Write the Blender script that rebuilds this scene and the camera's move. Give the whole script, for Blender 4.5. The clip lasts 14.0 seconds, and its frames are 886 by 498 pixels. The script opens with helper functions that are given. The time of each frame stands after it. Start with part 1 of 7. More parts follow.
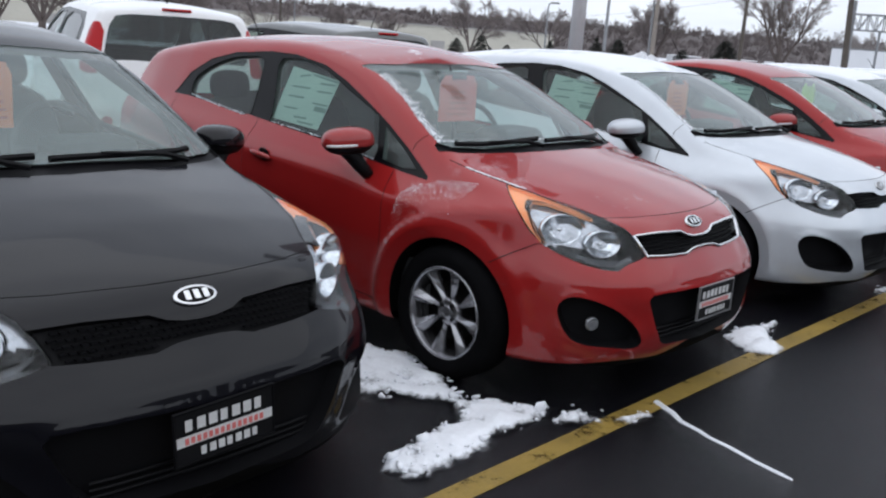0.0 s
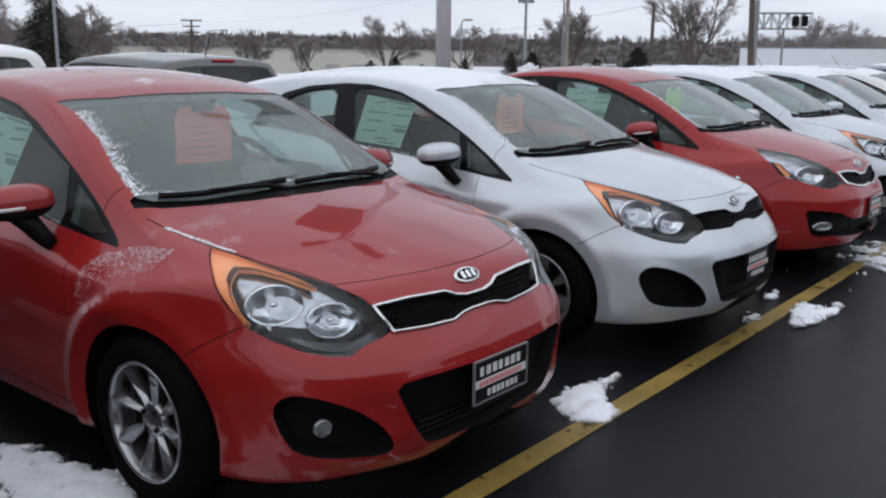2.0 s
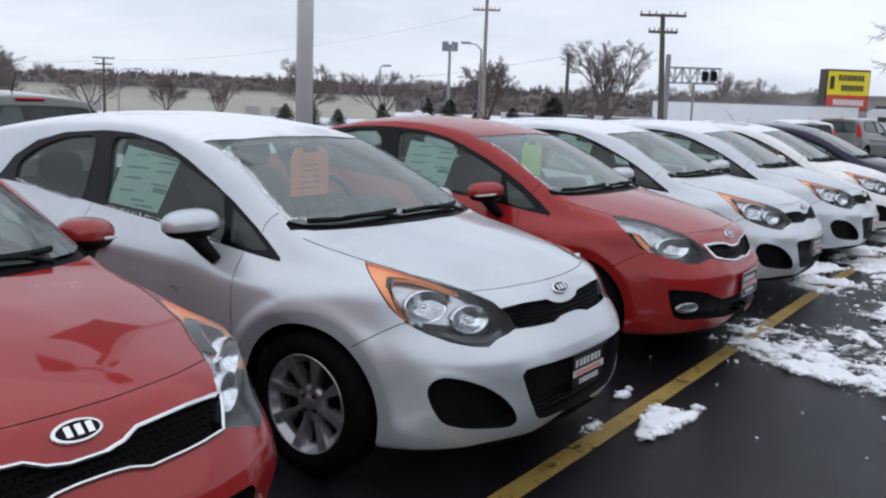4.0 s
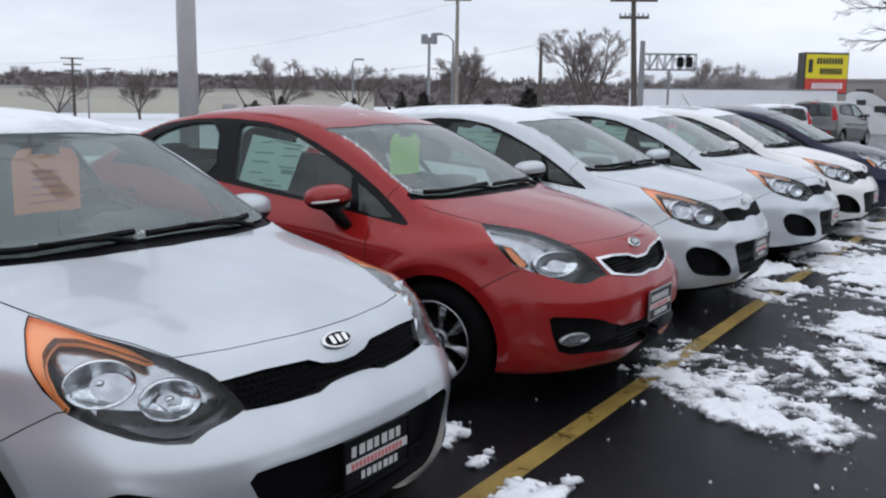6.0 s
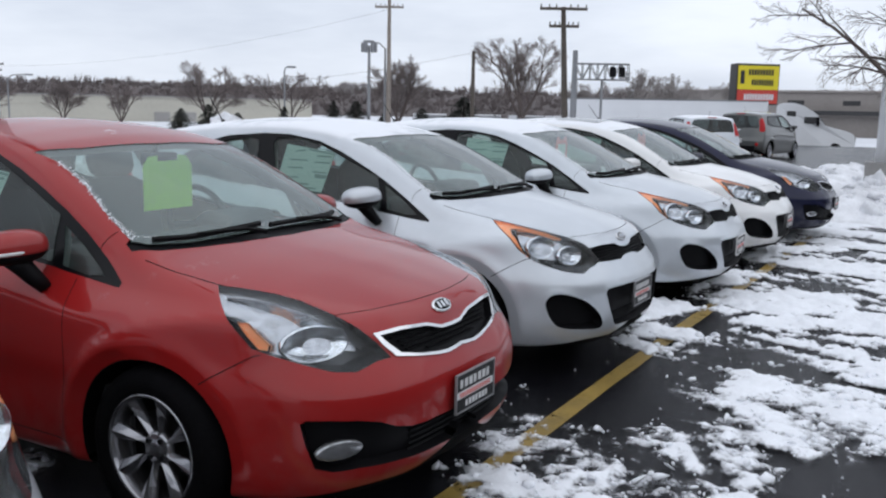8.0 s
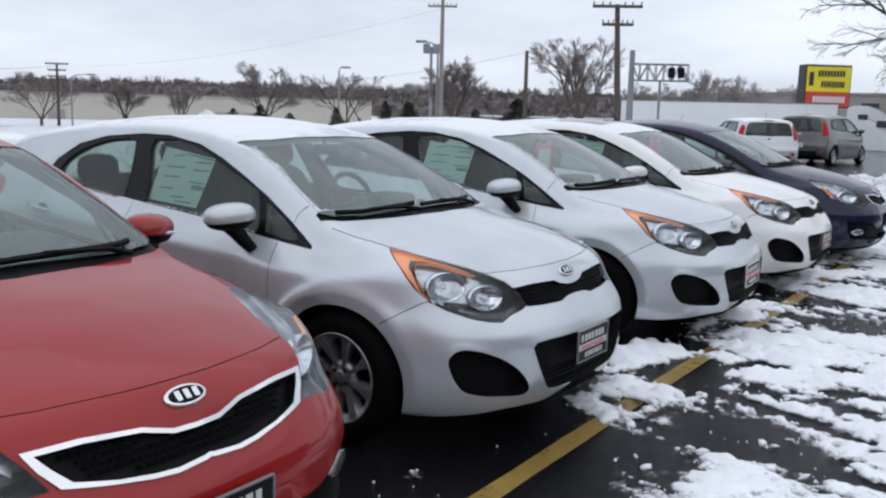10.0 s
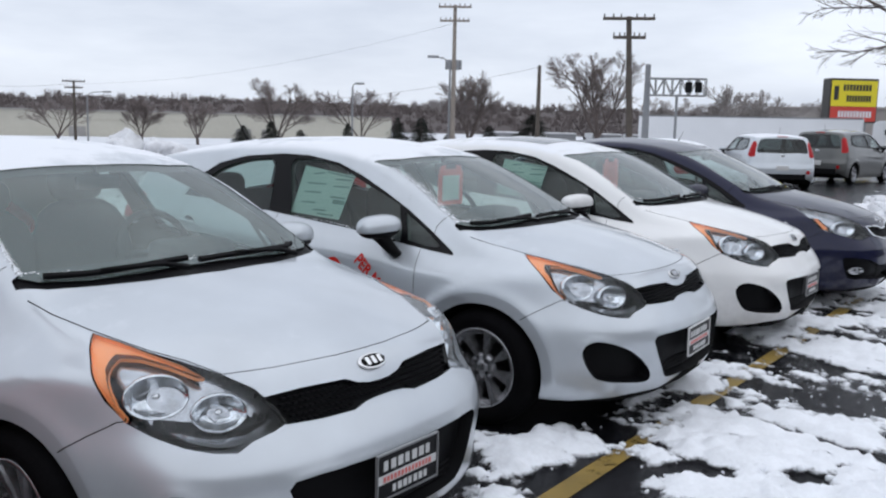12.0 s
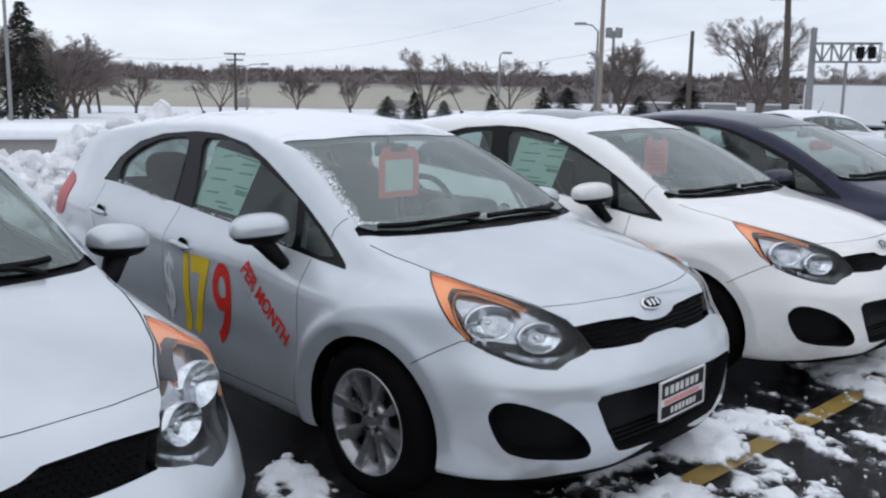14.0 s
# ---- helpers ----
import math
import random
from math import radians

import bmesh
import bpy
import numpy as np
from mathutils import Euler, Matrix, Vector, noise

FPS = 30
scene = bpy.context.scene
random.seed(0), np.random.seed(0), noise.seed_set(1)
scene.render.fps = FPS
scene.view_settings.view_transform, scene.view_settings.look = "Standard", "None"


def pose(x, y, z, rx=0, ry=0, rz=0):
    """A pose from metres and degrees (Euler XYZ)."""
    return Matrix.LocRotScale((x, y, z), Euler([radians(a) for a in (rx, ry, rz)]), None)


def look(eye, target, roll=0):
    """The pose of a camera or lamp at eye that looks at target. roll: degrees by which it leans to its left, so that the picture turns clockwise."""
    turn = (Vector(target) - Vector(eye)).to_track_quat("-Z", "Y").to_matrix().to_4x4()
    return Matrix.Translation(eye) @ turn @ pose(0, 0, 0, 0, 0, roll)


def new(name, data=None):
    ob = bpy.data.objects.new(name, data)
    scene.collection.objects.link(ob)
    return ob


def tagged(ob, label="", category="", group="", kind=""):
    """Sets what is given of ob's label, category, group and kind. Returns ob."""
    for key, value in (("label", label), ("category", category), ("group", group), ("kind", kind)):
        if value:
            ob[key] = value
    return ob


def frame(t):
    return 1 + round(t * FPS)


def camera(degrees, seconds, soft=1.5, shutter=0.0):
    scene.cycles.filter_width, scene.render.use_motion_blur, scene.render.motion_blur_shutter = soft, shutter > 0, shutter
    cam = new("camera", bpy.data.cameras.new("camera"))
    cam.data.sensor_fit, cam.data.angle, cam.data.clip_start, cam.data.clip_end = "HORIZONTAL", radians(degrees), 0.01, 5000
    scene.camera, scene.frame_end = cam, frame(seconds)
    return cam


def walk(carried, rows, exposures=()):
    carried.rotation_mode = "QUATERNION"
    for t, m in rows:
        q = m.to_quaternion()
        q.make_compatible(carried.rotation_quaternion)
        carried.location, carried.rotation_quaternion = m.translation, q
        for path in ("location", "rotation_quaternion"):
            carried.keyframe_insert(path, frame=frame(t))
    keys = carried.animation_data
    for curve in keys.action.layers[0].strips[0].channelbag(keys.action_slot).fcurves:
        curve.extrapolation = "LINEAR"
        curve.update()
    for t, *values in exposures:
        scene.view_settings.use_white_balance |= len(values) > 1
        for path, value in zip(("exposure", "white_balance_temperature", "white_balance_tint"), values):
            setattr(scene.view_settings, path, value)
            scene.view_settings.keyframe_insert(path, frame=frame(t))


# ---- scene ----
# ---------------------------------------------------------------- camera
cam = camera(52.05, 14.0, soft=2.2)
PATH = [
    (0, (0.0347, -1.8922, 1.5098), (1.4647, -0.5735, 1.0447), 4.19),
    (0.5, (0.3551, -1.9586, 1.5257), (1.7494, -0.5912, 1.0947), 3.59),
    (1, (0.6103, -1.9176, 1.5167), (2.0521, -0.6106, 1.0552), 1.88),
    (1.5, (0.9567, -1.8108, 1.5167), (2.4973, -0.6082, 1.0919), 0.66),
    (2, (1.2781, -1.8608, 1.5113), (2.8009, -0.6328, 1.0951), 0.68),
    (2.5, (1.5407, -1.8914, 1.5350), (3.0621, -0.6553, 1.1381), 1.71),
    (3, (1.8500, -1.7948, 1.5362), (3.4358, -0.6346, 1.1635), 2.27),
    (5.5, (3.6268, -1.7768, 1.5142), (5.2760, -0.6841, 1.2207), 1.72),
    (6, (3.9722, -1.7788, 1.4990), (5.6189, -0.6924, 1.1700), 0.84),
    (6.5, (4.3419, -1.7400, 1.5171), (6.0403, -0.7324, 1.2009), 1.98),
    (7, (4.7231, -1.7937, 1.5144), (6.3494, -0.6772, 1.1851), 1.58),
    (7.5, (5.0730, -1.8070, 1.5136), (6.6989, -0.6940, 1.1706), 1.62),
    (8, (5.4448, -1.7575, 1.5309), (7.1576, -0.7721, 1.2226), 1.15),
    (10.5, (7.3552, -1.8340, 1.5155), (8.9846, -0.7158, 1.2079), 1.46),
    (11, (7.7712, -1.7554, 1.5449), (9.4452, -0.7115, 1.2167), 2.17),
    (11.5, (8.1917, -1.8046, 1.5285), (9.8206, -0.6947, 1.1896), 0.69),
    (12, (8.5935, -1.8080, 1.5445), (10.2020, -0.6515, 1.2700), 1.25),
    (12.5, (9.0285, -1.7936, 1.5629), (10.6376, -0.6311, 1.3188), 1.90),
    (13, (9.4585, -1.8694, 1.5286), (10.9207, -0.5155, 1.3577), 2.64),
    (13.5, (9.8572, -1.9073, 1.5272), (11.2536, -0.5271, 1.1460), 0.60),
    (14, (10.2861, -1.8900, 1.5620), (11.6590, -0.4770, 1.2179), 1.03),
]
walk(cam, [(t, look(eye, target, roll)) for t, eye, target, roll in PATH], [(0, 0.22), (1, 0.16), (2, -0.06), (2.6, 0.03), (5, 0.0), (14, 0.0)])

# ---------------------------------------------------------------- sky and sun
world = bpy.data.worlds.new("world")
scene.world = world
world.use_nodes = True
wn, wl = world.node_tree.nodes, world.node_tree.links
sky = wn.new("ShaderNodeTexSky")
sky.sky_type, sky.sun_disc = "NISHITA", False
SUN_UP, SUN_ROUND = radians(69), radians(210)
sky.sun_elevation, sky.sun_rotation = SUN_UP, SUN_ROUND
wtc, wmap = wn.new("ShaderNodeTexCoord"), wn.new("ShaderNodeMapping")
wmap.inputs["Scale"].default_value = (1.0, 1.0, 4.5)
clouds, streaks = wn.new("ShaderNodeTexNoise"), wn.new("ShaderNodeMapRange")
clouds.inputs["Scale"].default_value, clouds.inputs["Detail"].default_value, clouds.inputs["Roughness"].default_value = 2.2, 6, 0.55
streaks.inputs["From Min"].default_value, streaks.inputs["From Max"].default_value = 0.32, 0.68
wl.new(wtc.outputs["Generated"], wmap.inputs["Vector"])
wl.new(wmap.outputs[0], clouds.inputs["Vector"])
wl.new(clouds.outputs["Fac"], streaks.inputs["Value"])
deck, cover = wn.new("ShaderNodeMix"), wn.new("ShaderNodeMix")
deck.data_type = cover.data_type = "RGBA"
CLOUD = 10.3
deck.inputs[6].default_value = (0.65 * CLOUD, 0.71 * CLOUD, 0.83 * CLOUD, 1)
deck.inputs[7].default_value = (0.93 * CLOUD, 0.99 * CLOUD, 1.10 * CLOUD, 1)
wl.new(streaks.outputs[0], deck.inputs[0])
cover.inputs[0].default_value = 0.93
wl.new(sky.outputs[0], cover.inputs[6])
wl.new(deck.outputs[2], cover.inputs[7])
wl.new(cover.outputs[2], wn["Background"].inputs["Color"])
wn["Background"].inputs["Strength"].default_value = 0.10
sun = new("sun", bpy.data.lights.new("sun", "SUN"))
sun.data.energy, sun.data.angle, sun.data.color = 0.8, radians(130), (1.0, 0.97, 0.93)
sun.matrix_world = look((-10, -17, 52), (0, 0, 0))

# ---------------------------------------------------------------- materials
def material(name, base, rough=0.5, metal=0.0, coat=0.0, vary=0.12, scale=8.0, fine=120.0, bump=0.0, bump_scale=60.0, emit=0.0, coat_rough=0.05, spec=0.5):
    """A procedural surface: base colour broken up at two scales, with roughness variation and an optional fine relief."""
    m = bpy.data.materials.new(name)
    m.use_nodes = True
    nt = m.node_tree
    n, l = nt.nodes, nt.links
    b = n["Principled BSDF"]
    tc = n.new("ShaderNodeTexCoord")
    big, small = n.new("ShaderNodeTexNoise"), n.new("ShaderNodeTexNoise")
    big.inputs["Scale"].default_value, big.inputs["Detail"].default_value = scale, 4
    small.inputs["Scale"].default_value, small.inputs["Detail"].default_value = fine, 2
    l.new(tc.outputs["Object"], big.inputs["Vector"])
    l.new(tc.outputs["Object"], small.inputs["Vector"])
    add = n.new("ShaderNodeMath")
    add.operation = "MULTIPLY_ADD"
    add.inputs[1].default_value = 0.5
    l.new(small.outputs["Fac"], add.inputs[0])
    l.new(big.outputs["Fac"], add.inputs[2])
    ramp = n.new("ShaderNodeMapRange")
    ramp.inputs["From Min"].default_value, ramp.inputs["From Max"].default_value = 0.45, 1.05
    ramp.inputs["To Min"].default_value, ramp.inputs["To Max"].default_value = 1 - vary, 1 + vary
    l.new(add.outputs[0], ramp.inputs["Value"])
    mul = n.new("ShaderNodeVectorMath")
    mul.operation = "SCALE"
    mul.inputs[0].default_value = base[:3]
    l.new(ramp.outputs[0], mul.inputs["Scale"])
    l.new(mul.outputs[0], b.inputs["Base Color"])
    b.inputs["Metallic"].default_value = metal
    b.inputs["Coat Weight"].default_value = coat
    b.inputs["Coat Roughness"].default_value = coat_rough
    b.inputs["Specular IOR Level"].default_value = spec
    rr = n.new("ShaderNodeMapRange")
    rr.inputs["To Min"].default_value, rr.inputs["To Max"].default_value = max(rough * 0.8, 0.02), min(rough * 1.2, 1.0)
    l.new(big.outputs["Fac"], rr.inputs["Value"])
    l.new(rr.outputs[0], b.inputs["Roughness"])
    if bump:
        tex = n.new("ShaderNodeTexNoise")
        tex.inputs["Scale"].default_value, tex.inputs["Detail"].default_value = bump_scale, 6
        l.new(tc.outputs["Object"], tex.inputs["Vector"])
        bp = n.new("ShaderNodeBump")
        bp.inputs["Strength"].default_value, bp.inputs["Distance"].default_value = min(bump, 1.0), 0.01
        l.new(tex.outputs["Fac"], bp.inputs["Height"])
        l.new(bp.outputs[0], b.inputs["Normal"])
    if emit:
        b.inputs["Emission Color"].default_value = (*base[:3], 1)
        b.inputs["Emission Strength"].default_value = emit
    return m


def paint(name, base, metal, rough, frost=0.5, flake=0.06, dirt=0.25, roof=0.0, coat=0.85):
    """Clear-coated car paint, with road film low on the flanks and a thin crust of frost on what faces the sky."""
    m = material(name, base, rough, metal, coat=coat, vary=flake, scale=3.0, fine=900.0, coat_rough=0.04, spec=0.08)
    nt = m.node_tree
    n, l = nt.nodes, nt.links
    b = n["Principled BSDF"]
    out = n["Material Output"]
    tc, geo = n.new("ShaderNodeTexCoord"), n.new("ShaderNodeNewGeometry")
    pos, nor = n.new("ShaderNodeSeparateXYZ"), n.new("ShaderNodeSeparateXYZ")
    l.new(tc.outputs["Object"], pos.inputs[0])
    l.new(geo.outputs["Normal"], nor.inputs[0])

    def ranged(src, lo, hi, a=0.0, c=1.0):
        r = n.new("ShaderNodeMapRange")
        r.interpolation_type = "SMOOTHSTEP"
        r.inputs["From Min"].default_value, r.inputs["From Max"].default_value = lo, hi
        r.inputs["To Min"].default_value, r.inputs["To Max"].default_value = a, c
        l.new(src, r.inputs["Value"])
        return r.outputs[0]

    def times(a, c):
        r = n.new("ShaderNodeMath")
        r.operation = "MULTIPLY"
        l.new(a, r.inputs[0])
        l.new(c, r.inputs[1])
        return r.outputs[0]

    def noisy(scale, detail, rough_=0.6):
        t = n.new("ShaderNodeTexNoise")
        t.inputs["Scale"].default_value, t.inputs["Detail"].default_value, t.inputs["Roughness"].default_value = scale, detail, rough_
        l.new(tc.outputs["Object"], t.inputs["Vector"])
        return t.outputs["Fac"]

    up = ranged(nor.outputs["Z"], 0.55, 0.95)
    patch = ranged(noisy(2.6, 8, 0.7), 0.66 - 0.26 * frost, 0.80 - 0.24 * frost)
    high = ranged(pos.outputs["Z"], 1.22, 1.36, 0.22, 1.0)
    mask = times(times(up, patch), high)
    if roof:
        lid = times(times(ranged(pos.outputs["Z"], 1.27, 1.33), ranged(nor.outputs["Z"], 0.6, 0.9)), ranged(noisy(1.6, 7, 0.6), 0.62 - 0.4 * roof, 0.72 - 0.3 * roof))
        mx = n.new("ShaderNodeMath")
        mx.operation = "MAXIMUM"
        l.new(mask, mx.inputs[0])
        l.new(lid, mx.inputs[1])
        mask = mx.outputs[0]
    snow = n.new("ShaderNodeBsdfPrincipled")
    snow.inputs["Base Color"].default_value = (0.82, 0.84, 0.88, 1)
    snow.inputs["Roughness"].default_value = 0.85
    bp = n.new("ShaderNodeBump")
    bp.inputs["Strength"].default_value, bp.inputs["Distance"].default_value = 0.5, 0.004
    l.new(noisy(90, 4), bp.inputs["Height"])
    l.new(bp.outputs[0], snow.inputs["Normal"])
    film = n.new("ShaderNodeBsdfPrincipled")
    film.inputs["Base Color"].default_value = (0.16, 0.155, 0.15, 1)
    film.inputs["Roughness"].default_value = 0.75
    low = times(ranged(pos.outputs["Z"], 0.62, 0.2, 0.0, dirt), ranged(noisy(5, 6), 0.35, 0.65))
    mixa, mixb = n.new("ShaderNodeMixShader"), n.new("ShaderNodeMixShader")
    l.new(low, mixa.inputs[0])
    l.new(b.outputs[0], mixa.inputs[1])
    l.new(film.outputs[0], mixa.inputs[2])
    l.new(mask, mixb.inputs[0])
    l.new(mixa.outputs[0], mixb.inputs[1])
    l.new(snow.outputs[0], mixb.inputs[2])
    l.new(mixb.outputs[0], out.inputs["Surface"])
    return m


def glass(name, tint, gloss=1.5, haze=0.0, frost=0.0):
    m = bpy.data.materials.new(name)
    m.use_nodes = True
    nt = m.node_tree
    n, l = nt.nodes, nt.links
    n.remove(n["Principled BSDF"])
    out = n["Material Output"]
    clear, shine, sky_veil = n.new("ShaderNodeBsdfTransparent"), n.new("ShaderNodeBsdfGlossy"), n.new("ShaderNodeBsdfDiffuse")
    clear.inputs["Color"].default_value = (*tint, 1)
    shine.inputs["Roughness"].default_value = 0.03
    # pale green diffuse layer, painted in for the sky mirrored in the glass
    sky_veil.inputs["Color"].default_value = (0.60, 0.71, 0.70, 1)
    tc, tex, rng = n.new("ShaderNodeTexCoord"), n.new("ShaderNodeTexNoise"), n.new("ShaderNodeMapRange")
    tex.inputs["Scale"].default_value, tex.inputs["Detail"].default_value, tex.inputs["Roughness"].default_value = 4.0, 9, 0.72
    l.new(tc.outputs["Object"], tex.inputs["Vector"])
    l.new(tex.outputs["Fac"], rng.inputs["Value"])
    rng.inputs["From Min"].default_value, rng.inputs["From Max"].default_value = 0.55, 0.75
    rng.inputs["To Min"].default_value, rng.inputs["To Max"].default_value = haze, max(frost, haze)
    film, lay, mix = n.new("ShaderNodeMixShader"), n.new("ShaderNodeLayerWeight"), n.new("ShaderNodeMixShader")
    lay.inputs["Blend"].default_value = 0.5
    steep, fres = n.new("ShaderNodeMath"), n.new("ShaderNodeMath")
    steep.operation, fres.operation = "POWER", "MULTIPLY_ADD"
    base = ((gloss - 1) / (gloss + 1)) ** 2
    l.new(lay.outputs["Facing"], steep.inputs[0])
    steep.inputs[1].default_value = 4.6
    l.new(steep.outputs[0], fres.inputs[0])
    fres.inputs[1].default_value, fres.inputs[2].default_value = 1 - base, base
    l.new(rng.outputs[0], film.inputs[0])
    l.new(clear.outputs[0], film.inputs[1])
    l.new(sky_veil.outputs[0], film.inputs[2])
    l.new(fres.outputs[0], mix.inputs[0])
    l.new(film.outputs[0], mix.inputs[1])
    l.new(shine.outputs[0], mix.inputs[2])
    l.new(mix.outputs[0], out.inputs["Surface"])
    return m


RED = paint("red paint", (0.29, 0.012, 0.012), 0.1, 0.34, 0.3, dirt=0.12, coat=0.9)
RED_B = paint("red paint clean", (0.29, 0.012, 0.012), 0.1, 0.34, 0.15, dirt=0.12, coat=0.7)
SILVER = paint("silver paint", (0.56, 0.595, 0.635), 0.42, 0.30, 0.34, 0.10, dirt=0.10, roof=0.78)
WHITE = paint("white paint", (0.80, 0.80, 0.80), 0.0, 0.35, 0.5, 0.02, roof=0.7)
BLACK = paint("black paint", (0.003, 0.003, 0.005), 0.0, 0.25, 0.0, dirt=0.03, coat=0.5)
NAVY = paint("dark blue paint", (0.009, 0.011, 0.036), 0.2, 0.3, 0.05, coat=0.6)
GREY = paint("grey paint", (0.12, 0.122, 0.12), 0.5, 0.35, 0.15)
GLASS = glass("window glass", (0.56, 0.66, 0.63), haze=0.03, frost=0.09)
# windscreen: frost patches over a stronger painted sky reflection
SHIELD = glass("windscreen glass", (0.74, 0.85, 0.82), haze=0.17, frost=0.28)
DARKGLASS = glass("privacy glass", (0.10, 0.12, 0.12), haze=0.02, frost=0.04)
LENS = glass("lamp lens", (0.94, 0.96, 0.97), gloss=1.35)
BLACKPLASTIC = material("black plastic", (0.006, 0.006, 0.007), 0.5, vary=0.2, spec=0.10)
GLOSSBLACK = material("gloss black trim", (0.004, 0.004, 0.005), 0.22, spec=0.14)
INTERIOR = material("dark interior cloth", (0.05, 0.052, 0.055), 0.85, vary=0.25, bump=0.3, bump_scale=300)
HEADLINER = material("grey headliner cloth", (0.22, 0.22, 0.21), 0.9)
RUBBER = material("tyre rubber", (0.0045, 0.0045, 0.005), 0.9, spec=0.03, vary=0.3, bump=0.3, bump_scale=90)
ALLOY = material("alloy wheel", (0.34, 0.34, 0.36), 0.22, 0.9, vary=0.12, scale=20)
COVER = material("painted wheel cover", (0.33, 0.33, 0.345), 0.25, 0.75, vary=0.15, scale=20)
# black of the arch liners, also painted on parts that lie in shade
WELL_SHADE = material("wheel well and shade black", (0.004, 0.004, 0.004), 0.9, spec=0.05)
CHROME = material("chrome", (0.75, 0.75, 0.76), 0.12, 1.0, vary=0.05)
BOWL = material("reflector bowl", (0.70, 0.72, 0.75), 0.10, 0.95, vary=0.25, scale=30, fine=90, bump=0.25, bump_scale=45)
PANEL = material("grey reflector panel", (0.50, 0.51, 0.54), 0.22, 0.85, vary=0.25, scale=24, fine=80, bump=0.15, bump_scale=30)
BEZEL = material("lamp bezel", (0.016, 0.017, 0.018), 0.25, 0.4, vary=0.4, scale=25)
BEZEL_PALE = material("grey lamp bezel", (0.065, 0.068, 0.072), 0.25, 0.4, vary=0.4, scale=25)
AMBER = material("amber reflector", (0.94, 0.34, 0.13), 0.3, vary=0.1)
REDLENS = material("red lamp lens", (0.42, 0.008, 0.012), 0.3, spec=0.25)
PAPER = material("price sheet paper", (0.62, 0.76, 0.70), 0.8, vary=0.05)
INK = material("grey print", (0.30, 0.40, 0.37), 0.8)
TAGRED = material("red hang tag", (0.80, 0.13, 0.10), 0.6, vary=0.08)
TAGORANGE = material("orange hang tag", (0.86, 0.22, 0.07), 0.6, vary=0.08)
TAGGREEN = material("lime hang tag", (0.36, 0.75, 0.06), 0.6, vary=0.08)
TAGINK = material("tag print", (0.55, 0.09, 0.06), 0.7)
PLATEWHITE = material("plate white", (0.62, 0.62, 0.62), 0.4)
FRAMEGREY = material("grey plate frame", (0.30, 0.30, 0.31), 0.3, 0.5)
PLATEBLACK = material("plate black", (0.008, 0.008, 0.009), 0.4, spec=0.2)
PLATEPINK = material("plate pale red print", (0.65, 0.16, 0.15), 0.5)
SEAM = material("panel gap", (0.006, 0.006, 0.006), 0.9)
LETTER_Y = material("yellow sticker film", (0.74, 0.52, 0.01), 0.4, vary=0.05)
LETTER_R = material("red sticker film", (0.62, 0.018, 0.010), 0.4, vary=0.05)
LETTER_W = material("white sticker film", (0.75, 0.76, 0.78), 0.4, vary=0.05)
FOGGLASS = material("fog lamp glass", (0.42, 0.43, 0.45), 0.16, 0.8, vary=0.35, scale=30)

# ---------------------------------------------------------------- helpers of this file
def part(name, data, mat, parent, label=""):
    """Link a bmesh, or a finished mesh, as one object under parent; the material sits on the object, so that meshes can be shared."""
    if isinstance(data, bmesh.types.BMesh):
        me = bpy.data.meshes.new(name)
        data.to_mesh(me)
        data.free()
        data = me
    if not data.materials:
        data.materials.append(mat)
    ob = new(name, data)
    ob.material_slots[0].link = "OBJECT"
    ob.material_slots[0].material = mat
    ob.parent = parent
    if label:
        ob["label"] = label
    return ob


def mesh_of(name, verts, faces, normals=None, smooth=True):
    me = bpy.data.meshes.new(name)
    me.from_pydata([tuple(map(float, v)) for v in verts], [], [tuple(map(int, f)) for f in faces])
    if smooth:
        me.polygons.foreach_set("use_smooth", [True] * len(me.polygons))
    me.validate()
    if normals is not None and len(me.vertices) == len(normals):
        me.normals_split_custom_set_from_vertices([tuple(map(float, v)) for v in normals])
    return me


def box(bm, x0, x1, y0, y1, z0, z1, bevel=0.0, m=None):
    r = bmesh.ops.create_cube(bm, size=1.0, matrix=Matrix.Translation(((x0 + x1) / 2, (y0 + y1) / 2, (z0 + z1) / 2)) @ Matrix.Diagonal((x1 - x0, y1 - y0, z1 - z0, 1)))
    vs = r["verts"]
    if bevel:
        es = {e for v in vs for e in v.link_edges}
        r = bmesh.ops.bevel(bm, geom=list(es), offset=bevel, segments=2, affect="EDGES", profile=0.5)
        vs = list({v for f in r["faces"] for v in f.verts} | {v for v in vs if v.is_valid})
    if m is not None:
        bmesh.ops.transform(bm, matrix=m, verts=vs)
    return vs


def tube(bm, points, radii, sides=8, caps=True):
    """A tapered tube along a line of points."""
    rings = []
    pts = [Vector(p) for p in points]
    if not hasattr(radii, "__len__"):
        radii = [radii] * len(pts)
    for i, p in enumerate(pts):
        d = (pts[min(i + 1, len(pts) - 1)] - pts[max(i - 1, 0)]).normalized()
        a = d.orthogonal().normalized() if i == 0 else (rings_a - rings_a.dot(d) * d).normalized()
        rings_a = a
        c = d.cross(a)
        rings.append([bm.verts.new(p + radii[i] * (math.cos(k * math.tau / sides) * a + math.sin(k * math.tau / sides) * c)) for k in range(sides)])
    for r0, r1 in zip(rings, rings[1:]):
        for k in range(sides):
            bm.faces.new((r0[k], r0[(k + 1) % sides], r1[(k + 1) % sides], r1[k]))
    if caps:
        bm.faces.new(rings[0][::-1])
        bm.faces.new(rings[-1])
    return rings


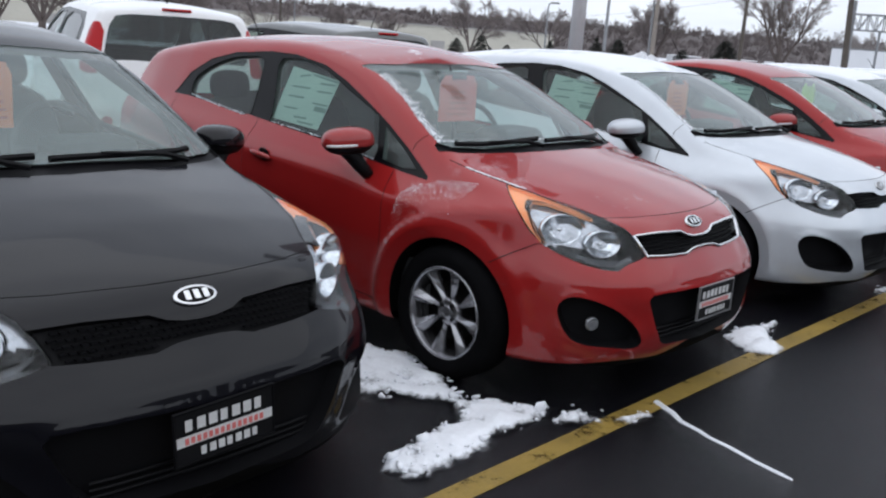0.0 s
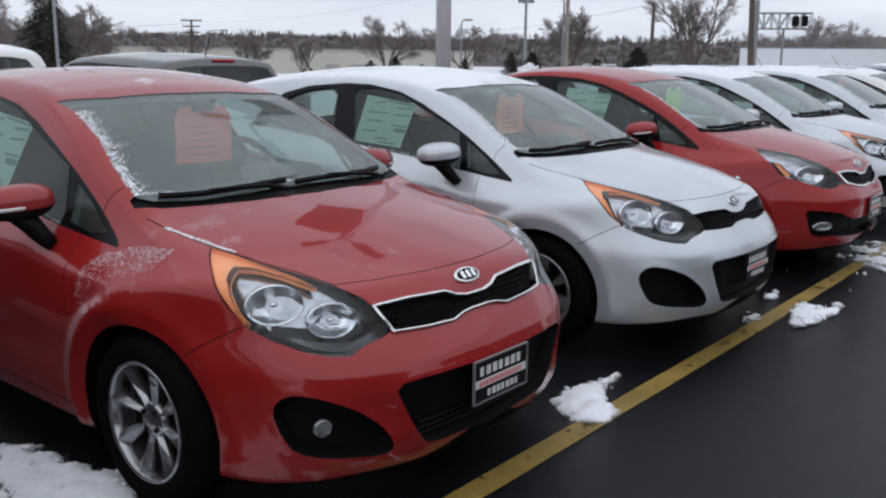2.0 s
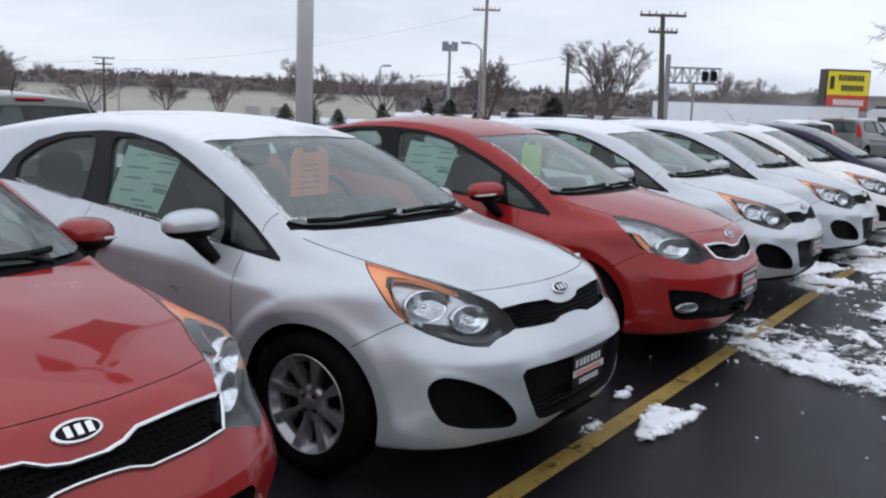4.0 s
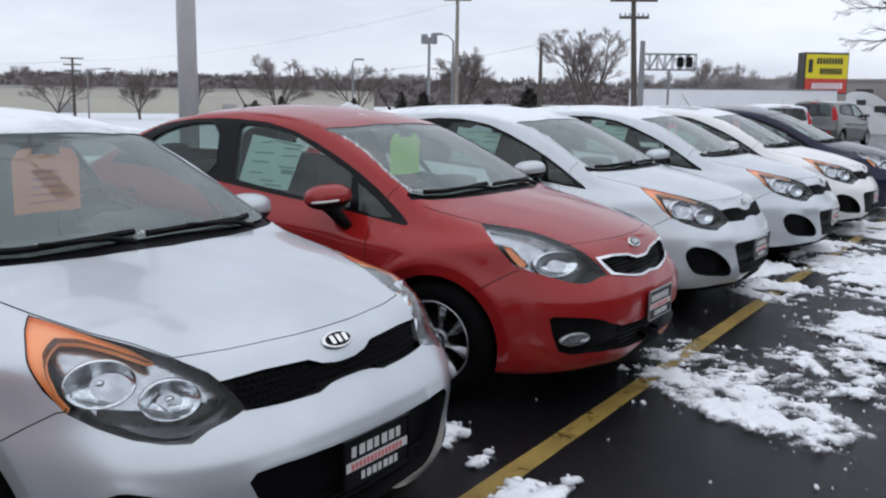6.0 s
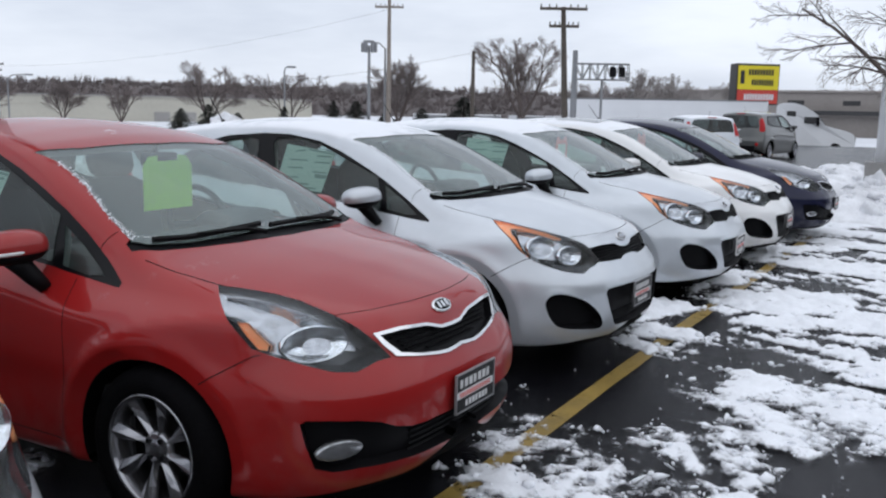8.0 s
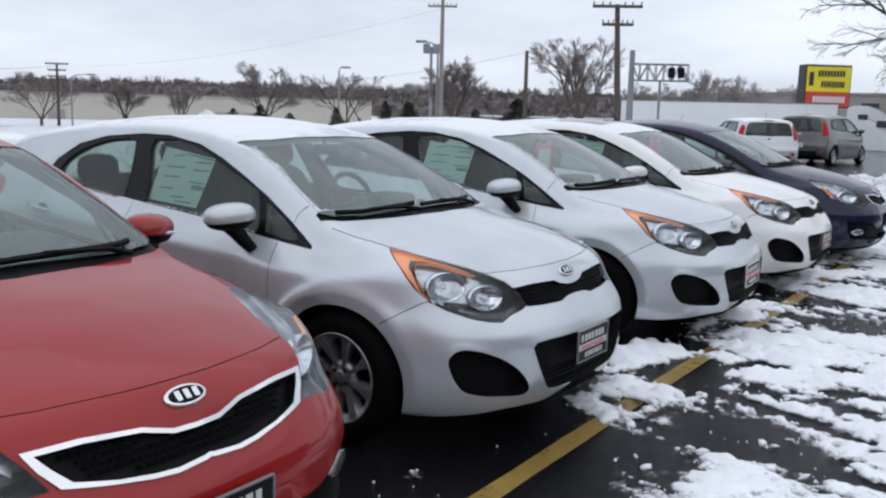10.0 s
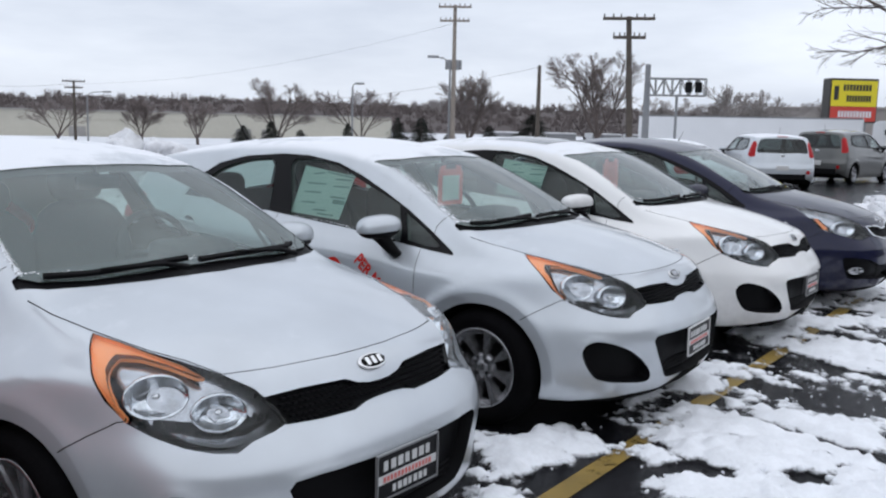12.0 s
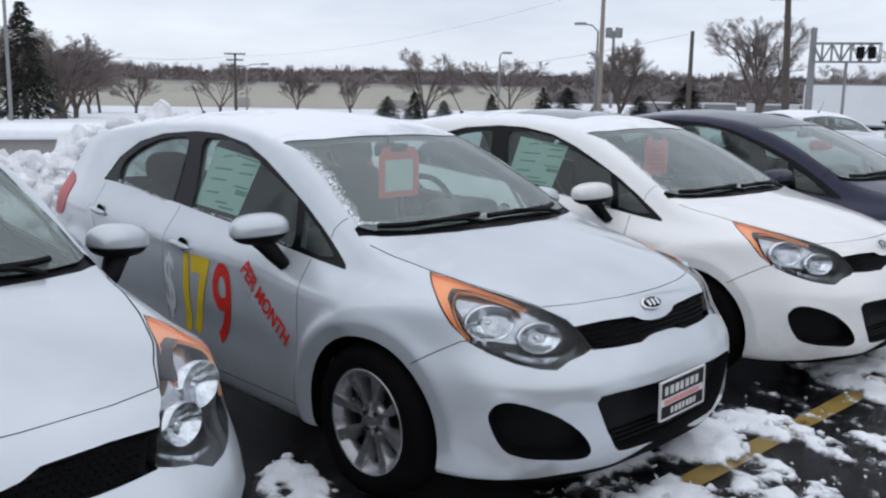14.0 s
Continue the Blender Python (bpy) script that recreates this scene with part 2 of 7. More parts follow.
def lathe(bm, profile, seg=40, axis="x", smooth=True):
    """Turn (offset along the axis, radius) pairs round the x axis."""
    rings = []
    for o, r in profile:
        rings.append([bm.verts.new((o, r * math.cos(a), r * math.sin(a))) for a in (k * math.tau / seg for k in range(seg))])
    for r0, r1 in zip(rings, rings[1:]):
        for k in range(seg):
            f = bm.faces.new((r0[k], r1[k], r1[(k + 1) % seg], r0[(k + 1) % seg]))
            f.smooth = smooth
    return rings


def smoothed(pairs, sigma, lo=-0.5, hi=5.2):
    """A soft curve through pairs, as a function."""
    xs, ys = np.array(pairs, float).T
    g = np.arange(lo, hi, 0.005)
    v = np.interp(g, xs, ys)
    left, right = (ys[1] - ys[0]) / (xs[1] - xs[0]), (ys[-1] - ys[-2]) / (xs[-1] - xs[-2])
    v = np.where(g < xs[0], ys[0] + left * (g - xs[0]), v)
    v = np.where(g > xs[-1], ys[-1] + right * (g - xs[-1]), v)
    k = np.exp(-0.5 * (np.arange(-60, 61) * 0.005 / sigma) ** 2)
    v2 = np.convolve(np.pad(v, 60, mode="reflect", reflect_type="odd"), k / k.sum(), mode="valid")
    return lambda q: np.interp(q, g, v2)


def smax(a, b, k):
    h = np.maximum(k - np.abs(a - b), 0)
    return np.maximum(a, b) + h * h / (4 * k)


# ---------------------------------------------------------------- the cars' bodies
# Car coordinates: x to the side, y from the nose to the rear, z up.
HUB_Z, ARCH_R = 0.304, 0.340
FLANGE, LIP = 0.056, 0.20


class Shape:
    """The soft outer form of a small car; surface points are found along rays from a spine inside it."""

    def __init__(self, kind):
        self.kind = kind
        sedan = kind != "hatch"
        self.length = 4.37 if sedan else 4.045
        ext = self.length - 4.045
        top = [(-0.2, 0.62), (0.0, 0.715), (0.1, 0.755), (0.2, 0.805), (0.3, 0.842), (0.5, 0.903), (0.7, 0.948), (0.9, 0.984), (1.0, 1.003), (1.04, 1.02), (1.12, 1.065), (1.3, 1.160), (1.5, 1.262), (1.65, 1.328), (1.8, 1.378), (2.0, 1.415), (2.25, 1.438), (2.5, 1.443)]
        if sedan:
            top += [(2.8, 1.425), (3.05, 1.385), (3.25, 1.325), (3.5, 1.215), (3.7, 1.115), (3.82, 1.07), (4.0, 1.055), (4.3, 1.02), (4.6, 0.96)]
        else:
            top += [(2.9, 1.430), (3.2, 1.405), (3.5, 1.365), (3.7, 1.33), (3.9, 1.29), (4.2, 1.22)]
        self.top = smoothed(top, 0.035)
        self.crown = smoothed([(0, 0.17), (0.7, 0.150), (1.05, 0.12), (1.4, 0.14), (1.75, 0.155), (2.3, 0.16), (3.2, 0.17), (4.4, 0.2)], 0.1)
        self.front = smoothed([(0.1, 0.16), (0.2, 0.07), (0.26, 0.03), (0.34, 0.008), (0.5, 0.0), (0.56, 0.012), (0.61, 0.045), (0.66, 0.085), (0.72, 0.115), (0.77, 0.135), (0.84, 0.16), (1.6, 0.3)], 0.016)
        self.plan = smoothed([(-0.5, 0.08), (-0.3, 0.02), (0.0, 0.0), (0.3, 0.015), (0.45, 0.05), (0.54, 0.095), (0.62, 0.148), (0.7, 0.250), (0.76, 0.385), (0.81, 0.55), (0.9, 0.95)], 0.03)
        if sedan:
            rear = [(0.1, 3.9), (0.2, 3.97), (0.35, 4.02), (0.55, 4.045), (0.75, 4.03), (0.95, 3.98), (1.05, 3.94), (1.5, 3.7)]
        else:
            rear = [(0.1, 3.86), (0.2, 3.93), (0.35, 4.02), (0.55, 4.045), (0.75, 4.03), (0.95, 3.98), (1.1, 3.90), (1.3, 3.77), (1.5, 3.62)]
        self.rear = smoothed([(z, y + ext) for z, y in rear], 0.03)
        self.width = smoothed([(0.1, 0.79), (0.17, 0.815), (0.25, 0.835), (0.4, 0.848), (0.55, 0.857), (0.70, 0.855), (0.78, 0.846), (0.84, 0.822), (0.875, 0.79), (0.91, 0.762), (0.97, 0.728), (1.10, 0.668), (1.27, 0.588), (1.35, 0.545), (1.42, 0.50), (1.5, 0.44)], 0.02)
        e2 = ext
        self.taper = smoothed([(-0.2, 0.90), (0, 0.925), (0.3, 0.955), (0.55, 0.98), (0.81, 1.0), (1.3, 0.998), (2, 1.0), (3.2 + e2, 1.0), (3.55 + e2, 0.975), (3.85 + e2, 0.91), (4.05 + e2, 0.83)], 0.06)
        self.hubs = (0.832, 3.40)
        self.lift = 0.0 if kind == "box" else 0.05
        if kind == "box":
            self.length = 4.12
            self.top = smoothed([(-0.2, 0.70), (0.0, 0.82), (0.2, 0.93), (0.5, 1.0), (0.9, 1.05), (1.0, 1.08), (1.2, 1.21), (1.5, 1.41), (1.7, 1.52), (1.9, 1.575), (2.3, 1.60), (3.0, 1.60), (3.6, 1.575), (4.0, 1.545), (4.4, 1.5)], 0.04)
            self.crown = smoothed([(0, 0.15), (1.5, 0.13), (2.2, 0.12), (4.4, 0.13)], 0.1)
            self.rear = smoothed([(0.1, 3.95), (0.25, 4.03), (0.4, 4.11), (0.62, 4.12), (0.75, 4.08), (0.95, 4.05), (1.3, 3.98), (1.5, 3.92), (1.7, 3.84)], 0.025)
            self.width = smoothed([(0.1, 0.82), (0.25, 0.87), (0.5, 0.9), (0.8, 0.9), (1.0, 0.87), (1.1, 0.84), (1.3, 0.76), (1.45, 0.695), (1.55, 0.64), (1.7, 0.55)], 0.025)
            self.taper = smoothed([(-0.2, 0.90), (0, 0.925), (0.5, 0.98), (0.81, 1.0), (3.4, 1.0), (3.8, 0.975), (4.15, 0.925)], 0.06)
            self.hubs = (0.84, 3.41)
        self.axis_z, self.a, self.b = 0.595, 0.78, self.length - 0.75

    def f(self, p):
        x, y, z = np.abs(p[:, 0]), p[:, 1], p[:, 2]
        top = z - (self.top(y) - self.crown(y) * x * x)
        w = self.width(z - self.lift * np.clip(y - 1.33, -0.9, 1.9) * np.clip((z - 0.62) / 0.2, 0, 1)) * self.taper(y)
        if self.kind != "box":
            a, b = np.clip((1.60 - y) / 0.6, 0, 1), np.clip((z - 0.74) / 0.12, 0, 1)
            w = w - 0.052 * a * a * (3 - 2 * a) * b * b * (3 - 2 * b)
        for hub in self.hubs:
            r = np.hypot(y - hub, z - HUB_Z)
            w = w + 0.019 * np.exp(-(((r - ARCH_R - 0.062) / 0.042) ** 2)) * (z > 0.05)
        # a soft crease along the doors, and a hollow above the sill
        mid = np.exp(-(((y - 2.2) / 0.9) ** 4))
        w = w - 0.010 * mid * np.exp(-(((z - 0.42 - 0.03 * y) / 0.09) ** 2)) + 0.006 * np.exp(-(((z - 0.70 - 0.055 * y) / 0.035) ** 2)) * mid
        side = x - w
        nose = self.front(z) + self.plan(x) - y
        if self.kind == "hatch":
            # hollows round the two lamp pockets and above the lower grille
            nose = nose + 0.009 * np.exp(-(((x - 0.56) / 0.12) ** 2) - ((z - 0.40) / 0.085) ** 2)
        tail = y - self.rear(z) + 0.55 * np.maximum(x - 0.35, 0) ** 2
        v = smax(top, side, 0.055)
        v = smax(v, nose * 0.8, 0.05)
        v = smax(v, tail, 0.07)
        return smax(v, 0.185 - z, 0.03)

    def point(self, s, u):
        """Surface points for positions s along the spine and angles u from straight up."""
        a, b, za = self.a, self.b, self.axis_z
        ya = np.clip(s, a, b)
        phi = np.where(s < a, (a - s) / 0.75, np.where(s > b, (s - b) / 0.75, 0.0))
        sign = np.where(s < a, -1.0, 1.0)
        d = np.stack([np.cos(phi) * np.sin(u), sign * np.sin(phi), np.cos(phi) * np.cos(u)], 1)
        o = np.stack([np.zeros_like(ya), ya, np.full_like(ya, za)], 1)
        lo, hi = np.zeros(len(s)), np.full(len(s), 1.6)
        for _ in range(26):
            mid = (lo + hi) / 2
            inside = self.f(o + d * mid[:, None]) < 0
            lo, hi = np.where(inside, mid, lo), np.where(inside, hi, mid)
        return o + d * lo[:, None]

    def domain(self, p):
        """The inverse: where rays through points p lie in (s, u)."""
        p = np.atleast_2d(np.array(p, float))
        ya = np.clip(p[:, 1], self.a, self.b)
        dx, dy, dz = np.abs(p[:, 0]), p[:, 1] - ya, p[:, 2] - self.axis_z
        r = np.hypot(dx, dz)
        phi = np.arctan2(np.abs(dy), r)
        s = np.where(dy < 0, self.a - 0.75 * phi, np.where(dy > 0, self.b + 0.75 * phi, ya))
        return np.stack([s, np.arctan2(dx, dz)], 1)

    def on(self, p):
        """The surface point on the ray through p."""
        q = self.domain(p)
        r = self.point(q[:, 0], q[:, 1])
        r[:, 0] *= np.where(np.atleast_2d(p)[:, 0] < 0, -1, 1)
        return r

    def normal(self, p):
        e, g = 0.002, []
        for k in range(3):
            d = np.zeros(3)
            d[k] = e
            g.append(self.f(p + d) - self.f(p - d))
        g = np.stack(g, 1)
        g[:, 0] = np.where(np.abs(p[:, 0]) < 1e-4, 0, g[:, 0])
        return g / np.maximum(np.linalg.norm(g, axis=1), 1e-9)[:, None]

    def side_x(self, y, z):
        """Half-width of the flank at (y, z)."""
        y, z = np.atleast_1d(np.array(y, float)), np.atleast_1d(np.array(z, float))
        lo, hi = np.zeros_like(y), np.full_like(y, 1.2)
        for _ in range(26):
            mid = (lo + hi) / 2
            inside = self.f(np.stack([mid, y, z], 1)) < 0
            lo, hi = np.where(inside, mid, lo), np.where(inside, hi, mid)
        return lo

    def front_y(self, x, z):
        """How far back the front face lies at (x, z)."""
        x, z = np.atleast_1d(np.array(x, float)), np.atleast_1d(np.array(z, float))
        lo, hi = np.full_like(x, 1.5), np.full_like(x, -0.5)
        for _ in range(26):
            mid = (lo + hi) / 2
            inside = self.f(np.stack([x, mid, z], 1)) < 0
            lo, hi = np.where(inside, mid, lo), np.where(inside, hi, mid)
        return lo


def inside(q, poly):
    x, y = q[:, 0], q[:, 1]
    hit = np.zeros(len(q), bool)
    for (x0, y0), (x1, y1) in zip(poly, np.roll(poly, -1, axis=0)):
        if y0 != y1:
            hit ^= ((y0 > y) != (y1 > y)) & (x < (x1 - x0) * (y - y0) / (y1 - y0) + x0)
    return hit


def off_line(q, line):
    d = np.full(len(q), 9.0)
    for a, b in zip(line, line[1:]):
        t = np.clip(((q - a) @ (b - a)) / max((b - a) @ (b - a), 1e-12), 0, 1)
        d = np.minimum(d, np.linalg.norm(q - a - t[:, None] * (b - a), axis=1))
    return d


def dense(points, step=0.03, closed=True, soft=0):
    pts = [np.array(p, float) for p in points]
    for _ in range(soft):
        new_pts, n = [], len(pts)
        for i in range(n if closed else n - 1):
            a, b = pts[i], pts[(i + 1) % n]
            new_pts += [0.78 * a + 0.22 * b, 0.22 * a + 0.78 * b]
        if not closed:
            new_pts = [pts[0]] + new_pts[1:-1] + [pts[-1]]
        pts = new_pts
    out = []
    ends = pts[1:] + pts[:1] if closed else pts[1:]
    for a, b in zip(pts, ends):
        n = max(1, int(np.ceil(np.linalg.norm(b - a) / step)))
        out += [a + (b - a) * k / n for k in range(n)]
    if not closed:
        out.append(pts[-1])
    return np.array(out)


def outlines(kind):
    """Closed outlines (name, points, softening) on the half body, in the order in which they claim the surface, and lines of the panel gaps."""
    grille = [(-0.01, 0.11, 0.712), (0.045, 0.11, 0.714), (0.095, 0.12, 0.722), (0.14, 0.13, 0.741), (0.30, 0.15, 0.748), (0.43, 0.175, 0.743), (0.415, 0.14, 0.70), (0.395, 0.118, 0.662), (0.26, 0.092, 0.655), (0.145, 0.083, 0.651), (0.09, 0.088, 0.664), (0.04, 0.09, 0.668), (-0.01, 0.09, 0.668)]
    lamp = [(0.633, 0.704, 0.889), (0.606, 0.614, 0.873), (0.577, 0.508, 0.852), (0.531, 0.405, 0.829), (0.481, 0.286, 0.799), (0.441, 0.206, 0.766), (0.410, 0.155, 0.717), (0.389, 0.123, 0.667), (0.436, 0.126, 0.652), (0.498, 0.141, 0.637), (0.546, 0.152, 0.613), (0.592, 0.194, 0.618), (0.638, 0.258, 0.632), (0.680, 0.342, 0.659), (0.707, 0.411, 0.688), (0.726, 0.482, 0.742), (0.733, 0.542, 0.809), (0.687, 0.637, 0.858)]
    amber = [(0.633, 0.704, 0.889), (0.606, 0.614, 0.873), (0.577, 0.508, 0.852), (0.547, 0.398, 0.824), (0.533, 0.310, 0.799), (0.548, 0.320, 0.799), (0.580, 0.408, 0.822), (0.615, 0.487, 0.839), (0.655, 0.531, 0.843), (0.690, 0.515, 0.831), (0.717, 0.475, 0.777), (0.713, 0.446, 0.729), (0.705, 0.414, 0.701), (0.709, 0.417, 0.690), (0.726, 0.482, 0.742), (0.733, 0.542, 0.809), (0.687, 0.637, 0.858)]
    shield = [(-0.010, 1.687, 1.342), (0.371, 1.714, 1.328), (0.557, 1.776, 1.313), (0.553, 1.733, 1.304), (0.543, 1.633, 1.275), (0.565, 1.458, 1.195), (0.609, 1.281, 1.096), (0.625, 1.179, 1.040), (0.634, 1.119, 1.007), (0.600, 1.075, 1.000), (0.450, 1.020, 1.000), (0.250, 0.995, 1.005), (-0.010, 0.985, 1.010)]
    cowl = [(-0.01, 0.885, 0.985), (0.14, 0.90, 0.983), (0.28, 0.92, 0.98), (0.43, 0.97, 0.975), (0.58, 1.03, 0.97), (0.66, 1.09, 0.975), (0.66, 1.13, 1.005), (0.60, 1.13, 1.04), (0.45, 1.06, 1.04), (-0.01, 1.03, 1.05)]
    quarter = [(0.681, 1.433, 1.053), (0.696, 1.301, 0.979), (0.728, 1.159, 0.890), (0.744, 1.238, 0.884), (0.747, 1.368, 0.909)]
    if kind == "sedan":
        dlo = [(0.730, 3.420, 1.060), (0.660, 3.320, 1.130), (0.620, 3.200, 1.225), (0.598, 3.085, 1.302), (0.586, 2.949, 1.329), (0.577, 2.789, 1.349), (0.569, 2.587, 1.359), (0.568, 2.407, 1.356), (0.569, 2.190, 1.344), (0.587, 1.965, 1.303), (0.610, 1.782, 1.245), (0.637, 1.604, 1.177), (0.659, 1.439, 1.102), (0.675, 1.305, 1.027), (0.698, 1.167, 0.939), (0.732, 1.061, 0.871), (0.745, 1.063, 0.855), (0.747, 1.163, 0.866), (0.754, 1.302, 0.885), (0.759, 1.414, 0.902), (0.759, 1.832, 0.942), (0.748, 2.275, 0.983), (0.737, 2.629, 1.020), (0.732, 2.879, 1.042)]
        fwin = [(0.729, 2.301, 1.019), (0.683, 2.331, 1.118), (0.594, 2.394, 1.310), (0.583, 2.365, 1.331), (0.583, 2.173, 1.322), (0.594, 1.995, 1.289), (0.620, 1.808, 1.225), (0.650, 1.626, 1.153), (0.670, 1.471, 1.088), (0.707, 1.456, 1.004), (0.750, 1.425, 0.917), (0.746, 1.857, 0.964)]
        rwin = [(0.735, 2.46, 1.035), (0.74, 2.8, 1.065), (0.735, 3.22, 1.09), (0.66, 3.16, 1.15), (0.62, 3.06, 1.235), (0.585, 2.83, 1.312), (0.58, 2.56, 1.325)]
        tail = [(0.8, 4.0, 0.95), (0.8, 3.95, 0.85), (0.8, 4.05, 0.75), (0.6, 4.3, 0.78), (0.55, 4.3, 0.93), (0.7, 4.2, 0.98)]
        back = [(-0.01, 3.20, 1.32), (0.45, 3.22, 1.28), (0.55, 3.40, 1.19), (0.58, 3.68, 1.08), (0.3, 3.72, 1.09), (-0.01, 3.72, 1.10)]
    else:
        dlo = [(0.741, 3.246, 1.038), (0.679, 3.165, 1.166), (0.632, 3.012, 1.260), (0.603, 2.800, 1.311), (0.583, 2.487, 1.337), (0.578, 2.270, 1.334), (0.590, 2.013, 1.299), (0.616, 1.809, 1.235), (0.649, 1.606, 1.154), (0.672, 1.426, 1.070), (0.692, 1.262, 0.976), (0.735, 1.075, 0.869), (0.747, 1.065, 0.854), (0.754, 1.225, 0.869), (0.767, 1.441, 0.897), (0.758, 1.790, 0.941), (0.751, 2.244, 0.976), (0.743, 2.663, 1.011), (0.741, 3.088, 1.036)]
        fwin = [(0.750, 2.261, 0.978), (0.698, 2.298, 1.083), (0.612, 2.390, 1.271), (0.594, 2.371, 1.309), (0.587, 2.194, 1.314), (0.600, 1.997, 1.277), (0.637, 1.752, 1.186), (0.670, 1.490, 1.092), (0.732, 1.422, 0.946), (0.762, 1.413, 0.899), (0.752, 1.868, 0.954)]
        rwin = [(0.735, 3.078, 1.046), (0.689, 3.105, 1.143), (0.645, 2.971, 1.232), (0.613, 2.783, 1.289), (0.598, 2.530, 1.309), (0.649, 2.495, 1.199), (0.708, 2.462, 1.069), (0.754, 2.445, 0.981), (0.746, 2.767, 1.010)]
        tail = [(0.8, 3.66, 1.03), (0.8, 3.60, 0.92), (0.8, 3.63, 0.80), (0.75, 3.86, 0.78), (0.6, 4.0, 0.80), (0.55, 4.0, 0.93), (0.62, 3.9, 1.02), (0.72, 3.74, 1.05)]
        back = [(-0.01, 3.78, 1.27), (0.45, 3.74, 1.26), (0.55, 3.78, 1.15), (0.60, 3.88, 1.0), (0.3, 3.97, 0.97), (-0.01, 3.98, 0.97)]
    if kind == "box":
        shield = [(-0.01, 1.0, 1.08), (0.45, 1.04, 1.06), (0.66, 1.12, 1.08), (0.66, 1.25, 1.14), (0.58, 1.65, 1.38), (0.54, 1.72, 1.46), (-0.01, 1.68, 1.51)]
        dlo = [(0.86, 1.05, 1.0), (0.86, 2.2, 1.06), (0.86, 3.3, 1.12), (0.82, 3.60, 1.17), (0.74, 3.55, 1.32), (0.68, 3.4, 1.44), (0.66, 2.3, 1.47), (0.66, 1.85, 1.44), (0.72, 1.5, 1.29), (0.80, 1.2, 1.10)]
        fwin = [(0.83, 1.40, 1.05), (0.83, 2.2, 1.09), (0.68, 2.3, 1.43), (0.68, 1.9, 1.41), (0.74, 1.55, 1.26)]
        rwin = [(0.82, 2.32, 1.10), (0.82, 3.1, 1.14), (0.80, 3.46, 1.18), (0.70, 3.35, 1.41), (0.68, 2.40, 1.43)]
        tail = [(0.78, 3.80, 1.42), (0.86, 3.86, 1.2), (0.88, 3.88, 0.98), (0.80, 3.95, 0.93), (0.70, 4.0, 0.95), (0.72, 4.0, 1.1), (0.66, 3.95, 1.40)]
        back = [(-0.01, 3.93, 1.47), (0.55, 3.93, 1.46), (0.63, 3.96, 1.40), (0.69, 4.0, 1.12), (0.64, 4.02, 1.07), (-0.01, 4.05, 1.06)]
    mid = np.mean(lamp, axis=0)
    amber = [tuple(np.array(q_) + 0.010 * (mid - q_) / np.linalg.norm(mid - q_)) if q_ in lamp else q_ for q_ in amber]
    out = [("windshield", shield, 0), ("front_window", fwin, 0), ("rear_window", rwin, 1), ("quarter_window", quarter, 0), ("window_trim", dlo, 0), ("cowl", cowl, 0), ("rear_glass", back, 0), ("taillight", tail, 1)]
    if kind == "box":
        out = [o for o in out if o[0] != "quarter_window"]
    if kind == "sedan":
        lamp = [(0.627, 0.692, 0.888), (0.584, 0.622, 0.879), (0.532, 0.514, 0.862), (0.500, 0.422, 0.840), (0.480, 0.293, 0.802), (0.460, 0.210, 0.764), (0.420, 0.152, 0.707), (0.389, 0.115, 0.655), (0.450, 0.131, 0.653), (0.534, 0.157, 0.631), (0.593, 0.211, 0.639), (0.653, 0.305, 0.669), (0.698, 0.397, 0.697), (0.718, 0.451, 0.715), (0.734, 0.526, 0.792), (0.702, 0.605, 0.845)]
        amber = [(0.724, 0.506, 0.799), (0.708, 0.468, 0.796), (0.701, 0.431, 0.760), (0.688, 0.391, 0.724), (0.694, 0.393, 0.705), (0.708, 0.425, 0.711), (0.718, 0.466, 0.752)]
        chrome = [(-0.01, 0.11, 0.703), (0.07, 0.11, 0.706), (0.15, 0.126, 0.728), (0.30, 0.146, 0.741), (0.425, 0.173, 0.738), (0.405, 0.14, 0.696), (0.37, 0.108, 0.653), (0.255, 0.075, 0.632), (0.165, 0.059, 0.618), (0.10, 0.055, 0.613), (-0.01, 0.055, 0.620)]
        net = [(-0.01, 0.10, 0.683), (0.07, 0.10, 0.686), (0.16, 0.118, 0.711), (0.29, 0.131, 0.722), (0.383, 0.149, 0.720), (0.357, 0.13, 0.697), (0.322, 0.106, 0.666), (0.24, 0.083, 0.644), (0.145, 0.07, 0.633), (0.09, 0.068, 0.630), (-0.01, 0.068, 0.638)]
        low = [(-0.01, 0.01, 0.405), (0.26, 0.018, 0.410), (0.37, 0.036, 0.412), (0.449, 0.056, 0.433), (0.501, 0.078, 0.459), (0.573, 0.126, 0.479), (0.634, 0.191, 0.487), (0.677, 0.256, 0.490), (0.687, 0.275, 0.477), (0.677, 0.26, 0.403), (0.658, 0.237, 0.321), (0.622, 0.193, 0.304), (0.557, 0.13, 0.303), (0.439, 0.069, 0.295), (0.263, 0.037, 0.283), (-0.01, 0.032, 0.276)]
        net = [tuple(c_ + 0.58 * (n_ - c_) for c_, n_ in zip(a_, b_)) for a_, b_ in zip(chrome, net)]
        out += [("amber", amber, 0), ("headlight", lamp, 0), ("grille", net, 0), ("grille_frame", chrome, 0), ("lower_grille", low, 0)]
    else:
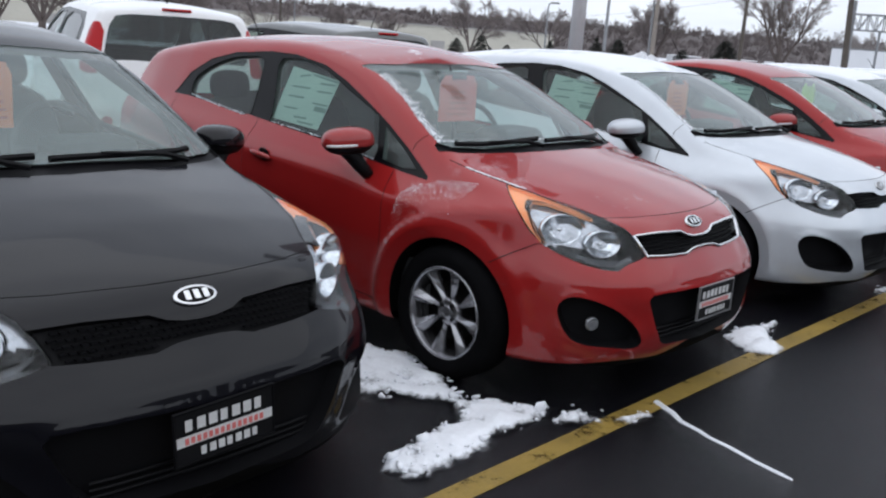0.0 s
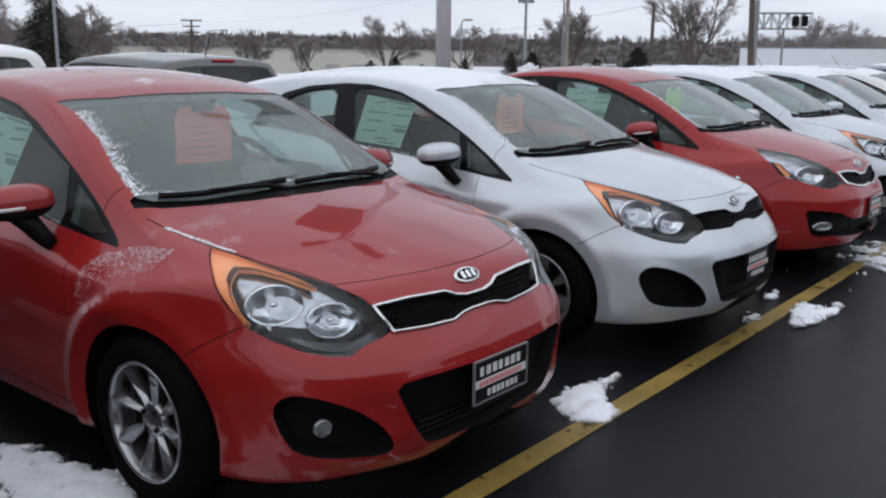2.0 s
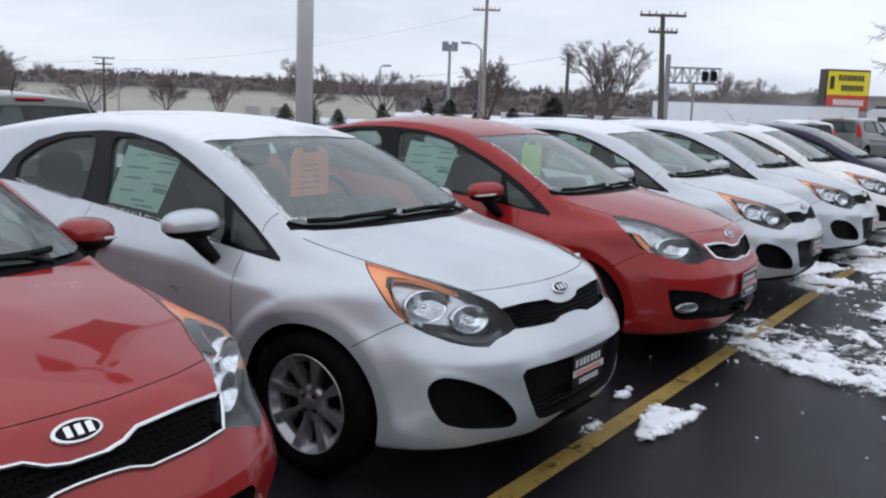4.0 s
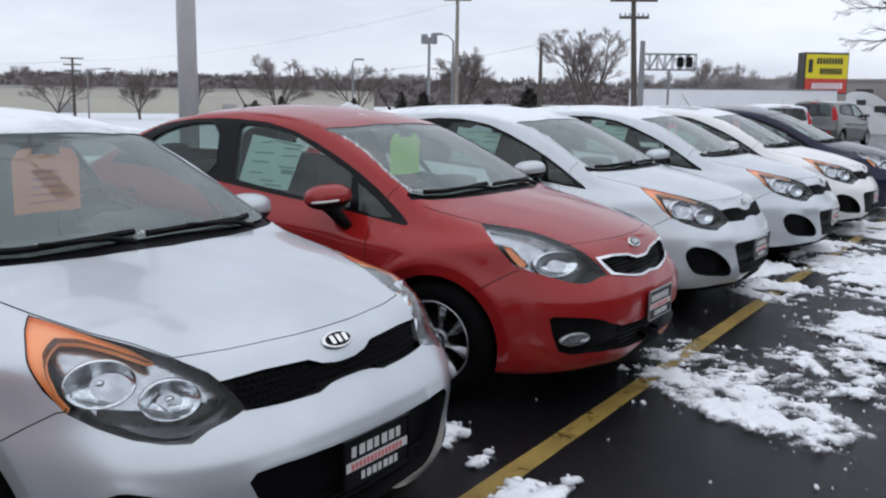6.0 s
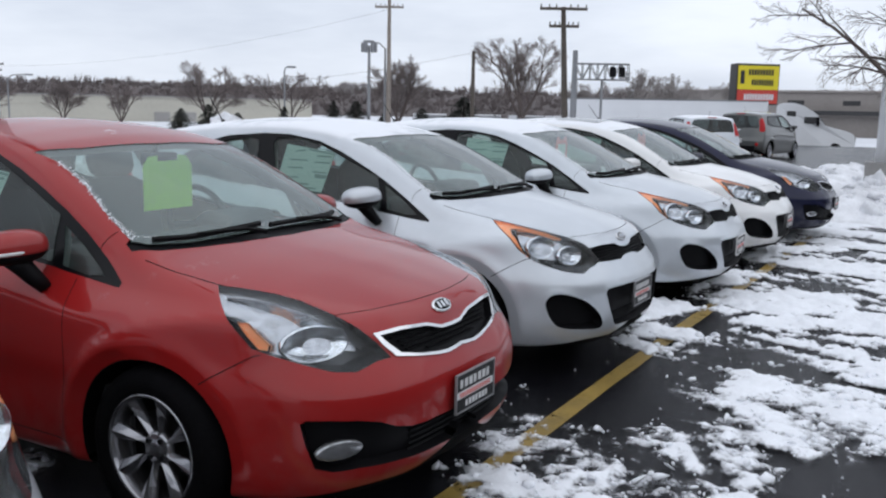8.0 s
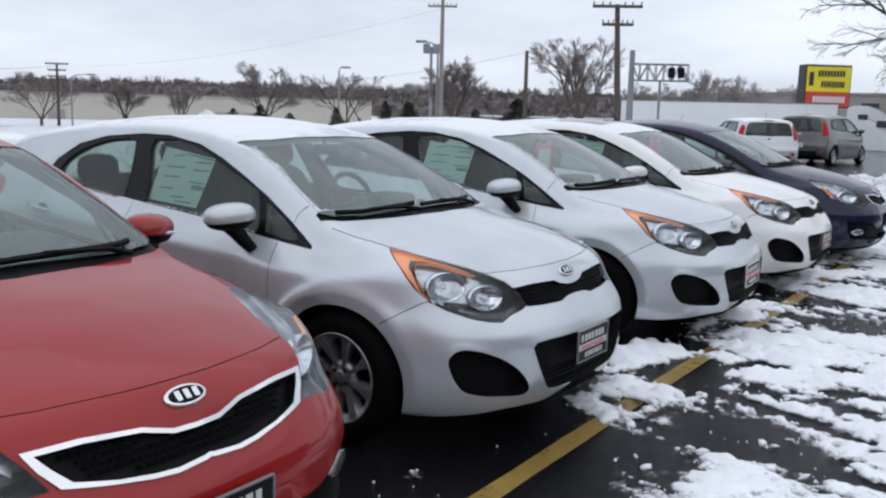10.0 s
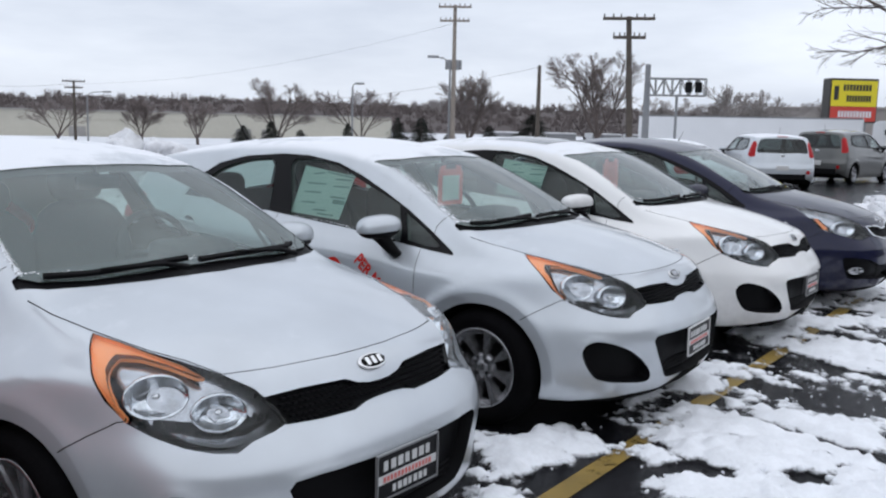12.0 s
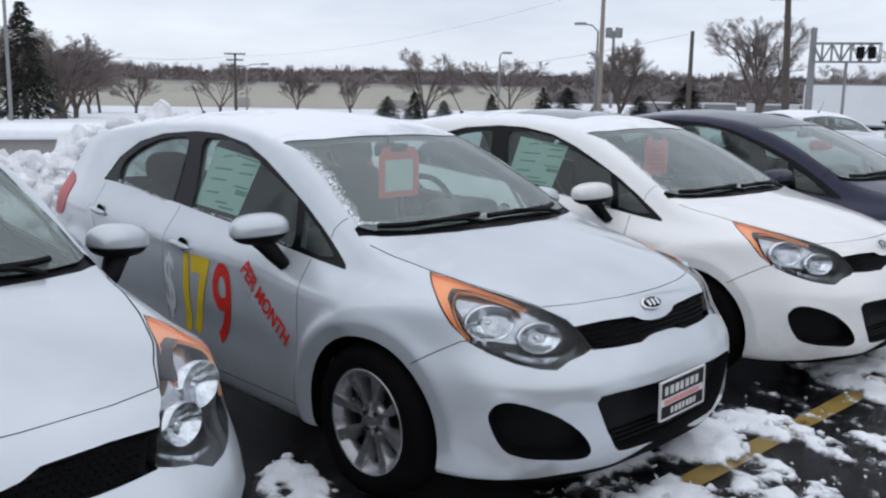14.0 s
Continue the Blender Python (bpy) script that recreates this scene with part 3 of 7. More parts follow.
        fog = [(0.705, 0.315, 0.463), (0.695, 0.292, 0.496), (0.673, 0.252, 0.511), (0.628, 0.188, 0.499), (0.568, 0.134, 0.467), (0.502, 0.098, 0.413), (0.464, 0.075, 0.362), (0.444, 0.069, 0.317), (0.454, 0.078, 0.293), (0.494, 0.098, 0.288), (0.574, 0.150, 0.300), (0.637, 0.215, 0.310), (0.671, 0.261, 0.326), (0.690, 0.291, 0.370), (0.703, 0.313, 0.427)]
        low = [(-0.01, 0.01, 0.515), (0.16, 0.01, 0.515), (0.24, 0.015, 0.518), (0.34, 0.027, 0.520), (0.428, 0.047, 0.516), (0.448, 0.052, 0.495), (0.394, 0.043, 0.383), (0.341, 0.041, 0.305), (0.32, 0.041, 0.288), (0.26, 0.039, 0.280), (-0.01, 0.036, 0.268)]
        out += [("amber", amber, 0), ("headlight", lamp, 0), ("grille", grille, 0), ("fog_pocket", fog, 1), ("lower_grille", low, 0)]
    lines = {
        "hood": dense([(-0.01, 0.195, 0.801), (0.12, 0.20, 0.801), (0.34, 0.24, 0.801), (0.485, 0.288, 0.803), (0.53, 0.405, 0.834), (0.58, 0.51, 0.857), (0.633, 0.71, 0.895), (0.645, 0.80, 0.910), (0.66, 0.89, 0.926), (0.67, 1.02, 0.955)], 0.03, False),
        "bumper": dense([(0.707, 0.42, 0.694), (0.719, 0.44, 0.690), (0.759, 0.52, 0.643), (0.80, 0.61, 0.585)], 0.03, False),
        "fender": dense([(0.767, 1.27, 0.872), (0.80, 1.262, 0.83), (0.844, 1.245, 0.762), (0.855, 1.24, 0.582), (0.84, 1.255, 0.265)], 0.03, False),
        "pillar": dense([(0.705, 1.225, 0.962), (0.681, 1.225, 0.99), (0.630, 1.19, 1.035)], 0.03, False),
        "door": dense([(0.752, 2.36, 0.985), (0.80, 2.355, 0.92), (0.835, 2.355, 0.864), (0.853, 2.36, 0.748), (0.84, 2.34, 0.5), (0.84, 2.30, 0.265)], 0.03, False),
        "sill": dense([(0.83, 1.255, 0.265), (0.84, 2.27, 0.265), (0.84, 2.95, 0.275)], 0.03, False),
        "rear_door": dense([(0.75, 3.20, 1.035), (0.82, 3.17, 0.85), (0.83, 3.04, 0.68)], 0.03, False),
    }
    return out, lines


REGION_DEPTH = {"grille": 0.025, "fog_pocket": 0.07, "lower_grille": 0.05, "windshield": 0.004, "front_window": 0.012, "rear_window": 0.012, "quarter_window": 0.010, "window_trim": 0.003, "rear_glass": 0.004, "headlight": 0.0, "amber": 0.0, "seam": 0.004, "cowl": 0.012, "taillight": -0.004, "grille_frame": -0.007}


def build_meshes(kind):
    """All surface meshes of one body kind: {region: mesh or (right mesh, left mesh)}."""
    from mathutils.geometry import delaunay_2d_cdt

    sh = Shape(kind)
    K = 0.72
    s0, s1 = sh.a - 0.75 * math.pi / 2 + 1e-4, sh.b + 0.75 * math.pi / 2 - 1e-4
    ss, us = np.linspace(s0, s1, 215), np.linspace(0, math.pi, 112)
    grid = np.stack(np.meshgrid(ss, us, indexing="ij"), -1).reshape(-1, 2)
    shapes, lines = outlines(kind)
    polys, verts, edges = [], [], []

    def add_chain(q, closed):
        q = np.array(q)
        q[:, 1] = np.clip(q[:, 1], 0, math.pi)
        base = len(verts)
        verts.extend((float(a), float(b) * K) for a, b in q)
        n = len(q)
        edges.extend((base + i, base + (i + 1) % n) for i in range(n if closed else n - 1))

    for name, pts, soft in shapes:
        q = sh.domain(dense(pts, 0.025, True, soft) * 1.0)
        neg = dense(pts, 0.025, True, soft)[:, 0] < 0
        q[neg, 1] = np.where(q[neg, 1] < math.pi / 2, 0.0, math.pi)
        polys.append((name, q * (1, K)))
        add_chain(q, True)
    for hub in sh.hubs:
        turn_ = np.linspace(-0.35, math.pi + 0.35, 64)
        ay, az = hub + ARCH_R * np.cos(turn_), HUB_Z + ARCH_R * np.sin(turn_)
        q = sh.domain(np.stack([sh.side_x(ay, az), ay, az], 1))
        add_chain(q, False)
        for wider in (FLANGE - 0.007, FLANGE):
            ay, az = hub + (ARCH_R + wider) * np.cos(turn_[6:-6]), HUB_Z + (ARCH_R + wider) * np.sin(turn_[6:-6])
            add_chain(sh.domain(np.stack([sh.side_x(ay, az), ay, az], 1)), False)
    seams = []
    for name, pts in lines.items():
        q = sh.domain(pts)
        q[np.array(pts)[:, 0] < 0, 1] = 0.0
        q = q * (1, K)
        seams.append(q)
        t = np.gradient(q, axis=0)
        t /= np.linalg.norm(t, axis=1)[:, None]
        nrm = np.stack([-t[:, 1], t[:, 0]], 1)
        for sgn in (-1, 1):
            add_chain((q + sgn * 0.0018 * nrm) / (1, K), False)
    # where the body turns under; below this line shade is painted in
    sk, un = np.linspace(s0, s1, 120), np.linspace(1.6, math.pi - 0.02, 60)
    turned = []
    for s_ in sk:
        nz = sh.normal(sh.point(np.full_like(un, s_), un))[:, 2]
        hit = np.nonzero(nz < -0.42)[0]
        turned.append(un[hit[0]] if len(hit) else un[-1])
    pad = np.pad(turned, 4, mode="edge")
    turned = np.array([pad[i : i + 9].mean() for i in range(len(sk))])
    add_chain(np.stack([sk[2:-2], turned[2:-2]], 1), False)
    hard = np.array(verts)
    g2 = grid * (1, K)
    keep = np.ones(len(g2), bool)
    for i in range(0, len(g2), 2000):
        d = np.abs(g2[i : i + 2000, None, :] - hard[None]).max(-1).min(1)
        keep[i : i + 2000] = d > 0.007
    edge = (grid[:, 1] < 1e-6) | (grid[:, 1] > math.pi - 1e-6) | (grid[:, 0] <= ss[0]) | (grid[:, 0] >= ss[-1])
    verts += [(float(a), float(b)) for a, b in g2[keep | edge]]
    res = delaunay_2d_cdt([Vector(v) for v in verts], edges, [], 0, 1e-5)
    vv = np.array([(v[0], v[1]) for v in res[0]])
    tris = np.array([f for f in res[2] if len(f) == 3])
    P = sh.point(vv[:, 0], vv[:, 1] / K)
    P[:, 0] = np.where(P[:, 0] < 2e-4, 0, P[:, 0])
    N = sh.normal(P)
    P0, N0 = P.copy(), N.copy()

    def swell(away, dist, height, width, where):
        """Raise the skin in a soft ridge where dist is small; away points away from the ridge's line."""
        bell = height * np.exp(-((dist / width) ** 2)) * where
        slope = -2 * dist / width**2 * bell
        turned_n = N - slope[:, None] * away
        P[:] = P + bell[:, None] * N
        N[:] = turned_n / np.linalg.norm(turned_n, axis=1)[:, None]

    # flared wheel arches whose lips turn in towards the tyre
    for hub in sh.hubs:
        dy_, dz_ = P0[:, 1] - hub, P0[:, 2] - HUB_Z
        rad_ = np.maximum(np.hypot(dy_, dz_), 1e-6)
        away_ = np.stack([0 * dy_, dy_ / rad_, dz_ / rad_], 1)
        where_ = (P0[:, 0] > 0.55) * np.clip((P0[:, 2] - 0.22) / 0.08, 0, 1)
        swell(away_, np.maximum(rad_ - ARCH_R - FLANGE, 0), 0.006, 0.046, where_)
        inner_ = where_ * np.clip((ARCH_R + FLANGE - rad_) / 0.006, 0, 1)
        P[:] = P - (LIP * inner_ * np.maximum(ARCH_R + FLANGE - rad_, 0))[:, None] * N0
        N[:] = N - (LIP * inner_)[:, None] * away_
        N[:] = N / np.linalg.norm(N, axis=1)[:, None]
    # raised borders round the openings of the bumper
    if kind == "hatch":
        for nm_, pts_, soft_ in shapes:
            if nm_ in ("fog_pocket", "lower_grille"):
                edge_ = sh.on(np.abs(dense(pts_, 0.012, True, soft_)))
                near_ = np.nonzero((P[:, 1] < 0.5) & (P[:, 2] < 0.62))[0]
                diff = P[near_][:, None, :] - edge_[None]
                dd = np.linalg.norm(diff, axis=2)
                best = dd.argmin(1)
                full, aw = np.full(len(P), 9.0), np.zeros_like(P)
                full[near_] = dd.min(1)
                aw[near_] = diff[np.arange(len(near_)), best] / np.maximum(full[near_], 1e-4)[:, None]
                aw[:, 0] = np.where(P[:, 0] < 1e-3, 0, aw[:, 0])
                swell(aw, full, 0.004, 0.020, (full < 1).astype(float))
    P[:, 0] = np.where(P[:, 0] < 2e-3, np.where(P[:, 0] < 3e-4, 0, P[:, 0]), P[:, 0])
    cen2, cen3 = vv[tris].mean(1), P0[tris].mean(1)
    lab = np.full(len(tris), "body", dtype=object)
    free = np.ones(len(tris), bool)
    x, y, z = cen3.T
    gone = np.zeros(len(tris), bool)
    for hub in sh.hubs:
        gone |= (np.hypot(y - hub, z - HUB_Z) < ARCH_R) & (x > 0.45)
    for name, q in polys:
        m = inside(cen2, q) & free
        lab[m] = name
        free &= ~m
    for q in seams:
        m = (off_line(cen2, q) < 0.0018) & free
        lab[m] = "seam"
        free &= ~m
    # undersides get near-black instead of body paint, as painted shade
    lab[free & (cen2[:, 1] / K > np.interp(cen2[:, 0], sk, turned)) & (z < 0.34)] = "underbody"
    rest = lab == "body"

    hood_line = np.array([(p[0], p[1]) for p in lines["hood"]])
    hood = rest & (y < 1.05) & (z > 0.74) & (x < np.interp(y, hood_line[:, 1], hood_line[:, 0])) & (y > np.interp(x, hood_line[:, 0], hood_line[:, 1]) - 0.0)
    lab[hood] = "hood"
    bump_line = lambda yy: np.interp(yy, [0.0, 0.33, 0.43, 0.525, 0.7], [0.74, 0.715, 0.693, 0.64, 0.53])
    lab[(lab == "body") & (y < 0.62) & (z < np.where(x < 0.5, 0.80, bump_line(y)))] = "front_bumper"
    belt = x > 0.6
    fd = (lab == "body") & belt & (z > 0.265) & (z < np.interp(y, [1.2, 2.3], [0.90, 1.0])) & (y > np.interp(z, [0.265, 0.582, 0.762, 0.83, 0.872], [1.255, 1.24, 1.245, 1.262, 1.27])) & (y < np.interp(z, [0.265, 0.5, 0.748, 0.864, 0.985], [2.30, 2.34, 2.36, 2.355, 2.36]))
    rd = (lab == "body") & belt & (z > 0.27) & (z < 1.05) & (y >= np.interp(z, [0.265, 0.5, 0.748, 0.864, 0.985], [2.30, 2.34, 2.36, 2.355, 2.36])) & (y < np.interp(z, [0.3, 0.68, 0.85, 1.035], [2.98, 3.04, 3.17, 3.20]))
    lab[fd], lab[rd] = "front_door", "rear_door"
    lab[gone] = "gone"

    def piece(sel, depth, lining=False, sunk=None):
        t = tris[sel]
        used = np.unique(t)
        idx = np.full(len(P), -1)
        idx[used] = np.arange(len(used))
        pts, nor = P[used] - depth * N0[used], N[used].copy()
        if sunk is not None:
            pts = P[used] + sunk
        if lining:
            nor = -nor
        pts[:, 0] = np.where(P[used][:, 0] == 0, 0, pts[:, 0])
        faces = idx[t]
        # wind outwards
        fn = np.cross(pts[faces[:, 1]] - pts[faces[:, 0]], pts[faces[:, 2]] - pts[faces[:, 0]])
        flip = (fn * nor[faces].mean(1)).sum(1) < 0
        faces = np.where(flip[:, None], faces[:, [0, 2, 1]], faces)
        faces = [tuple(f) for f in faces]
        if abs(depth) > 0.002 and not lining:
            count = {}
            for f in faces:
                for a, b in ((f[0], f[1]), (f[1], f[2]), (f[2], f[0])):
                    count[(a, b)] = 1
            rim = [(a, b) for a, b in count if (b, a) not in count and not (pts[a][0] == 0 and pts[b][0] == 0)]
            ring = {}
            extra = []
            for a, b in rim:
                for v in (a, b):
                    if v not in ring:
                        ring[v] = (len(pts) + len(extra), len(pts) + len(extra) + 1)
                        extra += [pts[v], P[used][v]]
            for a, b in rim:
                faces.append((ring[b][0], ring[a][0], ring[a][1], ring[b][1]))
            if extra:
                pts, nor = np.vstack([pts, extra]), None
        return pts, faces, nor

    def both(name, pts, faces, nor):
        """One mesh of the half and its mirror image."""
        n = len(pts)
        mp = pts * (-1, 1, 1)
        ids = np.where(np.abs(pts[:, 0]) < 1e-6, np.arange(n), np.arange(n) + n)
        allf = faces + [tuple(int(ids[v]) for v in f[::-1]) for f in faces]
        allp = np.vstack([pts, mp])
        alln = None if nor is None else np.vstack([nor, nor * (-1, 1, 1)])
        used = np.unique([v for f in allf for v in f])
        re = np.full(len(allp), -1)
        re[used] = np.arange(len(used))
        return mesh_of(name, allp[used], [tuple(re[list(f)]) for f in allf], None if alln is None else alln[used])

    meshes = {}
    for name in sorted(set(lab) - {"gone"}):
        pts, faces, nor = piece(lab == name, REGION_DEPTH.get(name, 0.0))
        if name in ("front_window", "rear_window", "quarter_window", "window_trim", "taillight", "amber", "headlight", "fog_pocket", "front_door", "rear_door"):
            right = mesh_of(name, pts * (-1, 1, 1), [f[::-1] for f in faces], None if nor is None else nor * (-1, 1, 1))
            left = mesh_of(name, pts, faces, nor)
            meshes[name] = (right, left)
        else:
            meshes[name] = both(name, pts, faces, nor)
        if name in ("headlight", "amber"):
            pts, faces, nor = piece(lab == name, 0.07 if name == "headlight" else 0.012, sunk=np.array((-0.032, 0.088, 0.004)) if name == "headlight" else None)
            if name == "headlight":
                edge_pts = dense([o for o in shapes if o[0] == "headlight"][0][1], 0.02)
                far_in = np.linalg.norm(cen3[:, None, :] - edge_pts[None], axis=2).min(1) > (0.012 if kind == "sedan" else 0.017)
                core = (lab == name) & far_in & (z > (0.676 if kind != "sedan" else 0.672) + 0.10 * np.clip(0.30 - y, -0.2, 0))
                cp_, cf_, _ = piece(core, 0.0, sunk=np.array((-0.030, 0.080, 0.004)))
                meshes["headlight_core"] = (mesh_of(name, cp_ * (-1, 1, 1), [f[::-1] for f in cf_]), mesh_of(name, cp_, cf_))
            meshes[name + "_base"] = (mesh_of(name, pts * (-1, 1, 1), [f[::-1] for f in faces]), mesh_of(name, pts, faces))
    inner = np.isin(lab, ["body", "front_door", "rear_door", "window_trim"]) & (y > 1.26) & (y < sh.length - 0.25) & (z > 0.42) & (np.hypot(y - sh.hubs[1], z - HUB_Z) > ARCH_R + 0.05)
    meshes["lining"] = both("lining", *piece(inner, 0.035, True))
    meshes["wells"] = [well_mesh(sh, hub) for hub in sh.hubs]
    return sh, meshes

# ---------------------------------------------------------------- loose parts of the cars
def tyre_mesh():
    bm = bmesh.new()
    prof = [(-0.085, 0.198), (-0.094, 0.24), (-0.088, 0.283), (-0.068, 0.300), (-0.03, 0.3055), (0.03, 0.3055), (0.066, 0.300), (0.086, 0.286), (0.095, 0.262), (0.0965, 0.258), (0.097, 0.245), (0.094, 0.225), (0.0895, 0.213), (0.082, 0.206)]
    lathe(bm, [(-o, r) for o, r in prof], 56)
    me = bpy.data.meshes.new("tyre")
    bm.to_mesh(me)
    bm.free()
    return me


def rim_mesh(spokes, twin=False):
    """Lip, barrel, hub and tapered spokes with a raised ridge; the outer face looks along -x."""
    bm = bmesh.new()
    deep = [(0.082, 0.195), (0.05, 0.188), (-0.07, 0.185)] if twin else [(0.085, 0.199), (0.066, 0.176), (0.058, 0.171), (0.03, 0.169)]
    lathe(bm, [(-o, r) for o, r in [(0.083, 0.212), (0.090, 0.208), (0.090, 0.201)] + deep], 56)
    lathe(bm, [(-o, r) for o, r in [(0.066, 0.0), (0.066, 0.018), (0.064, 0.03), (0.058, 0.034), (0.058, 0.052), (0.050, 0.064 if twin else 0.074), (0.02, 0.066 if twin else 0.078)]], 32)
    for k in range(spokes):
        a = k * math.tau / spokes
        rot = Matrix.Rotation(a, 4, "X")
        rows = []
        for r, w, o in ((0.045, 0.013, 0.056), (0.085, 0.017, 0.061), (0.14, 0.033, 0.072), (0.175, 0.041, 0.079), (0.198, 0.043, 0.083)):
            sk = 0.06 * (r - 0.045)
            w = w * 0.78 if twin else 0.015 + 0.17 * max(r - 0.085, 0)
            if twin:
                ridge = ((o - 0.03, -w), (o - 0.014, -w * 0.94), (o + 0.002, -w * 0.10), (o - 0.001, w * 0.16), (o - 0.016, w * 0.94), (o - 0.03, w))
            else:
                # flat face, one steep side and one broad sloping side
                ridge = ((o - 0.045, -w * 1.12), (o - 0.006, -w), (o + 0.004, -w * 0.90), (o + 0.003, w * 0.42), (o - 0.004, w * 0.50), (o - 0.038, w * 1.12))
            rows.append([bm.verts.new(rot @ Vector((-x, y + sk, r))) for x, y in ridge])
        for r0, r1 in zip(rows, rows[1:]):
            for i in range(5):
                bm.faces.new((r0[i], r0[i + 1], r1[i + 1], r1[i]))
    bmesh.ops.recalc_face_normals(bm, faces=bm.faces)
    me = bpy.data.meshes.new("rim")
    bm.to_mesh(me)
    bm.free()
    return me


def nut_mesh():
    bm = bmesh.new()
    bmesh.ops.create_cone(bm, cap_ends=True, segments=10, radius1=0.009, radius2=0.008, depth=0.012, matrix=Matrix.Rotation(math.pi / 2, 4, "Y"))
    me = bpy.data.meshes.new("wheel_nut")
    bm.to_mesh(me)
    bm.free()
    return me


def disc_mesh():
    bm = bmesh.new()
    # full backing in front of the barrel, coloured near-black as shade between the spokes
    lathe(bm, [(-0.0, 0.0), (-0.0, 0.19)], 32)
    lathe(bm, [(-0.03, 0.05), (-0.03, 0.135), (-0.01, 0.135)], 32)
    me = bpy.data.meshes.new("shaded_brake_disc")
    bm.to_mesh(me)
    bm.free()
    return me


def well_mesh(sh, hub):
    """A dark half-round liner inside the wheel arch, its rim flush with the flank."""
    bm = bmesh.new()
    arc = np.linspace(-0.25, math.pi + 0.25, 36)
    flank = [float(sh.side_x(hub + ARCH_R * math.cos(a), HUB_Z + ARCH_R * math.sin(a))[0]) for a in arc]
    rings = [[bm.verts.new((-(f - d_), r * math.cos(a), r * math.sin(a))) for a, f in zip(arc, flank)] for d_, r in ((0.006, ARCH_R - 0.003), (0.006, ARCH_R + 0.002), (0.024, ARCH_R + 0.012))]
    rings.append([bm.verts.new((-0.46, (ARCH_R + 0.012) * math.cos(a), (ARCH_R + 0.012) * math.sin(a))) for a in arc])
    for r0, r1 in zip(rings, rings[1:]):
        for i in range(len(arc) - 1):
            bm.faces.new((r0[i], r0[i + 1], r1[i + 1], r1[i]))
    bm.faces.new(rings[-1])
    me = bpy.data.meshes.new("wheel_well")
    bm.to_mesh(me)
    bm.free()
    return me


TYRE, RIM8, RIM10, NUTS, DISC = tyre_mesh(), rim_mesh(8), rim_mesh(8, True), nut_mesh(), disc_mesh()


def blob(name, half, power=2.4, seg=20, cut=None):
    """A rounded, slightly boxy shell."""
    vs, fs = [], []
    for i in range(seg + 1):
        th = math.pi * i / seg
        for j in range(2 * seg):
            ph = math.pi * j / seg
            d = [math.sin(th) * math.cos(ph), math.sin(th) * math.sin(ph), math.cos(th)]
            n = sum(abs(c) ** power for c in d) ** (1 / power)
            vs.append([h * c / n for h, c in zip(half, d)])
    for i in range(seg):
        for j in range(2 * seg):
            k = (j + 1) % (2 * seg)
            fs.append((i * 2 * seg + j, (i + 1) * 2 * seg + j, (i + 1) * 2 * seg + k, i * 2 * seg + k))
    bm = bmesh.new()
    bv = [bm.verts.new(v) for v in vs]
    for f in fs:
        bm.faces.new([bv[k] for k in f]).smooth = True
    bmesh.ops.remove_doubles(bm, verts=bm.verts, dist=1e-5)
    if cut:
        bmesh.ops.bisect_plane(bm, geom=bm.verts[:] + bm.edges[:] + bm.faces[:], plane_co=cut[0], plane_no=cut[1], clear_outer=True)
        bmesh.ops.holes_fill(bm, edges=[e for e in bm.edges if e.is_boundary])
    me = bpy.data.meshes.new(name)
    bm.to_mesh(me)
    bm.free()
    return me


MIRROR_TOP = blob("mirror_shell", (0.105, 0.085, 0.066), 2.5, 18, ((0, 0, -0.020), (0, 0, -1)))
MIRROR_LOW = blob("mirror_foot", (0.101, 0.081, 0.062), 2.5, 18, ((0, 0, -0.022), (0, 0, 1)))
HANDLE = blob("handle", (0.016, 0.085, 0.014), 3.0, 8)
HANDLE_CUP = blob("handle_cup", (0.006, 0.045, 0.032), 2.2, 10)
HEADREST = blob("headrest", (0.135, 0.055, 0.095), 3.0, 10)
SEATBACK = blob("seat_back", (0.25, 0.075, 0.34), 3.2, 12)
SEATBASE = blob("seat_base", (0.26, 0.27, 0.09), 3.2, 12)


def mirror_arm_mesh():
    bm = bmesh.new()
    tube(bm, [(-0.015, 0, -0.03), (0.02, -0.005, -0.075), (0.045, -0.012, -0.12), (0.075, -0.02, -0.165)], [0.036, 0.034, 0.030, 0.024], 10)
    bmesh.ops.scale(bm, vec=(1, 1.25, 1), verts=bm.verts)
    for f in bm.faces:
        f.smooth = True
    me = bpy.data.meshes.new("mirror_arm")
    bm.to_mesh(me)
    bm.free()
    return me


MIRROR_ARM = mirror_arm_mesh()


def facing(sh, p, outward=0.0):
    """A frame on the body at p: its z along the outward normal, x as level as can be."""
    q = sh.on([p])[0]
    n = Vector(sh.normal(np.array([[abs(q[0]), q[1], q[2]]]))[0])
    n.x *= 1 if q[0] >= 0 else -1
    x = Vector((0, 0, 1)).cross(n)
    x = Vector((1, 0, 0)) if x.length < 1e-3 else x.normalized()
    y = n.cross(x)
    m = Matrix((x, y, n)).transposed().to_4x4()
    m.translation = Vector(q) + outward * n
    return m


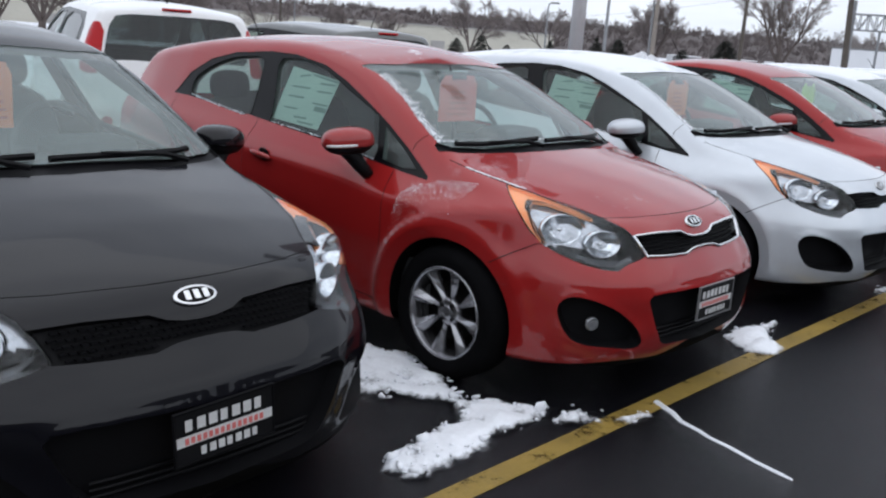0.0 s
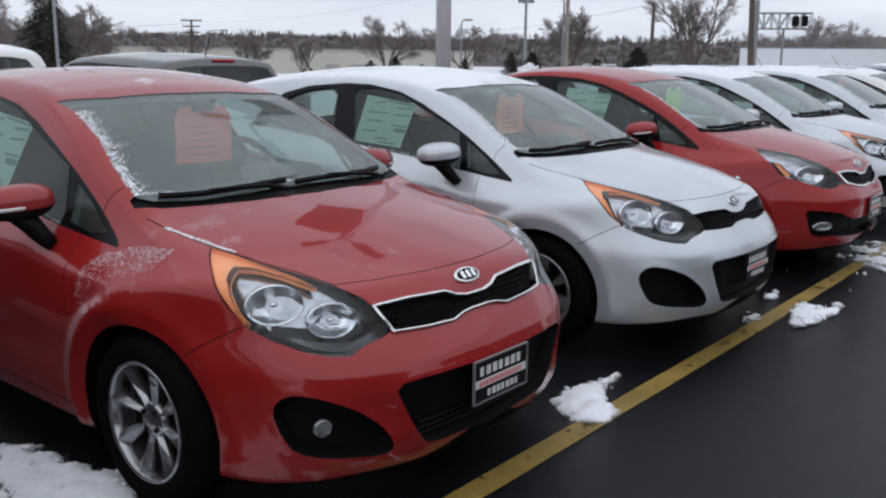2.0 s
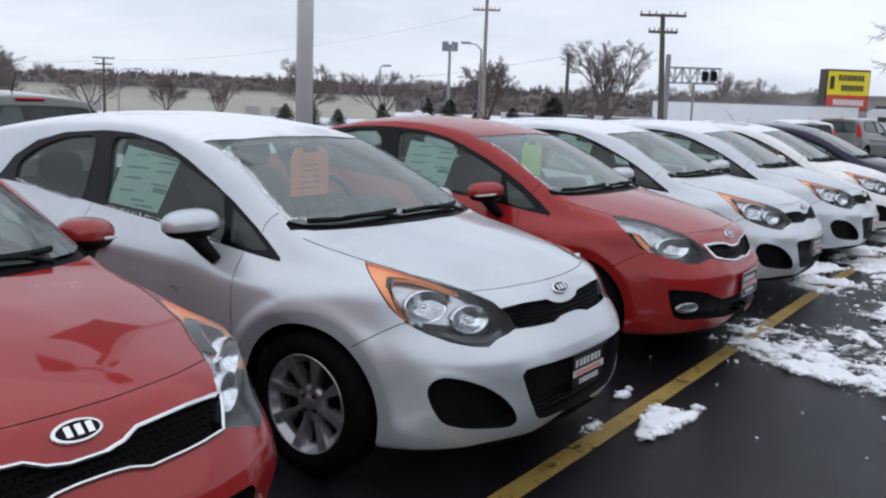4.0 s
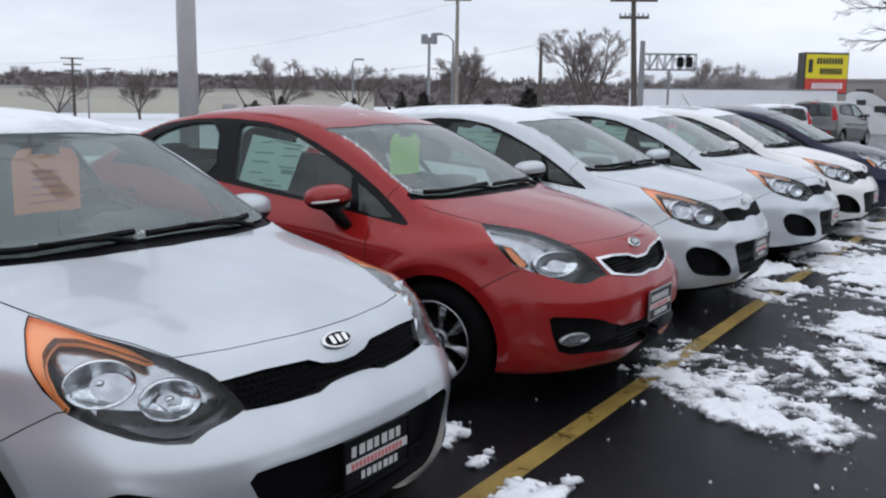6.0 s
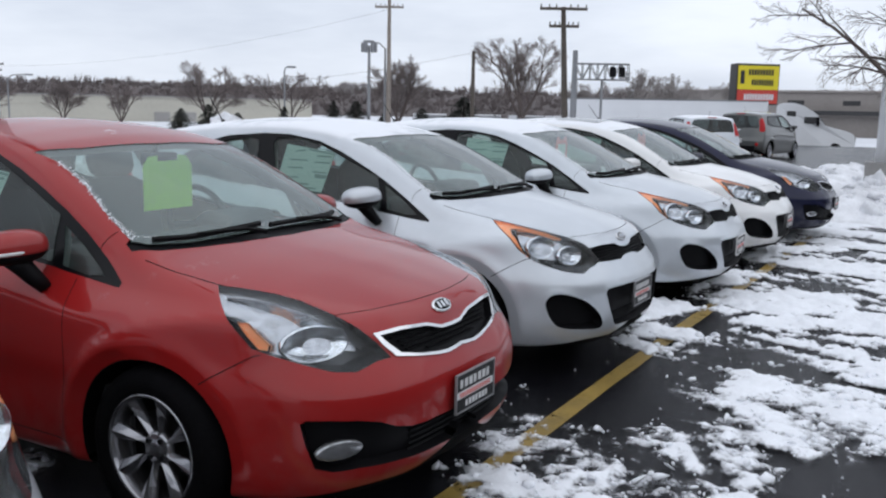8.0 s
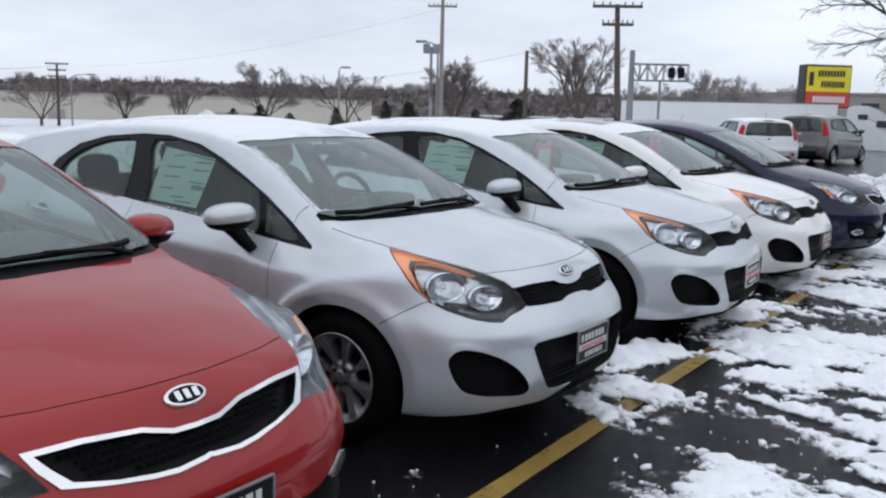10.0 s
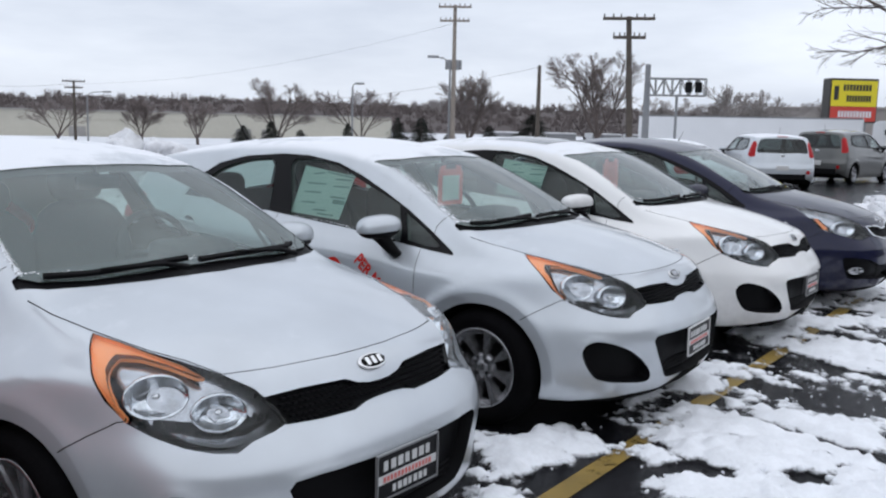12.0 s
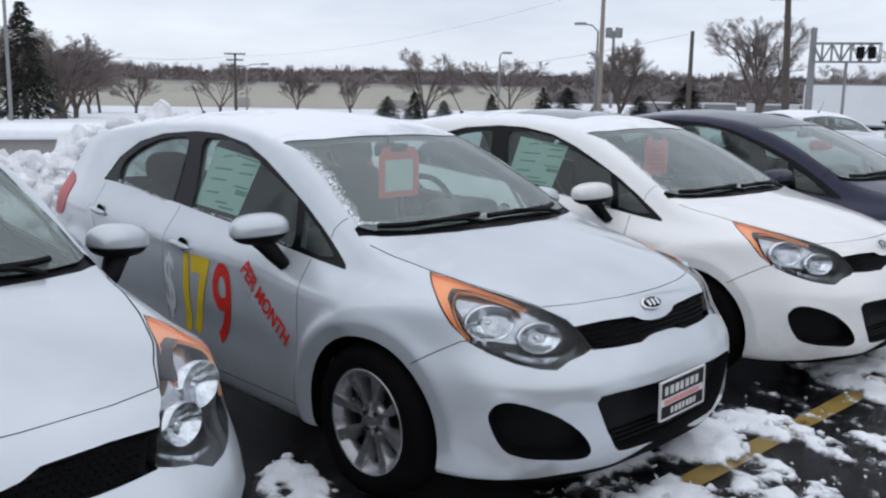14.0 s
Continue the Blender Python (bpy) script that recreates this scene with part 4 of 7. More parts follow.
def oval(bm, rx, ry, thick, m, seg=36, dome=0.25):
    rings = []
    for f, h in ((1.0, 0.0), (1.0, 0.6), (0.96, 0.9), (0.86, 1.0), (0.4, 1.0 + dome * 0.5)):
        rings.append([bm.verts.new(m @ Vector((rx * f * math.cos(a), ry * f * math.sin(a), thick * h))) for a in (k * math.tau / seg for k in range(seg))])
    for r0, r1 in zip(rings, rings[1:]):
        for k in range(seg):
            bm.faces.new((r0[k], r0[(k + 1) % seg], r1[(k + 1) % seg], r1[k])).smooth = True
    bm.faces.new(rings[-1])


def panel(sh, corners, depth, nu=8, nv=8, front=False):
    """A curved sheet between four corners (y, z) on the flank, or (x, z) on the front, sunk by depth."""
    bm = bmesh.new()
    (a0, b0), (a1, b1), (a2, b2), (a3, b3) = corners
    grid = []
    for i in range(nu + 1):
        row = []
        for j in range(nv + 1):
            u, v = i / nu, j / nv
            a = (1 - v) * ((1 - u) * a0 + u * a1) + v * ((1 - u) * a3 + u * a2)
            b = (1 - v) * ((1 - u) * b0 + u * b1) + v * ((1 - u) * b3 + u * b2)
            row.append(bm.verts.new((-(sh.side_x(a, b)[0] - depth), a, b)))
        grid.append(row)
    for i in range(nu):
        for j in range(nv):
            bm.faces.new((grid[i][j], grid[i + 1][j], grid[i + 1][j + 1], grid[i][j + 1]))
    return bm


def lamp_insides(sh, car, side, sedan):
    """Two reflector bowls with bulbs in each headlamp, a bright strip and a lower trim."""
    spots = [((0.645, 0.355, 0.752), 0.063), ((0.548, 0.215, 0.708), 0.055)] if not sedan else [((0.595, 0.265, 0.722), 0.066)]
    for (x, y, z), r in spots:
        q = sh.on([(x, y, z)])[0]
        n = Vector((0.50, -0.84, 0.12)).normalized()
        o = Vector(q) - 0.044 * n
        m = Matrix.Translation(o) @ n.to_track_quat("X", "Z").to_matrix().to_4x4() @ Matrix.Diagonal((1, 1.75 if sedan else 1.36, 0.90 if sedan else 0.96, 1))
        bm = bmesh.new()
        lathe(bm, [(-0.040 * (1 - (k / 8) ** 2), r * (0.10 + 0.90 * k / 8)) for k in range(9)] + [(0.002, r * 1.04), (-0.03, r * 1.06)], 28)
        bmesh.ops.transform(bm, matrix=m, verts=bm.verts)
        bmesh.ops.scale(bm, vec=(side, 1, 1), verts=bm.verts)
        bowl = part("reflector", bm, BOWL, car, "bright round reflector bowl")
        if sedan:
            continue
        bm = bmesh.new()
        bmesh.ops.create_uvsphere(bm, u_segments=12, v_segments=8, radius=0.009, matrix=m @ Matrix.Translation((-0.028, 0, 0)))
        bmesh.ops.scale(bm, vec=(side, 1, 1), verts=bm.verts)
        part("bulb", bm, CHROME, bowl)
    strip = [(0.655, 0.30, 0.668), (0.62, 0.235, 0.652), (0.58, 0.185, 0.645), (0.52, 0.15, 0.648), (0.46, 0.138, 0.668), (0.425, 0.135, 0.69)] if not sedan else [(0.655, 0.62, 0.862), (0.625, 0.52, 0.846), (0.60, 0.43, 0.828), (0.58, 0.36, 0.808), (0.55, 0.29, 0.788), (0.50, 0.23, 0.765)]
    q = sh.on(dense(strip, 0.03, False))
    nn = sh.normal(q)
    bm = bmesh.new()
    half = 0.013 if not sedan else 0.032
    row = []
    for i, (p, n) in enumerate(zip(q, nn)):
        wdt = half * (0.35 + 0.65 * math.sin(math.pi * (i + 0.6) / len(q)))
        c = Vector(p) - 0.02 * Vector(n)
        row.append((bm.verts.new(c + Vector((0, 0, wdt))), bm.verts.new(c - Vector((0, 0, wdt)))))
    for r0, r1 in zip(row, row[1:]):
        bm.faces.new((r0[0], r1[0], r1[1], r0[1]))
    bmesh.ops.scale(bm, vec=(side, 1, 1), verts=bm.verts)
    part("reflector_strip", bm, BOWL, car, "bright strip inside the lamp")


def plate(sh, car, bright, tilt, z, kindp):
    """A dealer's plate: dark sheet in a pale frame, its words as plain bars."""
    y = float(sh.front_y(0.0, z)[0]) - 0.012
    m = pose(0, y, z, 0, tilt, 0)
    bm = bmesh.new()
    box(bm, -0.146, 0.146, -0.003, 0.003, -0.074, 0.074, 0.0, m)
    sheet = part("licence_plate", bm, PLATEBLACK, car, "dealer's black and white licence plate insert")
    bm = bmesh.new()
    for x0, x1, z0, z1 in ((-0.151, 0.151, 0.0715, 0.0765), (-0.151, 0.151, -0.0765, -0.0715), (-0.151, -0.1465, -0.0715, 0.0715), (0.1465, 0.151, -0.0715, 0.0715)):
        box(bm, x0, x1, -0.008, 0.002, z0, z1, 0.0, m)
    part("plate_frame", bm, PLATEWHITE if bright == "framed" else FRAMEGREY if bright else BLACKPLASTIC, sheet, "thin plate frame")
    bm = bmesh.new()
    for x0, x1, z0, z1 in ((-0.118, 0.122, 0.018, 0.050), (-0.143, 0.143, -0.022, 0.006), (-0.075, 0.105, -0.060, -0.036)):
        if z1 - z0 < 0.035 and x0 < -0.14:
            box(bm, x0, x1, -0.0045, -0.003, z0, z1, 0, m)
        else:
            # the word as a row of upright bars
            n = 7
            for k in range(n):
                a = x0 + (x1 - x0) * k / n
                box(bm, a, a + (x1 - x0) / n * (0.70 if k % 3 else 0.58), -0.0045, -0.003, z0, z1, 0, m)
    part("print", bm, PLATEWHITE, sheet, "white bars of print")
    bm = bmesh.new()
    for k in range(14):
        a = -0.12 + 0.24 * k / 14
        box(bm, a, a + 0.011, -0.0056, -0.0046, -0.018, 0.000, 0, m)
    part("print", bm, PLATEPINK, sheet, "row of small red print bars")
    return sheet


MESHES = {}


def make_car(name, kind, colour, label, at, turn=0.0, rim=COVER, wheel="cover", tag=None, sticker=True, fog_lamp=False, chrome_grille=False, bright_plate=True, plate_tilt=0.0, sunroof=False, small_lamps=False, size=(1, 1, 1), tag_w=1.0):
    """One whole parked car: shell, panels, glass, lamps, wheels, cabin and small fittings."""
    if kind not in MESHES:
        MESHES[kind] = build_meshes(kind)
    sh, me = MESHES[kind]
    sedan = kind == "sedan"
    car = new(name)
    tagged(car, label, "car", "cars parked in the front row")
    for region, mat, lab in (
        ("body", colour, ""), ("hood", colour, ""), ("front_bumper", colour, ""), ("underbody", WELL_SHADE, ""), ("seam", SEAM, ""), ("cowl", BLACKPLASTIC, "black plastic cowl"),
        ("windshield", SHIELD, "slightly frosted windscreen"), ("rear_glass", GLASS, ""), ("grille", BLACKPLASTIC, "black honeycomb grille"), ("grille_frame", CHROME, "chrome grille surround"), ("lower_grille", BLACKPLASTIC, "black lower air intake"), ("lining", HEADLINER, "")):
        if region in me:
            part({"seam": "panel_gap", "lining": "inner_lining"}.get(region, region), me[region], mat, car, lab)
    for k, side in ((0, -1), (1, 1)):
        part("front_door", me["front_door"][k], colour, car)
        part("rear_door", me["rear_door"][k], colour, car)
        part("window_trim", me["window_trim"][k], GLOSSBLACK, car, "black window surround")
        for g in ("front_window", "rear_window", "quarter_window"):
            part(g, me[g][k], GLASS, car)
        part("taillight", me["taillight"][k], REDLENS, car, "red tail lamp")
        if "fog_pocket" in me:
            part("fog_pocket", me["fog_pocket"][k], BLACKPLASTIC, car, "black lamp pocket in the bumper")
        lamp = part("headlight", me["headlight"][k], LENS, car, "clear headlamp lens")
        lamp.visible_shadow = False
        part("lamp_housing", me["headlight_base"][k], BEZEL_PALE if sedan else BEZEL, lamp, "dark lamp housing")
        part("reflector_panel", me["headlight_core"][k], PANEL, lamp, "grey reflector panel")
        part("amber_marker", me["amber_base"][k], AMBER, lamp, "amber side marker")
        part("marker_lens", me["amber"][k], LENS, lamp).visible_shadow = False
        lamp_insides(sh, lamp, side, sedan)
        # wheels
        for hub, liner in zip(sh.hubs, me["wells"]):
            m = pose(side * 0.744, hub, HUB_Z, 17 * hub, 0, 0 if side < 0 else 180)
            tyre = part("wheel", TYRE, RUBBER, car, "black tyre on a silver wheel")
            tyre.matrix_basis = m
            part("rim", RIM10 if wheel == "alloy" else RIM8, rim, tyre, "spoked silver wheel")
            for k4 in range(4):
                a4 = k4 * math.tau / 4 + 0.4
                part("wheel_nut", NUTS, BLACKPLASTIC, tyre).matrix_basis = Matrix.Translation((-0.060, 0.043 * math.cos(a4), 0.043 * math.sin(a4)))
            part("shaded_brake_disc", DISC, WELL_SHADE, tyre)
            w = part("wheel_well", liner, WELL_SHADE, car, "dark wheel-arch liner")
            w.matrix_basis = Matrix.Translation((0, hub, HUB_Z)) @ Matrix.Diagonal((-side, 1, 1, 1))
        # door mirror
        mm = Matrix.Translation((side * 0.885, 1.455, 0.985)) @ Matrix.Diagonal((-side, 1, 1, 1)) @ pose(0, 0, 0, 0, -5, -26) @ Matrix.Diagonal((1.15, 1.05, 1.0, 1))
        shell = part("door_mirror", MIRROR_TOP, colour, car, "door mirror in body colour with a black foot")
        shell.matrix_basis = mm
        part("mirror_base", MIRROR_LOW, BLACKPLASTIC, shell)
        part("mirror_arm", MIRROR_ARM, BLACKPLASTIC, shell)
        if wheel == "alloy":
            bm = bmesh.new()
            tube(bm, [(-0.095 + 0.0145 * i, -0.086 * (1 - abs((-0.095 + 0.0145 * i) / 0.107) ** 2.5) ** 0.4, -0.010) for i in range(9)], [0.004] + [0.0065] * 7 + [0.004], 6)
            part("turn_signal", bm, PLATEWHITE, shell, "slim clear turn signal strip")
        for y, z in ((2.175, 0.820), (3.085, 0.886)):
            x = float(sh.side_x(y, z)[0])
            h = part("door_handle", HANDLE, colour, car)
            h.matrix_basis = pose(side * (x + 0.014), y, z, 5, 0, 0)
            # dark oval painted for the shade in the hollow behind the handle
            cup = part("handle_recess_shade", HANDLE_CUP, WELL_SHADE, h)
            cup.matrix_basis = pose(-side * 0.014, -0.01, 0.004)
        # front seat
        seat = part("front_seat", SEATBACK, INTERIOR, car, "dark cloth seat")
        seat.matrix_basis = pose(side * 0.36, 2.36, 0.80, -14, 0, 0)
        part("headrest", HEADREST, INTERIOR, seat).matrix_basis = pose(0, -0.01, 0.42)
        part("seat_base", SEATBASE, INTERIOR, seat).matrix_basis = pose(0, -0.25, -0.30, 14)
        rest = part("headrest", HEADREST, INTERIOR, car)
        rest.matrix_basis = pose(side * 0.33, 3.30, 1.08)
    rear = part("rear_seat", SEATBACK, INTERIOR, car, "dark cloth bench seat")
    rear.matrix_basis = pose(0, 3.25, 0.75, -14) @ Matrix.Diagonal((2.3, 1, 0.9, 1))
    # dashboard, floor tub and steering wheel
    bm = bmesh.new()
    box(bm, -0.66, 0.66, 1.10, 1.62, 0.72, 0.945, 0.05)
    box(bm, 0.20, 0.52, 1.42, 1.66, 0.90, 1.01, 0.04)
    part("dashboard", bm, INTERIOR, car, "dark dashboard")
    bm = bmesh.new()
    box(bm, -0.76, 0.76, 1.0, 3.6, 0.22, 0.48)
    part("cabin_floor", bm, INTERIOR, car)
    bm = bmesh.new()
    ring = [(0.36 + 0.185 * math.cos(a), 0.185 * math.sin(a) * 0.32, 0.185 * math.sin(a) * 0.94) for a in (k * math.tau / 28 for k in range(29))]
    tube(bm, [(x, 1.80 - y * -1.0, 0.93 + z) for x, y, z in ring], 0.016, 8, False)
    tube(bm, [(0.18, 1.80, 0.93), (0.36, 1.79, 0.92), (0.54, 1.80, 0.93)], 0.018, 8)
    tube(bm, [(0.36, 1.60, 0.88), (0.36, 1.79, 0.92)], 0.05, 10)
    part("steering_wheel", bm, INTERIOR, car)
    # inside mirror
    glassm = bmesh.new()
    box(glassm, -0.10, 0.10, 1.66, 1.69, 1.24, 1.30, 0.012)
    tube(glassm, [(0, 1.68, 1.27), (0, 1.70, 1.33)], 0.008)
    part("inside_mirror", glassm, BLACKPLASTIC, car)
    # wipers
    for x0, x1 in ((-0.60, -0.06), (-0.02, 0.52)):
        xs = np.linspace(x0, x1, 10)
        foot = np.interp(np.abs(xs), [0, 0.25, 0.45, 0.6, 0.64], [0.985, 0.995, 1.02, 1.07, 1.11])
        line = sh.on(np.stack([xs, foot + 0.010 + 0.022 * (xs - x0) / (x1 - x0), 1.02 + 0 * xs], 1))
        nn = sh.normal(np.abs(line) * (1, 1, 1)) * np.stack([np.sign(xs), np.ones_like(xs), np.ones_like(xs)], 1)
        bm = bmesh.new()
        tube(bm, line + nn * 0.012, 0.0125, 6)
        arm = sh.on([(x1 - 0.04, foot[-1] - 0.05, 0.985)])[0] + np.array((0, 0, 0.012))
        tube(bm, [arm, (line + nn * 0.018 - np.array((0, 0.03, 0.008)))[7], (line + nn * 0.022)[3]], [0.011, 0.010, 0.007], 6)
        part("wiper", bm, BLACKPLASTIC, car, "black wiper blade")
    # badge
    m = facing(sh, (0.0, 0.14, 0.768))
    bm = bmesh.new()
    oval(bm, 0.064, 0.031, 0.008, m)
    badge = part("badge", bm, CHROME, car, "oval chrome badge on the nose")
    bm = bmesh.new()
    oval(bm, 0.056, 0.0245, 0.0095, m)
    inner = part("badge_field", bm, GLOSSBLACK, badge, "black oval field")
    bm = bmesh.new()
    for k in range(3):
        box(bm, -0.034 + 0.027 * k, -0.018 + 0.027 * k, -0.014, 0.014, 0.008, 0.0118, 0, m)
    part("badge_mark", bm, CHROME, badge)
    plate(sh, car, bright_plate, plate_tilt, 0.445 if not sedan else 0.467, kind)
    if fog_lamp:
        for side in (-1, 1):
            p = (side * 0.615, float(sh.front_y(0.615, 0.372)[0]), 0.372)
            m = Matrix.Translation(p) @ Vector((0.45 * side, -0.9, 0)).to_track_quat("Z", "Y").to_matrix().to_4x4()
            bm = bmesh.new()
            oval(bm, 0.088, 0.034, 0.02, m @ Matrix.Translation((0, 0, -0.03)))
            part("fog_lamp", bm, FOGGLASS, car, "oblong chrome fog lamp")
    if chrome_grille:
        edge = [p for p in outlines(kind)[0] if p[0] == "grille"][0][1]
        half = dense(edge[1:-1], 0.02, False)
        loop = np.vstack([half, half[::-1] * (-1, 1, 1)])
        loop = sh.on(np.vstack([loop, loop[:1]]))
        bm = bmesh.new()
        tube(bm, loop + np.array((0, -0.004, 0)), 0.0065, 8, False)
        part("grille_frame", bm, CHROME, car, "thin chrome grille surround")
    if small_lamps:
        for side in (-1, 1):
            m = Matrix.Translation((side * 0.615, float(sh.front_y(0.615, 0.39)[0]) + 0.045, 0.39)) @ Vector((0.35 * side, -0.93, 0)).to_track_quat("Z", "Y").to_matrix().to_4x4()
            bm = bmesh.new()
            oval(bm, 0.030, 0.030, 0.015, m)
            part("fog_lamp", bm, FOGGLASS, car, "small round fog lamp")
    # slats and honeycomb of the grilles
    bm = bmesh.new()
    for row, z in enumerate(np.arange(0.646, 0.742, 0.016)):
        for k in range(-18, 19):
            x = (k + 0.5 * (row % 2)) * 0.021
            lim = (np.interp(z, [0.645, 0.66, 0.70, 0.74], [0.10, 0.37, 0.40, 0.41]) if not sedan else np.interp(z, [0.635, 0.66, 0.70, 0.72], [0.1, 0.30, 0.34, 0.36])) - 0.01
            if abs(x) > lim or (abs(x) < 0.14 and z > (0.712 if not sedan else 0.69)) or (abs(x) < 0.13 and z < 0.668 and not sedan):
                continue
            y = float(sh.front_y(abs(x), z)[0]) + 0.012
            box(bm, x - 0.008, x + 0.008, y - 0.004, y + 0.012, z - 0.0025, z + 0.0025)
    part("grille_mesh", bm, BLACKPLASTIC, car, "black honeycomb mesh")
    bm = bmesh.new()
    for z in (np.arange(0.305, 0.37, 0.022) if not sedan else np.arange(0.30, 0.40, 0.024)):
        xs = np.linspace(-0.33, 0.33, 13)
        line = [(x, float(sh.front_y(abs(x), z)[0]) + 0.043, z) for x in xs]
        tube(bm, line, 0.005, 5)
    part("grille_slat", bm, BLACKPLASTIC, car)
    # aerial
    bm = bmesh.new()
    y0 = 3.45 if not sedan else 2.95
    z0 = float(sh.top(y0))
    tube(bm, [(0, y0, z0 - 0.01), (0, y0 + 0.02, z0 + 0.03)], [0.022, 0.012], 8)
    tube(bm, [(0, y0 + 0.02, z0 + 0.02), (0, y0 + 0.15, z0 + 0.20)], [0.005, 0.003], 6)
    part("aerial", bm, BLACKPLASTIC, car)
    if sunroof:
        bm = bmesh.new()
        g = []
        for y in np.linspace(2.02, 2.52, 7):
            g.append([bm.verts.new((x, y, float(sh.top(y) - sh.crown(y) * x * x) + 0.004)) for x in np.linspace(-0.40, 0.40, 9)])
        for r0, r1 in zip(g, g[1:]):
            for i in range(8):
                bm.faces.new((r0[i], r0[i + 1], r1[i + 1], r1[i])).smooth = True
        part("sunroof", bm, material("sunroof glass", (0.01, 0.011, 0.012), 0.06, coat=0.5), car, "dark glass sunroof")
    if sticker:
        sheet = part("price_sheet", panel(sh, ((2.285, 0.995), (1.90, 0.975), (1.88, 1.225), (2.29, 1.27)), 0.024), PAPER, car, "pale green price sheet behind the window")
        for a, b in (((2.10, 1.24), (1.88, 1.215)), ((2.20, 1.225), (2.12, 1.235)), ((2.02, 1.20), (1.90, 1.20)), ((2.23, 1.17), (2.08, 1.17)), ((2.02, 1.16), (1.90, 1.16)), ((2.23, 1.12), (2.10, 1.12)), ((2.02, 1.10), (1.90, 1.095)), ((1.99, 1.075), (1.895, 1.07)), ((2.23, 1.06), (2.12, 1.06)), ((2.12, 1.02), (2.02, 1.02)), ((2.08, 1.0), (1.95, 0.995))):
            h = 0.0045 if abs(a[0] - 1.99) > 0.01 else 0.012
            part("print", panel(sh, ((a[0], a[1] - h), (b[0], b[1] - h), (b[0], b[1] + h), (a[0], a[1] + h)), 0.0225, 2, 1), INK, sheet)
    if tag:
        bm = bmesh.new()
        out = [(x_ * tag_w, z_) for x_, z_ in ((-0.095, 0.0), (0.095, 0.0), (0.095, 0.20), (0.075, 0.245), (0.04, 0.25), (0.04, 0.225), (-0.04, 0.225), (-0.04, 0.25), (-0.075, 0.245), (-0.095, 0.20))]
        f = bm.faces.new([bm.verts.new((x + 0.03, 1.655 - 0.004, 1.035 + z)) for x, z in out])
        r = bmesh.ops.extrude_face_region(bm, geom=[f])
        bmesh.ops.translate(bm, vec=(0, 0.003, 0), verts=[v for v in r["geom"] if isinstance(v, bmesh.types.BMVert)])
        t = part("hang_tag", bm, tag, car, "card tag hanging from the inside mirror")
        bm = bmesh.new()
        if tag is TAGRED and bright_plate == "framed":
            box(bm, 0.03 - 0.065 * tag_w, 0.03 + 0.065 * tag_w, 1.648, 1.650, 1.065, 1.22)
            part("tag_field", bm, PAPER, t, "pale field with grey print")
        elif tag is not TAGGREEN:
            for k in range(5):
                box(bm, -0.045 + 0.004 * k, 0.105 - 0.006 * k, 1.648, 1.650, 1.07 + 0.03 * k, 1.078 + 0.03 * k)
            part("print", bm, TAGINK, t)
    car.matrix_basis = Matrix.Translation((at[0], at[1], 0)) @ pose(0, 0, 0, 0, 0, turn) @ Matrix.Diagonal((*size, 1))
    return car

# ---------------------------------------------------------------- the front row of cars
WIDE = (1.037, 1.0, 1.0)
RIO = [
    ("hatchback", "hatch", BLACK, "shiny black hatchback with a dealer's plate, parked at the yellow line", (1.318, 0.045), 0.0, dict(size=WIDE, tag=TAGORANGE, sticker=False, bright_plate=False, plate_tilt=-3)),
    ("hatchback", "hatch", RED, "bright red hatchback with frost on its wing and alloy wheels", (3.72, -0.145), -0.1, dict(size=WIDE, tag=TAGRED, tag_w=1.5, rim=ALLOY, wheel="alloy", bright_plate=True, chrome_grille=True, small_lamps=True)),
    ("hatchback", "hatch", SILVER, "silver hatchback with an orange tag in its windscreen", (6.035, -0.182), -0.3, dict(size=WIDE, tag=TAGORANGE, tag_w=1.45, bright_plate=False)),
    ("sedan", "sedan", RED_B, "red saloon with a chrome-edged grille and fog lamps", (8.46, -0.168), 0.3, dict(size=(1.045, 1.0, 1.0), tag=TAGGREEN, tag_w=1.5, rim=ALLOY, wheel="alloy", fog_lamp=True)),
    ("hatchback", "hatch", SILVER, "silver hatchback, road film low on its side", (10.815, -0.08), -0.6, dict(size=WIDE, bright_plate=True)),
    ("hatchback", "hatch", SILVER, "silver hatchback with a price lettered on its door", (13.255, -0.145), 0.5, dict(size=WIDE, tag=TAGRED, tag_w=1.35, bright_plate="framed", plate_tilt=-2)),
    ("hatchback", "hatch", WHITE, "white hatchback with a dark sunroof", (15.485, -0.173), -0.3, dict(size=WIDE, tag=TAGRED, tag_w=1.4, sunroof=True)),
]
cars = []
for nm, kind, colour, label, at, turn, extra in RIO:
    cars.append(make_car(nm, kind, colour, label, at, turn, **extra))
cars.append(make_car("sedan", "sedan", NAVY, "dark blue saloon beside the heaped snow", (17.50, -0.38), 0.5, fog_lamp=True, sticker=False, rim=ALLOY, size=(1.04, 1.05, 1.0)))

# ---------------------------------------------------------------- ground
def smooth01(a, b, v):
    t = np.clip((v - a) / (b - a), 0, 1)
    return t * t * (3 - 2 * t)


def ground_z(x, y):
    d = np.hypot(np.maximum(x - 30, 0), np.maximum(y - 12, 0))
    return -1.1 * smooth01(15, 70, d)


ASPHALT = material("wet asphalt", (0.0062, 0.0062, 0.0082), 0.24, vary=0.45, scale=0.7, fine=260, bump=0.4, bump_scale=220, spec=0.21)
FIELD = material("old snow field", (0.66, 0.68, 0.72), 0.9, vary=0.14, scale=0.25, fine=6, bump=0.4, bump_scale=3)
an, al = ASPHALT.node_tree.nodes, ASPHALT.node_tree.links
